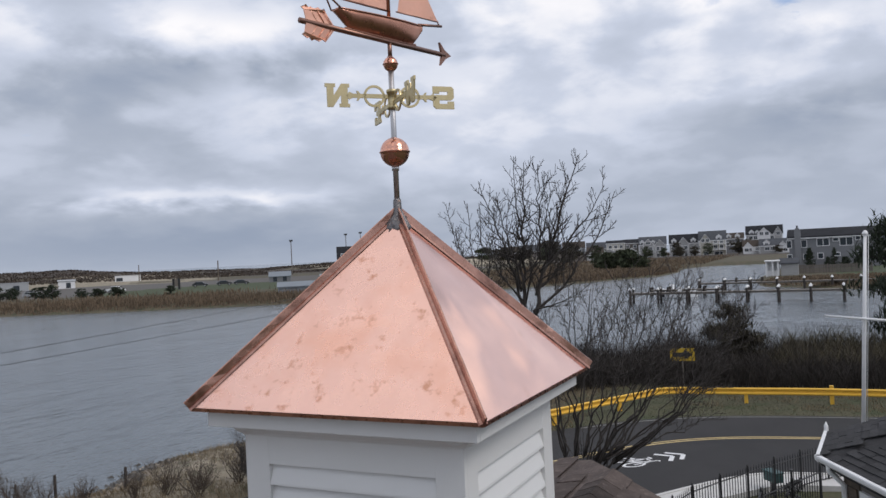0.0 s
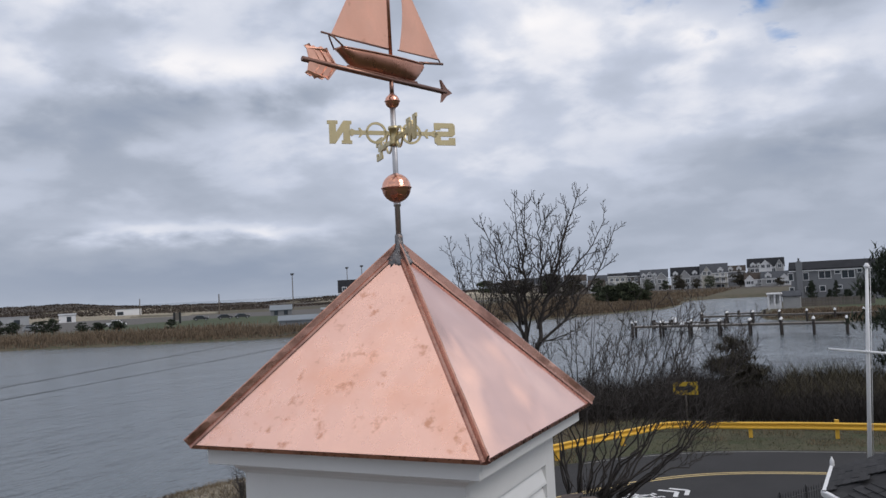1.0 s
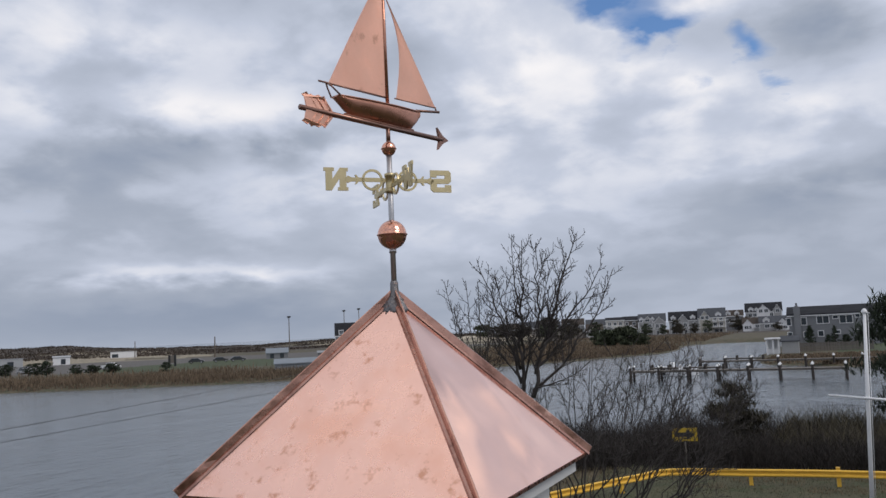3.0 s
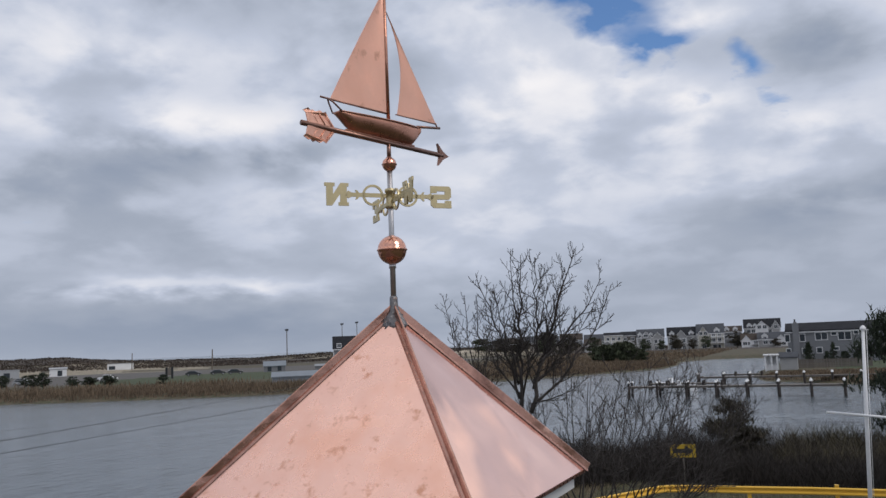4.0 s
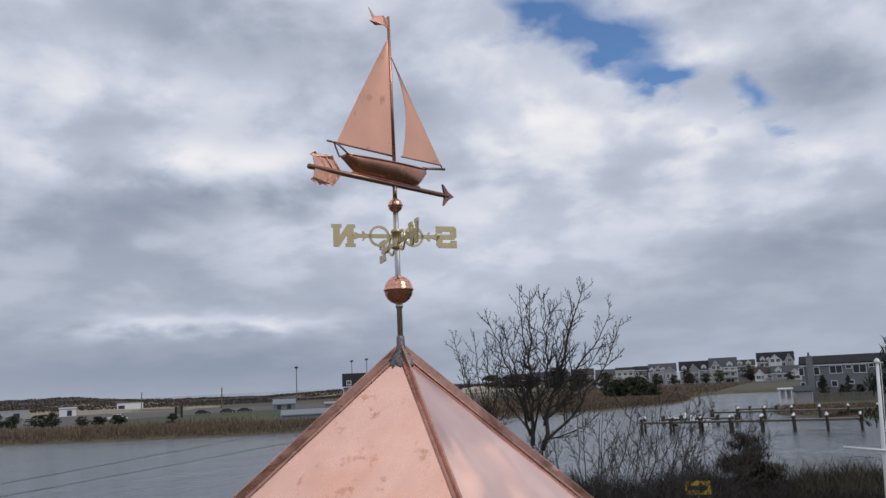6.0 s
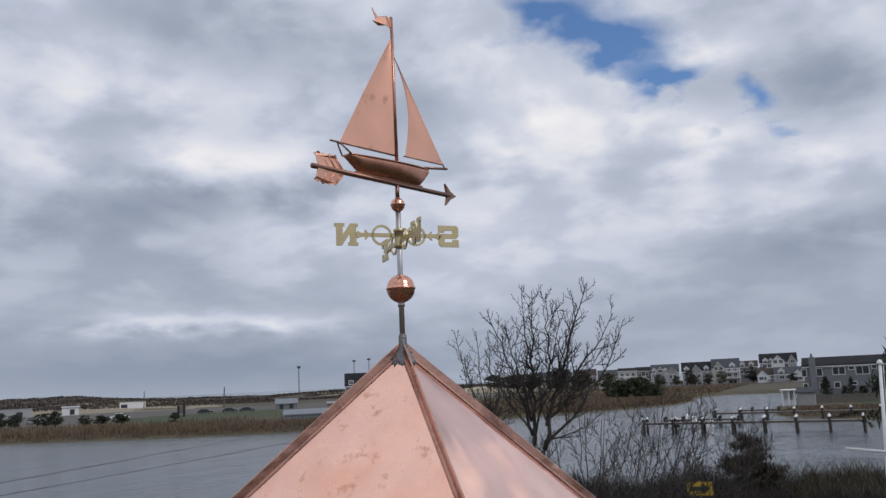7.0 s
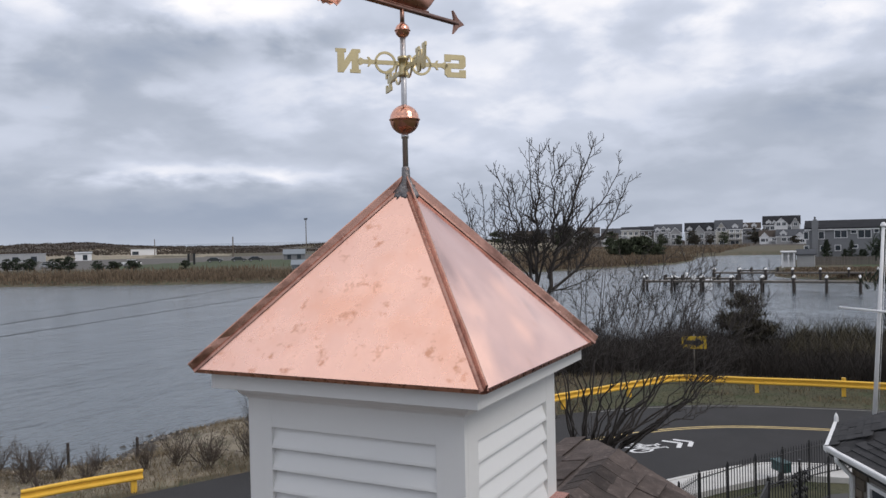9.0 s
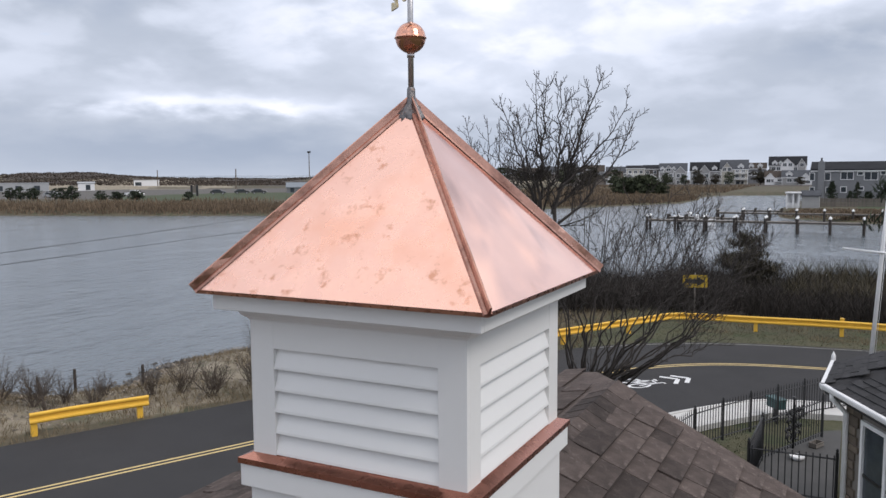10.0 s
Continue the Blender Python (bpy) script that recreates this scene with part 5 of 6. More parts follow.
bare_tree("bare_tree", "low spreading leafless tree with dark limbs over the road edge", (-4.7, 15.8, -0.05), spreading_limbs(random.Random(6)), 23, 0.225, 1.1, 0.0070, 0.020, 0.46)


def blades(xyz, height, width, lean, rng, curl=0.35):
    """Thin bent blades as one mesh: each a tapering strip of five points."""
    n = len(xyz)
    a = rng.uniform(0, 2 * math.pi, n)
    face = rng.uniform(0, 2 * math.pi, n)
    sx, sy = np.cos(face) * width / 2, np.sin(face) * width / 2
    lx, ly = np.cos(a) * lean * height, np.sin(a) * lean * height
    p = np.asarray(xyz, float)
    v = np.zeros((n, 5, 3))
    v[:, 0] = p + np.stack([-sx, -sy, 0 * sx], -1)
    v[:, 1] = p + np.stack([sx, sy, 0 * sx], -1)
    mid = p + np.stack([lx * curl, ly * curl, height * 0.55], -1)
    v[:, 2] = mid + np.stack([sx * 0.75, sy * 0.75, 0 * sx], -1)
    v[:, 3] = mid - np.stack([sx * 0.75, sy * 0.75, 0 * sx], -1)
    v[:, 4] = p + np.stack([lx, ly, height], -1)
    k = np.arange(n)[:, None] * 5
    quads = (k + np.array([0, 1, 2, 3])).tolist()
    tris = (k + np.array([3, 2, 4])).tolist()
    return v.reshape(-1, 3).tolist(), quads + tris


def stuff(name, label, category, verts, faces, mat):
    ob = data_part(name, verts, faces, mat)
    return tagged(ob, label, category, kind="stuff")


R_ = np.random.RandomState(4)


M["reed_near"] = material("weathered_brown_reeds", (0.082, 0.068, 0.038), 0.9, scale=0.5, var=0.3, per_island=0.5)


def thicket():
    """Bare brush behind the guard rail, down to the water."""
    n = 48000
    u = R_.uniform(-14, 26, n)
    x = u
    y = 37.2 + R_.gamma(2.0, 2.6, n) + 0.10 * np.maximum(0, -u - 4) * 0
    y = y - np.clip(-7.5 - x, 0, 9) * 0.75
    keep = river_depth(x, y) > 0.5
    x, y = x[keep], y[keep]
    z = ground_height(x, y)
    lump = 0.75 + 0.5 * waves(x, y, 0.8, 21)
    h = R_.uniform(0.7, 2.6, len(x)) * lump * np.where(x > -1.5, 0.56, 0.92)
    v, f = blades(np.stack([x, y, z - 0.05], -1), h, R_.uniform(0.012, 0.032, len(x)), 0.45, R_)
    # side twigs
    m = 60000
    i = R_.randint(0, len(x), m)
    s = R_.uniform(0.15, 0.85, m)
    q = np.stack([x[i] + R_.normal(0, 0.15, m), y[i] + R_.normal(0, 0.15, m), z[i] + h[i] * s], -1)
    v2, f2 = blades(q, R_.uniform(0.3, 0.8, m), R_.uniform(0.010, 0.024, m), 0.9, R_)
    v, f = joined([(v, f), (v2, f2)])
    stuff("thicket", "dense brown leafless brush between guard rail and river", "brush", v, f, "twig")
    # tan reeds mixed in on the open side
    n = 20000
    x = R_.uniform(-1.5, 22, n)
    y = R_.uniform(40, 53, n)
    keep = river_depth(x, y) > 0.3
    x, y = x[keep], y[keep]
    z = ground_height(x, y)
    h = R_.uniform(0.6, 2.3, len(x)) * (0.80 + 0.4 * waves(x, y, 0.9, 22))
    v, f = blades(np.stack([x, y, z - 0.05], -1), h, R_.uniform(0.015, 0.036, len(x)), 0.5, R_)
    stuff("reeds", "dry brown reeds standing by the river", "reeds", v, f, "reed_near")


thicket()


M["twig_light"] = material("pale_brown_shrub_twigs", (0.095, 0.074, 0.058), 0.9, scale=3, var=0.3, per_island=0.4)
M["wet_rock"] = material("dark_wet_shore_stone", (0.075, 0.068, 0.06), 0.6, scale=2, var=0.3, per_island=0.5)


def shrub(label, x, y, h, seed, mat="twig_light", spread=0.5, name="bare_shrub"):
    """Many thin stems from one stool, each with fine side twigs."""
    rng = random.Random(seed)
    z = float(ground_height(np.array([x]), np.array([y]))[0])
    s = thing(name, label, "shrub", pose(x, y, z - 0.05))
    stems, twigs = [], []
    for k in range(16):
        a, lean = rng.uniform(0, 6.28), spread * h * rng.random() ** 0.6
        hh = h * rng.uniform(0.55, 1.08) * (1 - 0.25 * lean / (spread * h))
        path = bent_path(rng, (rng.gauss(0, 0.06), rng.gauss(0, 0.06), 0), (math.cos(a) * lean, math.sin(a) * lean, hh), 0.05, 0.03, 6)
        rad = [0.013 * (1 - 0.6 * j / 6) for j in range(7)]
        stems.append(tube_data(path, rad, 4, cap=False))
        sprout(rng, path, rad, 2, twigs, 0.09, 0.2, h * 0.24, 0.0042)
    v, f = joined(stems)
    data_part("base_growth", v, f, mat, s)
    v, f = joined(twigs)
    data_part("crown", v, f, mat, s)
    return s


for k, (x, y, h) in enumerate(((-19.6, 14.7, 0.9), (-17.6, 16.0, 1.35), (-18.2, 15.4, 1.1), (-16.2, 17.8, 1.2), (-15.2, 18.6, 1.7), (-14.6, 19.6, 1.6), (-21.6, 12.0, 1.3), (-22.4, 11.2, 1.2), (-20.8, 11.0, 0.9), (-16.0, 19.4, 0.8), (-19.2, 12.4, 0.8), (-15.1, 17.3, 2.3), (-14.2, 17.9, 2.6), (-17.0, 16.9, 1.0), (-20.5, 12.9, 1.35), (-21.1, 13.5, 1.2), (-20.0, 13.6, 1.0), (-19.0, 13.9, 0.9), (-22.0, 12.8, 1.4), (-16.4, 16.2, 1.3))):
    shrub("small leafless shrub on the rubble shore", x, y, h * 1.1, 40 + k, "bark" if h > 2 else "twig_light")


def shore_cover():
    # rubble stones on the left shore
    chunks = []
    rng = random.Random(3)
    for k in range(5000):
        x, y = rng.uniform(-27, -13.5), rng.uniform(8, 24)
        if x * 0.5 + 18.0 > y + 0.6 or x * 0.9 + 42.5 < y:
            continue
        i = near_index((x, y, 0))
        if (ROAD_LINE[i] - Vector((x, y, 0))).length < 4.0:
            continue
        d = float(river_depth(np.array([x]), np.array([y]))[0])
        if d < -0.6 or d > 6:
            continue
        z = float(ground_height(np.array([x]), np.array([y]))[0])
        s = rng.uniform(0.02, 0.09) * (2.2 if d < 0.9 else 1)
        v = [(s, 0, 0), (-s * 0.5, s * 0.8, 0), (-s * 0.5, -s * 0.8, 0), (rng.uniform(-.3, .3) * s, rng.uniform(-.3, .3) * s, s * 0.7), (s * 0.5, s * 0.7, s * 0.3)]
        a = rng.uniform(0, 6.28)
        v = [(x + p[0] * math.cos(a) - p[1] * math.sin(a), y + p[0] * math.sin(a) + p[1] * math.cos(a), z + p[2]) for p in v]
        chunks.append((v, [(0, 4, 3), (4, 1, 3), (1, 2, 3), (2, 0, 3)]))
    wet = []
    for k in range(900):
        t = rng.random()
        i = rng.choice((3, 4, 5, 6, 7))
        x = RIVER[i][0] + (RIVER[i + 1][0] - RIVER[i][0]) * t + rng.gauss(0, 0.35)
        y = RIVER[i][1] + (RIVER[i + 1][1] - RIVER[i][1]) * t + rng.gauss(0, 0.35)
        z = max(WATER_Z - 0.05, float(ground_height(np.array([x]), np.array([y]))[0]))
        s = rng.uniform(0.06, 0.26)
        v = [(s, 0, 0), (-s * 0.5, s * 0.8, 0), (-s * 0.5, -s * 0.8, 0), (rng.uniform(-.3, .3) * s, rng.uniform(-.3, .3) * s, s * 0.6), (s * 0.5, s * 0.7, s * 0.25)]
        a = rng.uniform(0, 6.28)
        wet.append(([(x + p[0] * math.cos(a) - p[1] * math.sin(a), y + p[0] * math.sin(a) + p[1] * math.cos(a), z + p[2]) for p in v], [(0, 4, 3), (4, 1, 3), (1, 2, 3), (2, 0, 3)]))
    v, f = joined(wet)
    stuff("shore_stones", "dark wet stones along the water's edge", "stones", v, f, "wet_rock")
    v, f = joined(chunks)
    stuff("rubble", "broken stone rubble on the sandy shore", "stones", v, f, "rock")
    for nm, mat, n, hh, lab, green in (("dry_grass", "grass_dry", 150000, 0.30, "dry tan grass along the road verges", 0), ("lawn_grass", "grass_green", 70000, 0.09, "short green and brown lawn grass", 1)):
        if green:
            x, y = R_.uniform(-9, 16, n), R_.uniform(14, 37, n)
        else:
            x, y = R_.uniform(-26, 16, n), R_.uniform(5, 37, n)
        line = np.array([(p.x, p.y) for p in ROAD_LINE])
        dd = np.min(np.hypot(x[:, None] - line[None, :, 0], y[:, None] - line[None, :, 1]), 1)
        left = river_depth(x, y)
        away = np.where((y > x * 0.4 + 30.5) | (x < -12), 3.85, 6.4)
        keep = (dd > away) & (left > 0.4)
        keep &= ~((x > -0.6) & (y < 21) & (x < 3)) & ~((x > 0.9) & (y < 24))
        if not green:
            keep &= (waves(x, y, 1.1, 31) > -0.2) & ((x < -8) | (y > 33))
        else:
            keep &= (x > -9)
        x, y = x[keep], y[keep]
        z = ground_height(x, y)
        v, f = blades(np.stack([x, y, z - 0.02], -1), R_.uniform(0.25, 1.0, len(x)) * hh, R_.uniform(0.008, 0.024, len(x)), 0.7, R_)
        stuff(nm, lab, "grass", v, f, mat)


shore_cover()


# ---- the far banks ----
M["siding_grey"] = material("grey_cedar_siding", (0.20, 0.205, 0.215), 0.8, scale=0.5, var=0.08, per_object=0.05, stretch=(1, 1, 5))
M["siding_taupe"] = material("taupe_shingle_siding", (0.34, 0.34, 0.335), 0.8, scale=0.5, var=0.1, stretch=(1, 1, 5))
M["siding_dark"] = material("dark_brown_siding", (0.13, 0.115, 0.10), 0.8, scale=0.5, var=0.1, stretch=(1, 1, 5))
M["siding_pale"] = material("pale_cream_siding", (0.44, 0.42, 0.36), 0.8, scale=0.5, var=0.08, stretch=(1, 1, 5))
M["siding_white"] = material("white_house_siding", (0.74, 0.74, 0.74), 0.7, scale=0.5, var=0.06)
M["siding_slate"] = material("blue_grey_metal_siding", (0.20, 0.225, 0.25), 0.7, scale=0.5, var=0.08)
M["metal_dull"] = material("dull_grey_metal_roof", (0.26, 0.27, 0.28), 0.8, scale=0.5, var=0.12)
M["siding_blue"] = material("blue_painted_siding", (0.16, 0.23, 0.42), 0.7, scale=0.5, var=0.06)
M["roof_far"] = material("dark_grey_roof_shingle", (0.030, 0.031, 0.035), 0.95, scale=0.6, var=0.25, spec=0.15)
M["roof_brown"] = material("weathered_brown_roof_shingle", (0.070, 0.058, 0.05), 0.95, scale=0.6, var=0.25, spec=0.15)
M["roof_slate"] = material("blue_grey_roof_shingle", (0.085, 0.09, 0.10), 0.95, scale=0.6, var=0.2, spec=0.15)
M["metal_pale"] = material("pale_grey_metal_cladding", (0.36, 0.37, 0.38), 0.6, scale=0.5, var=0.1)
M["paint_dark"] = material("dark_car_paint", (0.03, 0.032, 0.036), 0.3, coat=0.5)
M["rubber"] = material("black_rubber", (0.02, 0.02, 0.02), 0.8)
M["pole_wood"] = material("brown_pole_timber", (0.16, 0.13, 0.10), 0.85, scale=2, var=0.2)
M["scrub"] = material("dark_brown_dune_scrub", (0.075, 0.058, 0.046), 0.95, scale=0.05, var=0.3, per_island=0.5)


def gable(parent, lo, hi, eave, ridge, axis, wall, roof, over=0.35, name="wall"):
    """A gabled block: walls and two roof slabs. axis: the ridge's direction."""
    (x0, y0, z0), (x1, y1) = lo, hi
    if axis == "x":
        ym = (y0 + y1) / 2
        v = [(x0, y0, z0), (x1, y0, z0), (x1, y1, z0), (x0, y1, z0), (x0, y0, eave), (x1, y0, eave), (x1, y1, eave), (x0, y1, eave), (x0, ym, ridge), (x1, ym, ridge)]
        f = [(0, 1, 5, 4), (2, 3, 7, 6), (1, 2, 6, 9, 5), (3, 0, 4, 8, 7), (0, 3, 2, 1)]
        sl = (ridge - eave) / (ym - y0)
        rows = [[(x0 - over, y0 - over, eave - over * sl), (x1 + over, y0 - over, eave - over * sl), (x1 + over, ym, ridge), (x0 - over, ym, ridge)],
                [(x1 + over, y1 + over, eave - over * sl), (x0 - over, y1 + over, eave - over * sl), (x0 - over, ym, ridge), (x1 + over, ym, ridge)]]
    else:
        xm = (x0 + x1) / 2
        v = [(x0, y0, z0), (x1, y0, z0), (x1, y1, z0), (x0, y1, z0), (x0, y0, eave), (x1, y0, eave), (x1, y1, eave), (x0, y1, eave), (xm, y0, ridge), (xm, y1, ridge)]
        f = [(0, 1, 5, 8, 4), (2, 3, 7, 9, 6), (1, 2, 6, 5), (3, 0, 4, 7), (0, 3, 2, 1)]
        sl = (ridge - eave) / (xm - x0)
        rows = [[(x0 - over, y0 - over, eave - over * sl), (xm, y0 - over, ridge), (xm, y1 + over, ridge), (x0 - over, y1 + over, eave - over * sl)],
                [(xm, y0 - over, ridge), (x1 + over, y0 - over, eave - over * sl), (x1 + over, y1 + over, eave - over * sl), (xm, y1 + over, ridge)]]
    data_part(name, v, f, wall, parent)
    for r in rows:
        up = [(x, y, z + 0.05) for x, y, z in r] + [(x, y, z + 0.27) for x, y, z in r]
        data_part("roof", up, [(3, 2, 1, 0), (4, 5, 6, 7), (0, 1, 5, 4), (1, 2, 6, 5), (2, 3, 7, 6), (3, 0, 4, 7)], roof, parent)
    if axis == "y":
        for s in (0, 1):
            xe, xm2 = (x0 - over, xm) if s == 0 else (x1 + over, xm)
            q = [(xe, y0 - over - 0.06, eave - over * sl), (xm2, y0 - over - 0.06, ridge), (xm2, y0 - over - 0.06, ridge + 0.3), (xe, y0 - over - 0.06, eave - over * sl + 0.3)]
            data_part("barge_board", q + [(x, y + 0.05, z) for x, y, z in q], [(0, 1, 2, 3), (7, 6, 5, 4), (3, 2, 6, 7), (0, 4, 5, 1)], "white_paint", parent)


def window(parent, x, y, z, w, h, f=0.14, bars=1):
    wn = thing("window", "", "", pose(x, y, z))
    wn.parent = parent
    part("window_frame", boxes(((-w / 2 - f, -0.06, -f), (-w / 2, 0.05, h + f)), ((w / 2, -0.06, -f), (w / 2 + f, 0.05, h + f)), ((-w / 2, -0.06, -f), (w / 2, 0.05, 0)),
                              ((-w / 2, -0.06, h), (w / 2, 0.05, h + f)), *[((-w / 2 + w * (k + 1) / (bars + 1) - 0.05, -0.05, 0), (-w / 2 + w * (k + 1) / (bars + 1) + 0.05, 0.05, h)) for k in range(bars)]),
         "white_paint", wn)
    part("pane", boxes(((-w / 2, -0.02, 0), (w / 2, 0.0, h))), "glass", wn)


def balcony(parent, x0, x1, y, z, depth, floor):
    b = thing("balcony", "", "", pose(0, 0, 0))
    b.parent = parent
    part("deck", boxes(((x0, y - depth, z), (x1, y, z + 0.22))), "white_paint", b)
    part("rail", boxes(((x0, y - depth, z + 1.05), (x1, y - depth + 0.08, z + 1.15))), "white_paint", b)
    n = max(2, int((x1 - x0) / 2.6) + 1)
    for k in range(n):
        xx = x0 + 0.08 + (x1 - x0 - 0.16) * k / (n - 1)
        part("post", boxes(((xx - 0.09, y - depth - 0.01, floor), (xx + 0.09, y - depth + 0.17, z + 1.2))), "white_paint", b)
    m_ = int((x1 - x0) / 0.45)
    for k in range(m_):
        xx = x0 + (x1 - x0) * (k + 0.5) / m_
        part("baluster", boxes(((xx - 0.04, y - depth + 0.01, z + 0.22), (xx + 0.04, y - depth + 0.07, z + 1.05))), "white_paint", b)


def beach_house(label, x, y, z, turn, w, d, eave, ridge, wall, front=None, deck=None, rows=(), axis="x", roof="roof_far", dormers=()):
    """Local z from the ground; front: (x0, x1, out, eave, ridge) a gabled bay; deck: (x0, x1, z)."""
    h = thing("beach_house", label, "house", pose(x, y, z - 1.35, 0, 0, turn), group="houses on the far bank")
    h.scale = (0.95, 0.9, 1.0)
    gable(h, (-w / 2, 0, -0.8), (w / 2, d), eave, ridge, axis, wall, roof)
    for xx in (-w / 2 - 0.03, w / 2 - 0.22):
        part("corner_board", boxes(((xx, -0.05, -0.8), (xx + 0.25, 0.2, eave))), "white_paint", h)
    if axis == "x":
        part("eave_band", boxes(((-w / 2 - 0.4, -0.48, eave - 0.42), (w / 2 + 0.4, -0.38, eave - 0.08))), "white_paint", h)
    for fr in (front or ()):
        for xx in (fr[0] - 0.03, fr[1] - 0.22):
            part("corner_board", boxes(((xx, -fr[2] - 0.05, -0.8), (xx + 0.25, -fr[2] + 0.2, fr[3]))), "white_paint", h)
        gable(h, (fr[0], -fr[2], -0.8), (fr[1], 1.5 + 0.02), fr[3], fr[4], "y", fr[5] if len(fr) > 5 else wall, roof, 0.3, "bay_wall")
    for dk in (deck or ()):
        balcony(h, dk[0], dk[1], -0.02 - (dk[3] if len(dk) > 3 else 0), dk[2], 2.0, -0.5)
    for wx, wz, ww, wh, out in rows:
        window(h, wx, -0.06 - out, wz, ww, wh, 0.24)
    for dx, dw in dormers:
        dz = eave + 0.2
        gable(h, (dx - dw / 2, 0.35, dz - 0.4), (dx + dw / 2, d * 0.45), dz + 1.2, dz + 1.2 + dw * 0.42, "y", "siding_white", roof, 0.2, "dormer_wall")
        window(h, dx, 0.28, dz + 0.15, dw * 0.45, 0.85, 0.2)
    return h


gz = lambda x, y: float(ground_height(np.array([float(x)]), np.array([float(y)]))[0])
beach_house("cream flat-fronted beach house behind bare trees", -99.9, 420, 1, 13, 10, 9, 9.0, 10.2, "siding_pale", rows=[(-3, 6.2, 1.6, 1.5, 0), (0, 6.2, 1.6, 1.5, 0), (3, 6.2, 1.6, 1.5, 0), (-2, 2.5, 2, 1.6, 0)], deck=[(-4.5, 2, 5.0)])
beach_house("dark brown beach house with a low roof", -92.5, 424, 1, 12, 8.5, 9, 8.6, 10.4, "siding_dark", rows=[(-2, 6, 1.5, 1.4, 0), (2, 6, 1.5, 1.4, 0)])
beach_house("small grey gabled house near the marsh", -98.4, 400, 1, 13, 9, 8, 3.2, 6.0, "siding_taupe", axis="y", rows=[(-2, 1, 1.8, 1.4, 0), (2, 1, 1.8, 1.4, 0)])
beach_house("white cottage with a blue ground floor", -86.6, 398, 0.6, 12, 6.2, 7, 4.2, 6.3, "siding_white", axis="y", rows=[(-1.4, 2.9, 1.6, 1.3, 0), (1.4, 2.9, 1.6, 1.3, 0), (-1.5, 0.3, 1.8, 1.4, 0.3), (1.5, 0.3, 1.8, 1.4, 0.3)])
_b = [o for o in bpy.data.objects if o.name.startswith("beach_house") and o.parent is None][-1]
part("lower_wall", boxes(((-3.2, -0.3, -0.8), (3.2, -0.005, 2.3))), "siding_blue", _b, "blue painted lower wall")
beach_house("large grey-shingled beach house with white balconies and gables", -80.6, 421, 0.8, 10, 14.5, 10, 7.4, 11.4, "siding_taupe", dormers=((-5.6, 2.4), (0.3, 2.0)), roof="roof_slate", front=[(1.2, 6.6, 1.5, 7.0, 9.6), (-5.0, 0.4, 0.6, 7.6, 10.2)], deck=[(-6.6, 0.8, 3.4, 0.6)],
            rows=[(2.8, 4.2, 1.4, 1.9, 1.5), (5.0, 4.2, 1.4, 1.9, 1.5), (2.8, 0.8, 1.4, 1.9, 1.5), (5.0, 0.8, 1.4, 1.9, 1.5), (-2.4, 7.6, 2.2, 1.2, 0.6), (-4.0, 4.2, 1.6, 1.9, 0.6), (-1.2, 4.2, 1.6, 1.9, 0.6), (-4.0, 0.4, 2.2, 2.2, 0.6)])
beach_house("wide grey beach house with a dark hipped roof and white trim", -64.6, 423, 0.6, 8, 16, 10, 7.6, 12.0, "siding_taupe", dormers=((-5.6, 2.6), (4.6, 2.6)), front=[(-3.4, 2.2, 1.5, 7.2, 10.4), (3.6, 7.0, 1.0, 5.0, 6.6)], deck=[(2.6, 7.4, 3.2, 1.0)],
            rows=[(-2.0, 4.2, 1.5, 1.9, 1.5), (0.6, 4.2, 1.5, 1.9, 1.5), (-2.0, 0.8, 1.5, 1.9, 1.5), (0.6, 0.8, 1.5, 1.9, 1.5), (5.2, 0.6, 1.5, 2.2, 1.0), (-6.0, 4.2, 1.4, 1.8, 0), (-6.0, 0.8, 1.4, 1.8, 0)])
beach_house("tall taupe beach house with rounded white balconies", -50.9, 424, 0.4, 6, 14, 10, 8.6, 13.2, "siding_pale", dormers=((3.4, 3.0),), roof="roof_slate", front=[(-6.4, -0.8, 0.8, 8.2, 11.8)], deck=[(0.2, 6.8, 3.4), (0.2, 6.8, 6.4)],
            rows=[(-4.8, 7.8, 1.5, 1.6, 0.8), (-2.4, 7.8, 1.5, 1.6, 0.8), (1.6, 4.0, 1.6, 1.9, 0), (4.6, 4.0, 1.6, 1.9, 0), (1.6, 7.0, 1.6, 1.2, 0), (4.6, 7.0, 1.6, 1.2, 0), (-3.5, 1.0, 2.0, 1.8, 0.8), (3.0, 0.4, 4.0, 2.2, 0)])
beach_house("grey beach house set back behind bare trees", -43.0, 448, 0.8, 5, 11, 9, 8.6, 11.4, "siding_grey", dormers=((-2.4, 2.6), (2.2, 2.6)), roof="roof_brown", rows=[(-3, 5, 1.6, 1.5, 0), (0, 5, 1.6, 1.5, 0), (3, 5, 1.6, 1.5, 0)])
beach_house("large slate-roofed beach house with curved dormers", -27.7, 450, 0.8, 3, 19, 11, 10.0, 14.6, "siding_taupe", dormers=((-6.5, 2.8), (-3.6, 2.0)), front=[(-3.4, 3.2, 0.6, 10.4, 13.4, "siding_white"), (5.0, 9.2, 0.6, 10.2, 13.4)],
            rows=[(-1.4, 9.6, 1.8, 1.6, 0.6), (1.4, 9.6, 1.8, 1.6, 0.6), (7.2, 9.4, 1.8, 1.7, 0.6), (-7, 7.6, 1.8, 1.6, 0), (-4.6, 7.6, 1.8, 1.6, 0), (4, 7.4, 1.8, 1.6, 0)])
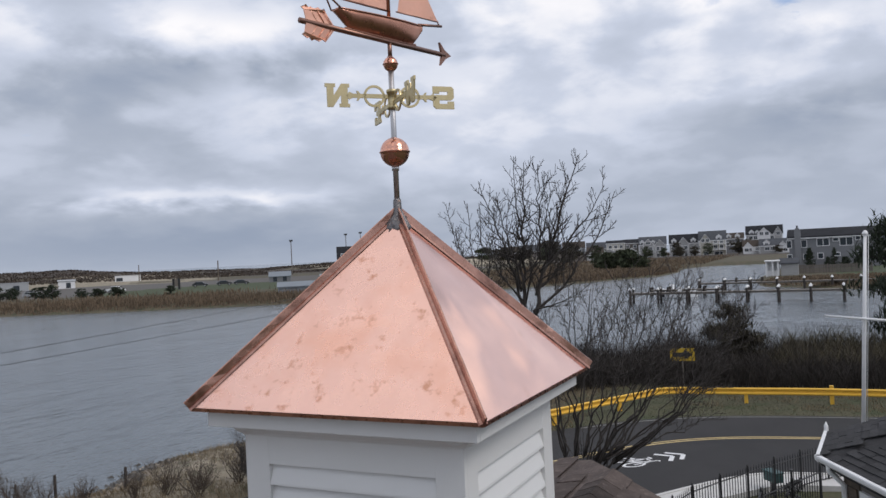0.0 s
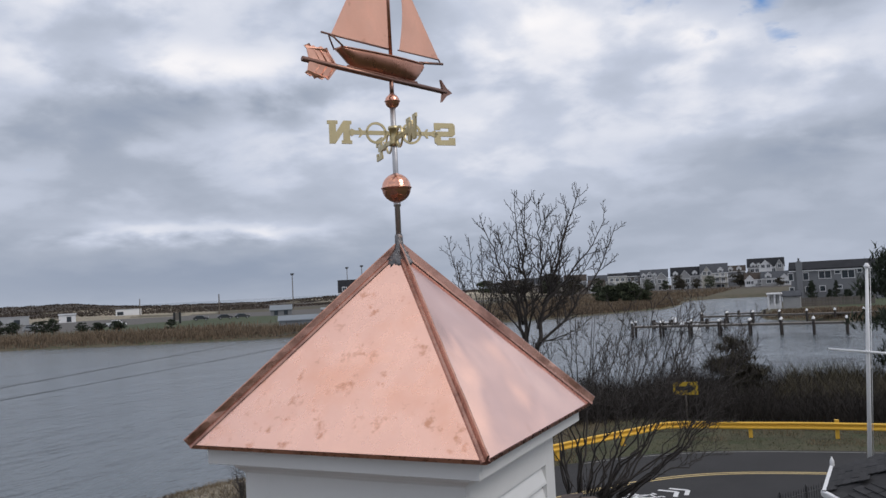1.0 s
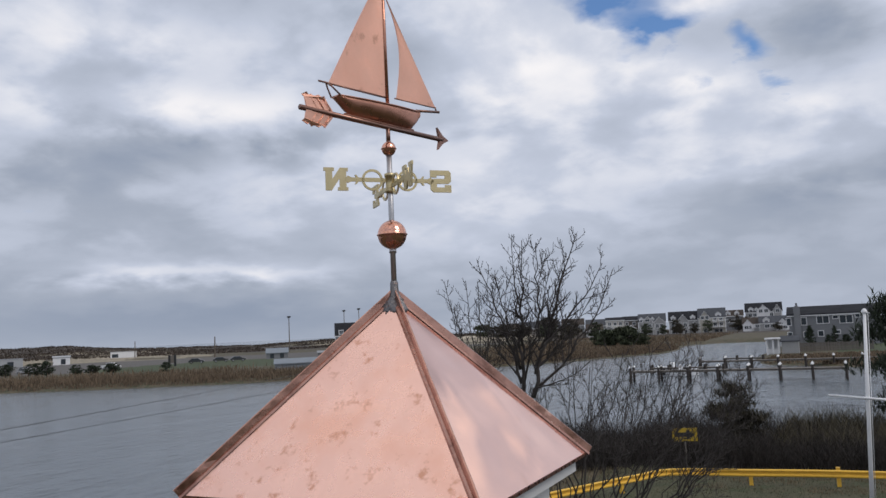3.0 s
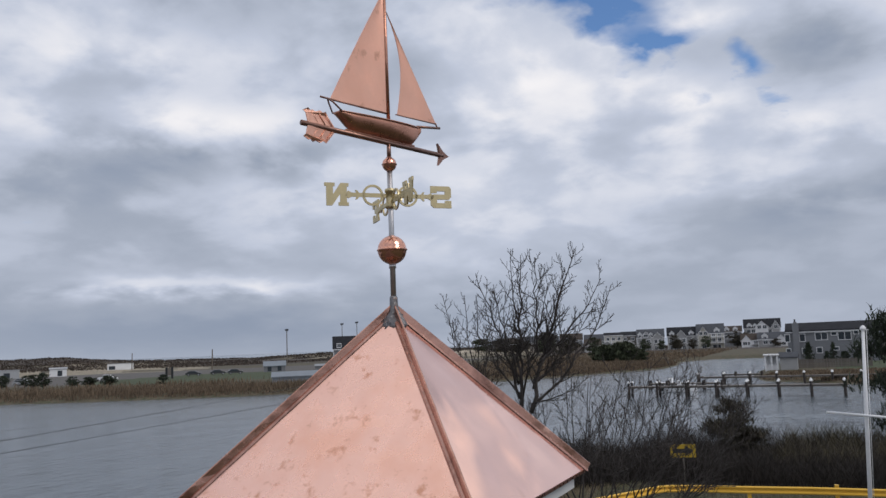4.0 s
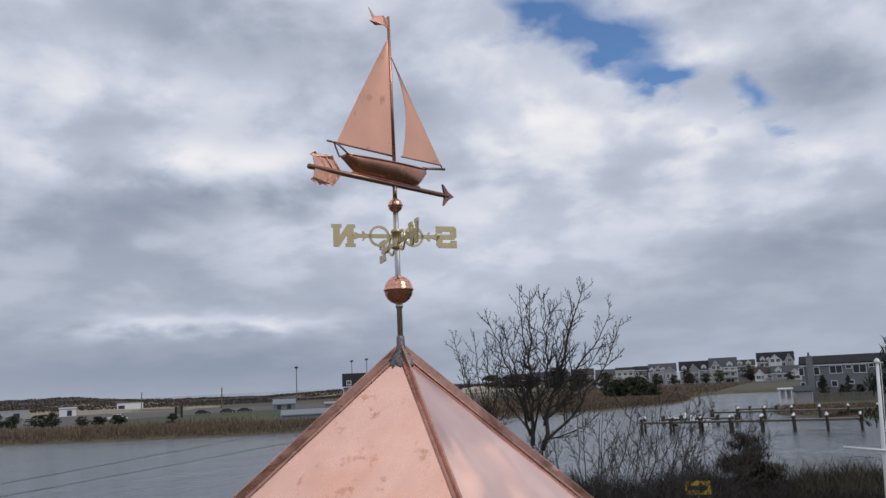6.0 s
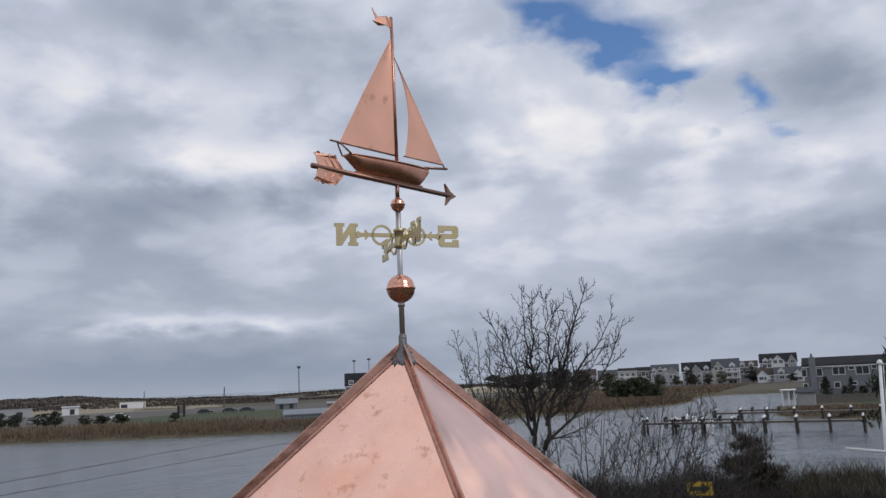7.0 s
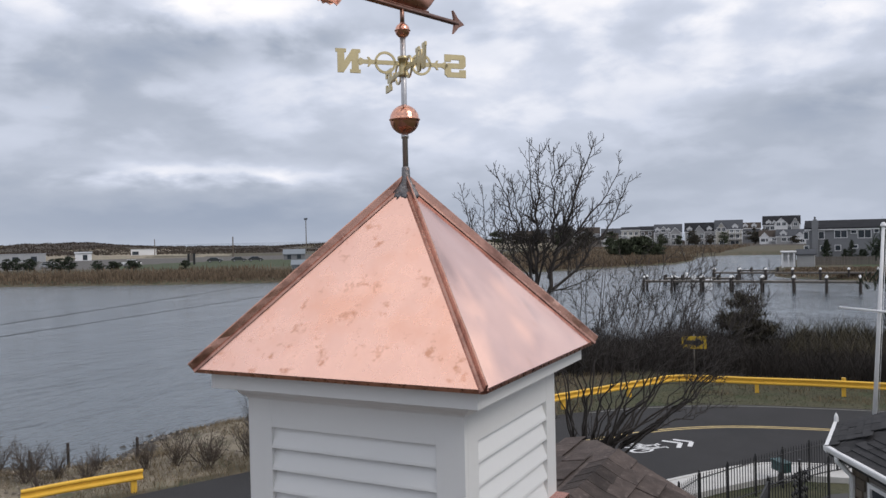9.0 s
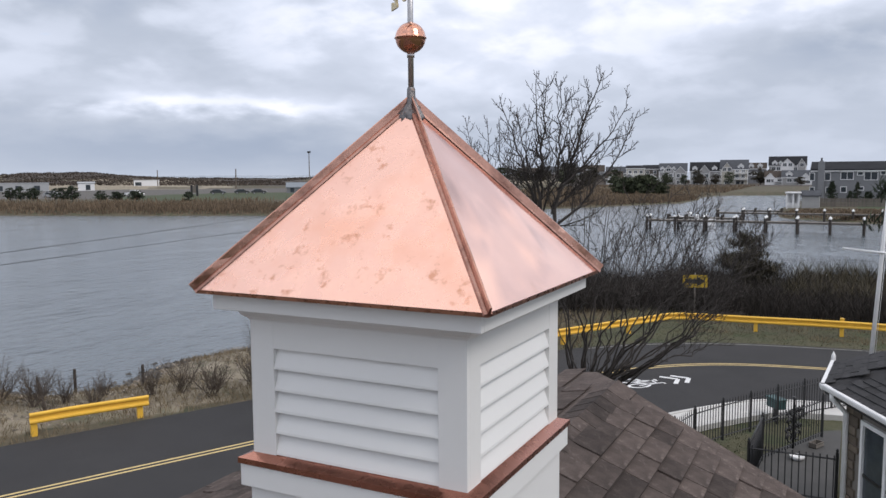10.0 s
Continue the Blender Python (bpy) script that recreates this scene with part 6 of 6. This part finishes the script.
beach_house("white and grey cottage with a low gable", -30.2, 404, 0.3, 4, 9, 8, 4.6, 7.6, "siding_white", roof="roof_brown", front=[(-4.2, 0.0, 0.8, 4.4, 6.6, "siding_white")], deck=[(0.2, 4.6, 2.6)], rows=[(-2.8, 2.4, 1.8, 1.4, 0.8), (-1.0, 2.4, 1.0, 1.4, 0.8), (2.4, 2.8, 2.0, 1.3, 0)])
beach_house("cream cottage with a wide white gabled porch", -19.8, 402, 0.3, 2, 15, 8, 4.8, 7.8, "siding_taupe", roof="roof_slate", dormers=((-4.2, 3.0),), front=[(0.2, 6.2, 1.2, 3.8, 6.4, "siding_white")], rows=[(2.0, 2.0, 1.6, 1.3, 1.2), (4.4, 2.0, 1.6, 1.3, 1.2), (-4, 2.6, 2.0, 1.4, 0), (-1.5, 2.6, 1.4, 1.4, 0)])
for k, (x, y, w, e, wall) in enumerate(((-112, 428, 12, 6.5, "siding_grey"), (-126, 430, 13, 7.5, "siding_taupe"), (-140, 432, 12, 6.5, "siding_pale"), (-108, 408, 9, 4.0, "siding_white"), (-154, 436, 13, 7.0, "siding_taupe"), (-167, 438, 12, 6.5, "siding_grey"))):
    beach_house("grey and white beach house half hidden by bare branches", x, y, 0.8, 16, w, 9, e, e + 3.4, wall, roof=("roof_slate", "roof_brown")[k % 2], front=[(-w * 0.4, 0.2, 0.9, e - 0.4, e + 2.0)], rows=[(-w * 0.2, e - 2.6, 1.8, 1.6, 0.9), (w * 0.25, e - 2.6, 1.8, 1.6, 0), (w * 0.25, 0.8, 1.8, 1.6, 0), (-w * 0.2, 0.8, 1.8, 1.6, 0.9)])


def build_grey_house():
    h = thing("grey_house", "long grey three-storey house with white windows and a tall chimney", "house", pose(0, 190, 0.2))
    x0, x1 = -6.0, 12.0
    gable(h, (x0, 0, -0.8), (x1, 11), 6.75, 8.35, "x", "siding_grey", "roof_far", 0.4)
    ch = part("chimney", boxes(((-4.85, -0.7, -0.5), (-3.55, 0.0, 8.6)), ((-4.55, -0.5, 8.6), (-3.85, -0.1, 8.85)), bevel=0.03), "siding_grey", h, "grey clad chimney")
    tube("flue", [(-4.2, -0.3, 8.85), (-4.2, -0.3, 9.4)], [0.16, 0.2], "iron", ch, 8)
    for px, wz, ww, wh, bars in ((-6.75, 4.9, 0.85, 1.5, 0), (-3.7, 4.9, 1.0, 1.5, 0), (0.1, 5.1, 2.3, 1.5, 1), (2.6, 6.0, 0.95, 0.6, 0), (4.65, 5.0, 2.4, 1.6, 1), (6.9, 6.1, 0.8, 0.7, 0),
                                 (-6.7, 2.3, 0.8, 1.0, 0), (-3.4, 2.3, 1.0, 1.0, 0), (-0.5, 2.3, 1.0, 1.1, 0), (2.8, 2.8, 0.95, 0.6, 0), (6.5, 2.8, 1.0, 0.6, 0)):
        window(h, px + 0.75, -0.06, wz - 0.35, ww, wh, 0.13, bars)
    part("eave_trim", boxes(((x0 - 0.3, -0.42, 6.42), (x1 + 0.3, -0.34, 6.62))), "white_paint", h)
    # shed and pergola at the shore
    s = thing("garden_pavilion", "white garden pavilion with a small dark-roofed shed", "pavilion", pose(-6.6, 158.5, -0.1))
    s.scale = (0.88, 0.88, 0.86)
    gable(s, (0.2, 0, -0.3), (3.6, 3.0), 2.7, 3.6, "x", "siding_taupe", "roof_slate", 0.25)
    for x in (-2.6, -1.4, -0.3):
        for y in (-0.4, 2.4):
            part("post", boxes(((x - 0.14, y - 0.14, -0.3), (x + 0.14, y + 0.14, 3.2))), "white_paint", s)
    part("pavilion_top", boxes(((-3.0, -0.8, 3.2), (0.1, 2.8, 3.5)), bevel=0.04), "white_paint", s)
    part("screen", boxes(((-2.5, 2.42, -0.2), (-0.4, 2.5, 3.1))), "siding_white", s)
    part("screen", boxes(((-2.7, -0.1, -0.2), (-0.2, -0.05, 1.2))), "siding_white", s)
    # garden fence
    f = thing("garden_fence", "grey weathered board fence below the grey house", "fence", pose(-3.5, 164, 0.2))
    for z in (0.25, 1.2):
        part("rail", boxes(((0, 0, z), (12.5, 0.06, z + 0.1))), "wood_grey", f)
    me = None
    for k in range(84):
        if me is None:
            ob = part("board", boxes(((0, -0.03, -0.2), (0.125, 0.0, 1.45))), "wood_grey", f)
            me = ob.data
        else:
            ob = new("board", me)
            ob.parent = f
            ob.location = (k * 0.149, 0, 0)
    for k in range(6):
        part("post", boxes(((k * 2.45, -0.07, -0.3), (k * 2.45 + 0.14, -0.035, 1.65))), "wood_grey", f)


build_grey_house()


def pier(label, x0, x1, y, z, width, step, cap=True, rail=False):
    p = thing("pier", label, "pier", pose(x0, y, WATER_Z), group="timber piers")
    L, dz = x1 - x0, z - WATER_Z
    part("stringer", boxes(((0, 0.05, dz - 0.25), (L, 0.15, dz - 0.06)), ((0, width - 0.15, dz - 0.25), (L, width - 0.05, dz - 0.06))), "wood_grey", p)
    n = int(L / 0.30)
    me = None
    for k in range(min(n, 150)):
        if me is None:
            me = part("deck_board", boxes(((0, 0, dz - 0.055), (L / min(n, 150) - 0.015, width, dz))), "wood_grey", p).data
        else:
            ob = new("deck_board", me)
            ob.parent = p
            ob.location = (k * L / min(n, 150), 0, 0)
    k = 0.0
    while k <= L + 0.01:
        for yy in (-0.14, width + 0.14):
            v, f = tube_data([(k, yy, -1.2), (k, yy, dz + 0.42)], [0.17, 0.155], 8)
            po = data_part("mooring_post", v, f, "bark", p)
            if cap:
                v, f = lathe([(0.19, dz + 0.42), (0.20, dz + 0.47), (0.12, dz + 0.62), (0.02, dz + 0.72)], 10)
                data_part("post_cap", [(a + k, b + yy, c) for a, b, c in v], f, "white_cap", po, "white cone cap")
        k += step
    return p


pier("long timber pier with white-capped piles in the river", -22.6, 3.1, 104.4, 0.55, 1.7, 3.67)
pier("timber dock along the grassy far shore", -17.5, 9.5, 131.5, 0.30, 1.4, 3.9)
pier("short timber dock with mooring piles", -23.0, -12.5, 120.0, 0.05, 1.3, 2.6, False)
pier("small timber landing before the white pavilion", -15.8, -9.2, 150.0, -0.2, 1.3, 2.2, False)


def boat(label, x, y, turn, L):
    b = thing("boat", label, "boat", pose(x, y, WATER_Z, 0, 0, turn), group="moored boats")
    secs = []
    for k in range(9):
        s = k / 8
        w = 0.19 * L * (1 - max(0, (s - 0.45) / 0.55) ** 2.2)
        secs += [(s * L, -w - 0.01, 0.75 + 0.25 * s * s), (s * L, -w * 0.7, -0.1), (s * L, w * 0.7, -0.1), (s * L, w + 0.01, 0.75 + 0.25 * s * s)]
    f = [(i * 4 + j, i * 4 + j + 1, i * 4 + j + 5, i * 4 + j + 4) for i in range(8) for j in range(3)]
    f += [(i * 4 + 3, i * 4, i * 4 + 4, i * 4 + 7) for i in range(8)] + [(0, 3, 2, 1)]
    data_part("hull", secs, f, "white_paint", b)
    part("console", boxes(((L * 0.38, -0.4, 0.78), (L * 0.52, 0.4, 1.55)), bevel=0.05), "white_paint", b)
    part("windscreen", boxes(((L * 0.52, -0.4, 1.3), (L * 0.53, 0.4, 1.7))), "glass", b)
    part("outboard", boxes(((-0.45, -0.2, 0.1), (0.0, 0.2, 1.1)), bevel=0.06), "black", b)


boat("white open motor boat moored at the dock", -20.2, 116.2, 8, 4.6)
boat("white open motor boat moored beside the pier", -18.5, 123.0, 175, 4.2)


# ---- evergreens and marsh ----
def evergreen(label, x, y, h, rad, seed, n=2600, name="evergreen_tree", mat="needle", cone=True, bw=0.05):
    r = np.random.RandomState(seed)
    z = gz(x, y)
    t = thing(name, label, "tree", pose(x, y, z - 0.05))
    v, f = tube_data([(0, 0, 0), (0.03 * h * 0.2, 0, h * 0.5), (0, 0, h * 0.96)], [0.035 * h, 0.022 * h, 0.006 * h], 7)
    data_part("trunk", v, f, "bark", t)
    k = 46
    zz = h * (0.12 + 0.86 * np.sort(r.uniform(0, 1, k)))
    lim, q = [], []
    for i in range(k):
        s = zz[i] / h
        L = rad * ((1 - s) ** 0.75 if cone else math.sqrt(max(0.05, 1 - (2 * s - 1.0) ** 2))) * r.uniform(0.65, 1.15) + 0.1
        a = r.uniform(0, 6.28)
        tip = (math.cos(a) * L, math.sin(a) * L, zz[i] + 0.12 * L)
        lim.append(tube_data([(0, 0, zz[i] - 0.1 * L), (tip[0] * 0.5, tip[1] * 0.5, zz[i]), tip], [0.012 * h * 0.6, 0.006 * h, 0.002 * h], 3, False))
        m_ = n // k
        s2 = r.uniform(0.25, 1.05, m_)
        q.append(np.stack([tip[0] * s2 + r.normal(0, 0.10 * rad, m_), tip[1] * s2 + r.normal(0, 0.10 * rad, m_), zz[i] + 0.1 * L * (s2 - 0.4) + r.normal(0, 0.05 * h * 0.6, m_)], -1))
    q = np.concatenate(q)
    v, f = joined(lim)
    data_part("limbs", v, f, "bark", t)
    v, f = blades(q, r.uniform(0.10, 0.22, len(q)) * rad, bw * rad, 0.9, r)
    data_part("crown", v, f, mat, t)
    return t


evergreen("dark pine at the river bank beside the reeds", 5.1, 49.8, 8.0, 2.5, 1, 5200, cone=False, bw=0.035)
M["juniper"] = material("brownish_green_juniper", (0.052, 0.044, 0.028), 0.85, scale=1.5, var=0.3, per_island=0.5)
evergreen("brownish green juniper in the brush", -3.5, 42.6, 3.7, 1.4, 2, 9000, mat="juniper", cone=False, bw=0.03)
for k, (x, h, r_) in enumerate(((-1.9, 4.6, 1.3), (2.9, 4.2, 1.0), (1.6, 2.4, 0.9), (5.0, 2.2, 1.4), (7.4, 2.6, 1.2))):
    evergreen("dark evergreen shrub before the grey house", x, 186.5, h, r_, 10 + k, 1400, bw=0.16)
M["pine_far"] = material("olive_green_pine_needles", (0.055, 0.068, 0.034), 0.85, scale=1.0, var=0.3, per_island=0.5)
for k, (x, y, h, r_) in enumerate(((-55, 226, 5.0, 3.4), (-50, 224, 5.6, 3.6), (-60, 236, 4.2, 3.0), (-46.5, 226, 3.6, 2.6))):
    evergreen("dark green pine on the marsh across the river", x, y, h, r_, 20 + k, 2200, mat="pine_far", cone=False, bw=0.12)
for k, (x, y, h, r_) in enumerate(((-182.8, 123.1, 2.2, 1.5), (-179.5, 123.6, 2.4, 1.2), (-175.8, 124.2, 2.2, 1.6), (-173, 128.1, 2.1, 1.0), (-166.8, 125.7, 2.3, 1.4), (-163.5, 125.7, 2.5, 1.6), (-156.5, 128, 1.7, 1.3), (-153, 129.5, 1.5, 1.5),
                                   (-148, 131, 1.7, 1.6), (-128.4, 127.8, 1.8, 1.0))):
    evergreen("small dark bush on the far bank among reeds", x, y, h * 1.35, r_ * 1.05, 30 + k, 900, name="dark_bush", cone=False, bw=0.16)


for k, (x, y, h, r_) in enumerate(((-80, 402, 5.5, 3.0), (-66.5, 410, 7.0, 3.0), (-64.5, 404, 4.5, 3.2), (-51.5, 412, 6.0, 2.6), (-37, 410, 8.0, 4.2), (-33, 415, 7.0, 3.6), (-104, 392, 7.5, 4.0), (-116, 396, 8.0, 5.0), (-130, 400, 7.5, 5.0), (-92, 396, 4.0, 3.0), (-18.5, 396, 3.5, 2.4),
                                   (-100, 330, 5.5, 4.2), (-112, 342, 6.5, 4.8), (-126, 346, 6.0, 5.0), (-138, 352, 6.5, 5.0), (-152, 362, 6.0, 5.0), (-120, 366, 7.5, 5.0), (-57.5, 408, 5.0, 2.6), (-73, 409, 4.5, 2.4))):
    evergreen("brown-green tree between the beach houses", x, y, h, r_, 60 + k, 1100, mat="juniper" if k % 3 else "pine_far", cone=False, bw=0.10, name="shore_tree")


def far_cover():
    # reeds along the far bank
    n = 42000
    ax = np.array(RIVER[-11:-1])
    seg = R_.randint(0, len(ax) - 1, n)
    t = R_.uniform(0, 1, n)
    x = ax[seg, 0] + (ax[seg + 1, 0] - ax[seg, 0]) * t + R_.normal(0, 3, n)
    y = ax[seg, 1] + (ax[seg + 1, 1] - ax[seg, 1]) * t + np.abs(R_.normal(0, 12, n))
    keep = (river_depth(x, y) > 0.8)
    x, y = x[keep], y[keep]
    z = ground_height(x, y)
    d = river_depth(x, y)
    h = R_.uniform(0.6, 1.45, len(x)) * np.clip(0.35 + d / 10, 0.35, 1.0) * (1 + 0.3 * waves(x, y, 0.2, 41))
    v, f = blades(np.stack([x, y, z - 0.05], -1), h, R_.uniform(0.10, 0.24, len(x)), 0.25, R_)
    stuff("marsh_reeds", "tan reeds along the far river bank", "reeds", v, f, "reed")
    # reeds on the marsh before the houses and on the grey house's shore
    n = 22000
    x = np.concatenate([R_.uniform(-110, -34, n), R_.uniform(-15, 14, n // 3)])
    y = np.concatenate([R_.uniform(165, 375, n), R_.uniform(128, 150, n // 3)])
    d = river_depth(x, y)
    keep = (d > 0.6) & ((d < 60) | (R_.uniform(0, 1, len(x)) < 0.4))
    x, y = x[keep], y[keep]
    z = ground_height(x, y)
    h = R_.uniform(0.3, 1.0, len(x)) * (1 + 0.4 * waves(x, y, 0.1, 43)) * np.where(x > -20, 0.6, 1.0)
    v, f = blades(np.stack([x, y, z - 0.05], -1), h, R_.uniform(0.15, 0.4, len(x)), 0.25, R_)
    stuff("marsh_grass", "brown marsh grass before the beach houses", "grass", v, f, "reed")
    # scrub on the dunes and round the houses
    n = 70000
    a, r = np.radians(R_.uniform(-66, 8, n)), R_.uniform(375, 540, n)
    x, y = r * np.sin(a), r * np.cos(a)
    left = x < -170
    keep = (river_depth(x, y) > 3) & np.where(left, waves(x, y, 0.05, 44) > -0.45, (r > 432) & (waves(x, y, 0.08, 45) > 0.25))
    x, y = x[keep], y[keep]
    z = ground_height(x, y)
    h = R_.uniform(0.35, 0.95, len(x)) * np.where(x < -170, 1.0, 1.3)
    v, f = blades(np.stack([x, y, z - 0.1], -1), h, R_.uniform(0.35, 0.95, len(x)), 0.7, R_)
    stuff("dune_scrub", "dark brown scrub on the dunes", "scrub", v, f, "scrub")


far_cover()


# ---- across the river: sheds, vehicles, poles ----
def car(label, x, y, turn, paint, pickup=False):
    c = thing("parked_car" if not pickup else "pickup_truck", label, "car", pose(x, y, gz(x, y), 0, 0, turn), group="parked vehicles")
    if pickup:
        prof = [(-2.7, 0.45), (2.7, 0.45), (2.7, 0.95), (1.4, 1.08), (0.75, 1.75), (-0.75, 1.78), (-0.9, 1.1), (-2.7, 1.1)]
        win = [(1.2, 1.12), (0.7, 1.62), (-0.65, 1.65), (-0.72, 1.12)]
    else:
        prof = [(-2.2, 0.4), (2.2, 0.4), (2.25, 0.75), (1.2, 0.95), (0.5, 1.45), (-1.2, 1.47), (-1.9, 0.98), (-2.25, 0.85)]
        win = [(1.0, 0.98), (0.45, 1.36), (-1.1, 1.38), (-1.6, 0.98)]
    v, f = prism(prof, 1.75)
    data_part("body", v, f, paint, c)
    v, f = prism(win, 1.78)
    data_part("side_window", v, f, "glass", c)
    for wx in (-1.4, 1.4):
        for wy in (-0.8, 0.8):
            v, f = tube_data([(wx, wy - 0.11, 0.34), (wx, wy + 0.11, 0.34)], 0.34, 14)
            w = data_part("wheel", v, f, "rubber", c)
            v, f = tube_data([(wx, wy - 0.12, 0.34), (wx, wy + 0.12, 0.34)], 0.19, 10)
            data_part("rim", v, f, "metal_pale", w)
    for wy in (-0.6, 0.6):
        part("headlight", boxes(((prof[2][0] - 0.05, wy - 0.16, 0.68), (prof[2][0] + 0.02, wy + 0.16, 0.82))), "white_cap", c)


car("white pickup truck parked across the river", -172.5, 152.2, 6, "white_paint", True)
car("dark parked car beside the lawn", -165.0, 176.4, 40, "paint_dark")
car("dark parked car beside the lawn", -161.0, 182.2, 44, "paint_dark")
car("dark parked car beside the lawn", -156.5, 184.5, 44, "paint_dark")
car("silver parked car before the grey sheds", -190, 140, 20, "metal_pale")
car("silver parked car behind the reeds", -206, 152, 20, "metal_pale")


def hut(label, x, y, turn, w, d, h, wall, roof_h=0.0, name="shed", doors=(), roof="metal_pale"):
    s = thing(name, label, name.replace("_", " "), pose(x, y, gz(x, y), 0, 0, turn), group="sheds across the river")
    if roof_h:
        gable(s, (-w / 2, 0, -0.5), (w / 2, d), h, h + roof_h, "x", wall, roof, 0.25)
    else:
        part("body", boxes(((-w / 2, 0, -0.5), (w / 2, d, h)), bevel=0.05), wall, s)
        part("roof", boxes(((-w / 2 - 0.15, -0.15, h + 0.005), (w / 2 + 0.15, d + 0.15, h + 0.18))), "metal_pale", s)
    for dx, dw, dh in doors:
        # plates on the wall, the dark inside put into their glass colour
        part("opening", boxes(((dx - dw / 2, -0.05, 0.2), (dx + dw / 2, -0.004, 0.2 + dh))), "glass", s)
    return s


hut("long white office trailer on the sandy lot", -275, 250.2, 48, 10.5, 3.2, 2.6, "siding_white", doors=((-3.4, 2.6, 1.5),), name="trailer")
hut("white kiosk with a dark opening and flat roof", -256, 203.8, 51, 5.8, 3, 2.7, "siding_white", 0.4, doors=((0.6, 1.6, 2.0),))
hut("long pale grey shed row behind the lot", -268, 184.5, 56, 20, 6, 2.9, "metal_pale", doors=((-6, 2, 1.8), (0, 2, 1.8), (6, 2, 1.8)))
hut("low grey barn with a pale roof on the bank", -103.5, 141.5, 36, 10, 6, 1.3, "siding_slate", 0.9, name="barn", roof="siding_slate")
hut("pale grey clubhouse with a gabled roof behind the lawn", -152.5, 198, 36, 6.5, 5, 1.7, "siding_grey", 1.3, name="clubhouse", roof="siding_slate", doors=((-1.5, 1.2, 1.5), (1.5, 1.2, 1.5)))
hut("low pale pavilion behind the lawn", -132, 206, 34, 18, 5, 1.2, "siding_grey", 0.5, name="pavilion", roof="metal_dull")
beach_house("tall dark-roofed house beyond the lawn", -176, 276, 1.0, 33, 11, 9, 7.5, 12.5, "siding_grey", rows=[(-3, 8.2, 1.6, 1.4, 0), (2, 5.0, 1.8, 1.6, 0), (-2, 5.0, 1.8, 1.6, 0)])


def pole(label, x, y, h, r, lean, heads=0, arm=0, mat="pole_wood"):
    p = thing("light_pole" if heads else "utility_pole", label, "pole", pose(x, y, gz(x, y) - 0.1, 0, lean, -35))
    v, f = tube_data([(0, 0, 0), (0, 0, h)], [r, r * 0.75], 8)
    data_part("shaft", v, f, mat, p)
    if heads:
        part("cross_arm", boxes(((-1.4, -0.1, h - 0.35), (1.4, 0.1, h - 0.15))), "iron", p)
        for k in range(heads):
            xx = -1.2 + 2.4 * k / max(1, heads - 1)
            part("lamp_head", boxes(((xx - 0.36, -0.35, h - 0.1), (xx + 0.36, 0.3, h + 0.55)), bevel=0.08), "iron", p)
    if arm:
        part("cross_arm", boxes(((-arm, -0.08, h - 0.8), (arm, 0.08, h - 0.6))), mat, p)


pole("leaning timber utility pole before the dunes", -217, 242.5, 8.2, 0.28, 4, mat="pole_wood")
pole("timber utility pole before the dunes", -268, 250, 7.2, 0.22, 2)
pole("tall ball field light pole with lamp heads", -208.8, 280.2, 15.0, 0.24, 0, 3, mat="wood_grey")
pole("tall ball field light pole with lamp heads", -226, 351, 17.0, 0.24, 0, 3, mat="wood_grey")
pole("tall ball field light pole with lamp heads", -220, 356, 17.6, 0.24, 0, 3, mat="wood_grey")
board = thing("notice_board", "dark double-posted notice board on the far bank", "sign board", pose(-160.5, 162.3, gz(-160.5, 162.3), 0, 0, 42))
for x in (-0.75, 0.75):
    part("post", boxes(((x - 0.3, -0.1, -0.2), (x + 0.3, 0.1, 3.1))), "iron", board)
part("panel", boxes(((-0.45, -0.05, 0.9), (0.45, 0.05, 2.9))), "wood_grey", board)
cable((-29.2, 3.0, 3.35), (-51.2, 91.2, 4.25), 0.25)
cable((-27.3, 3.4, 3.30), (-51.6, 88.0, 2.15), 0.1)
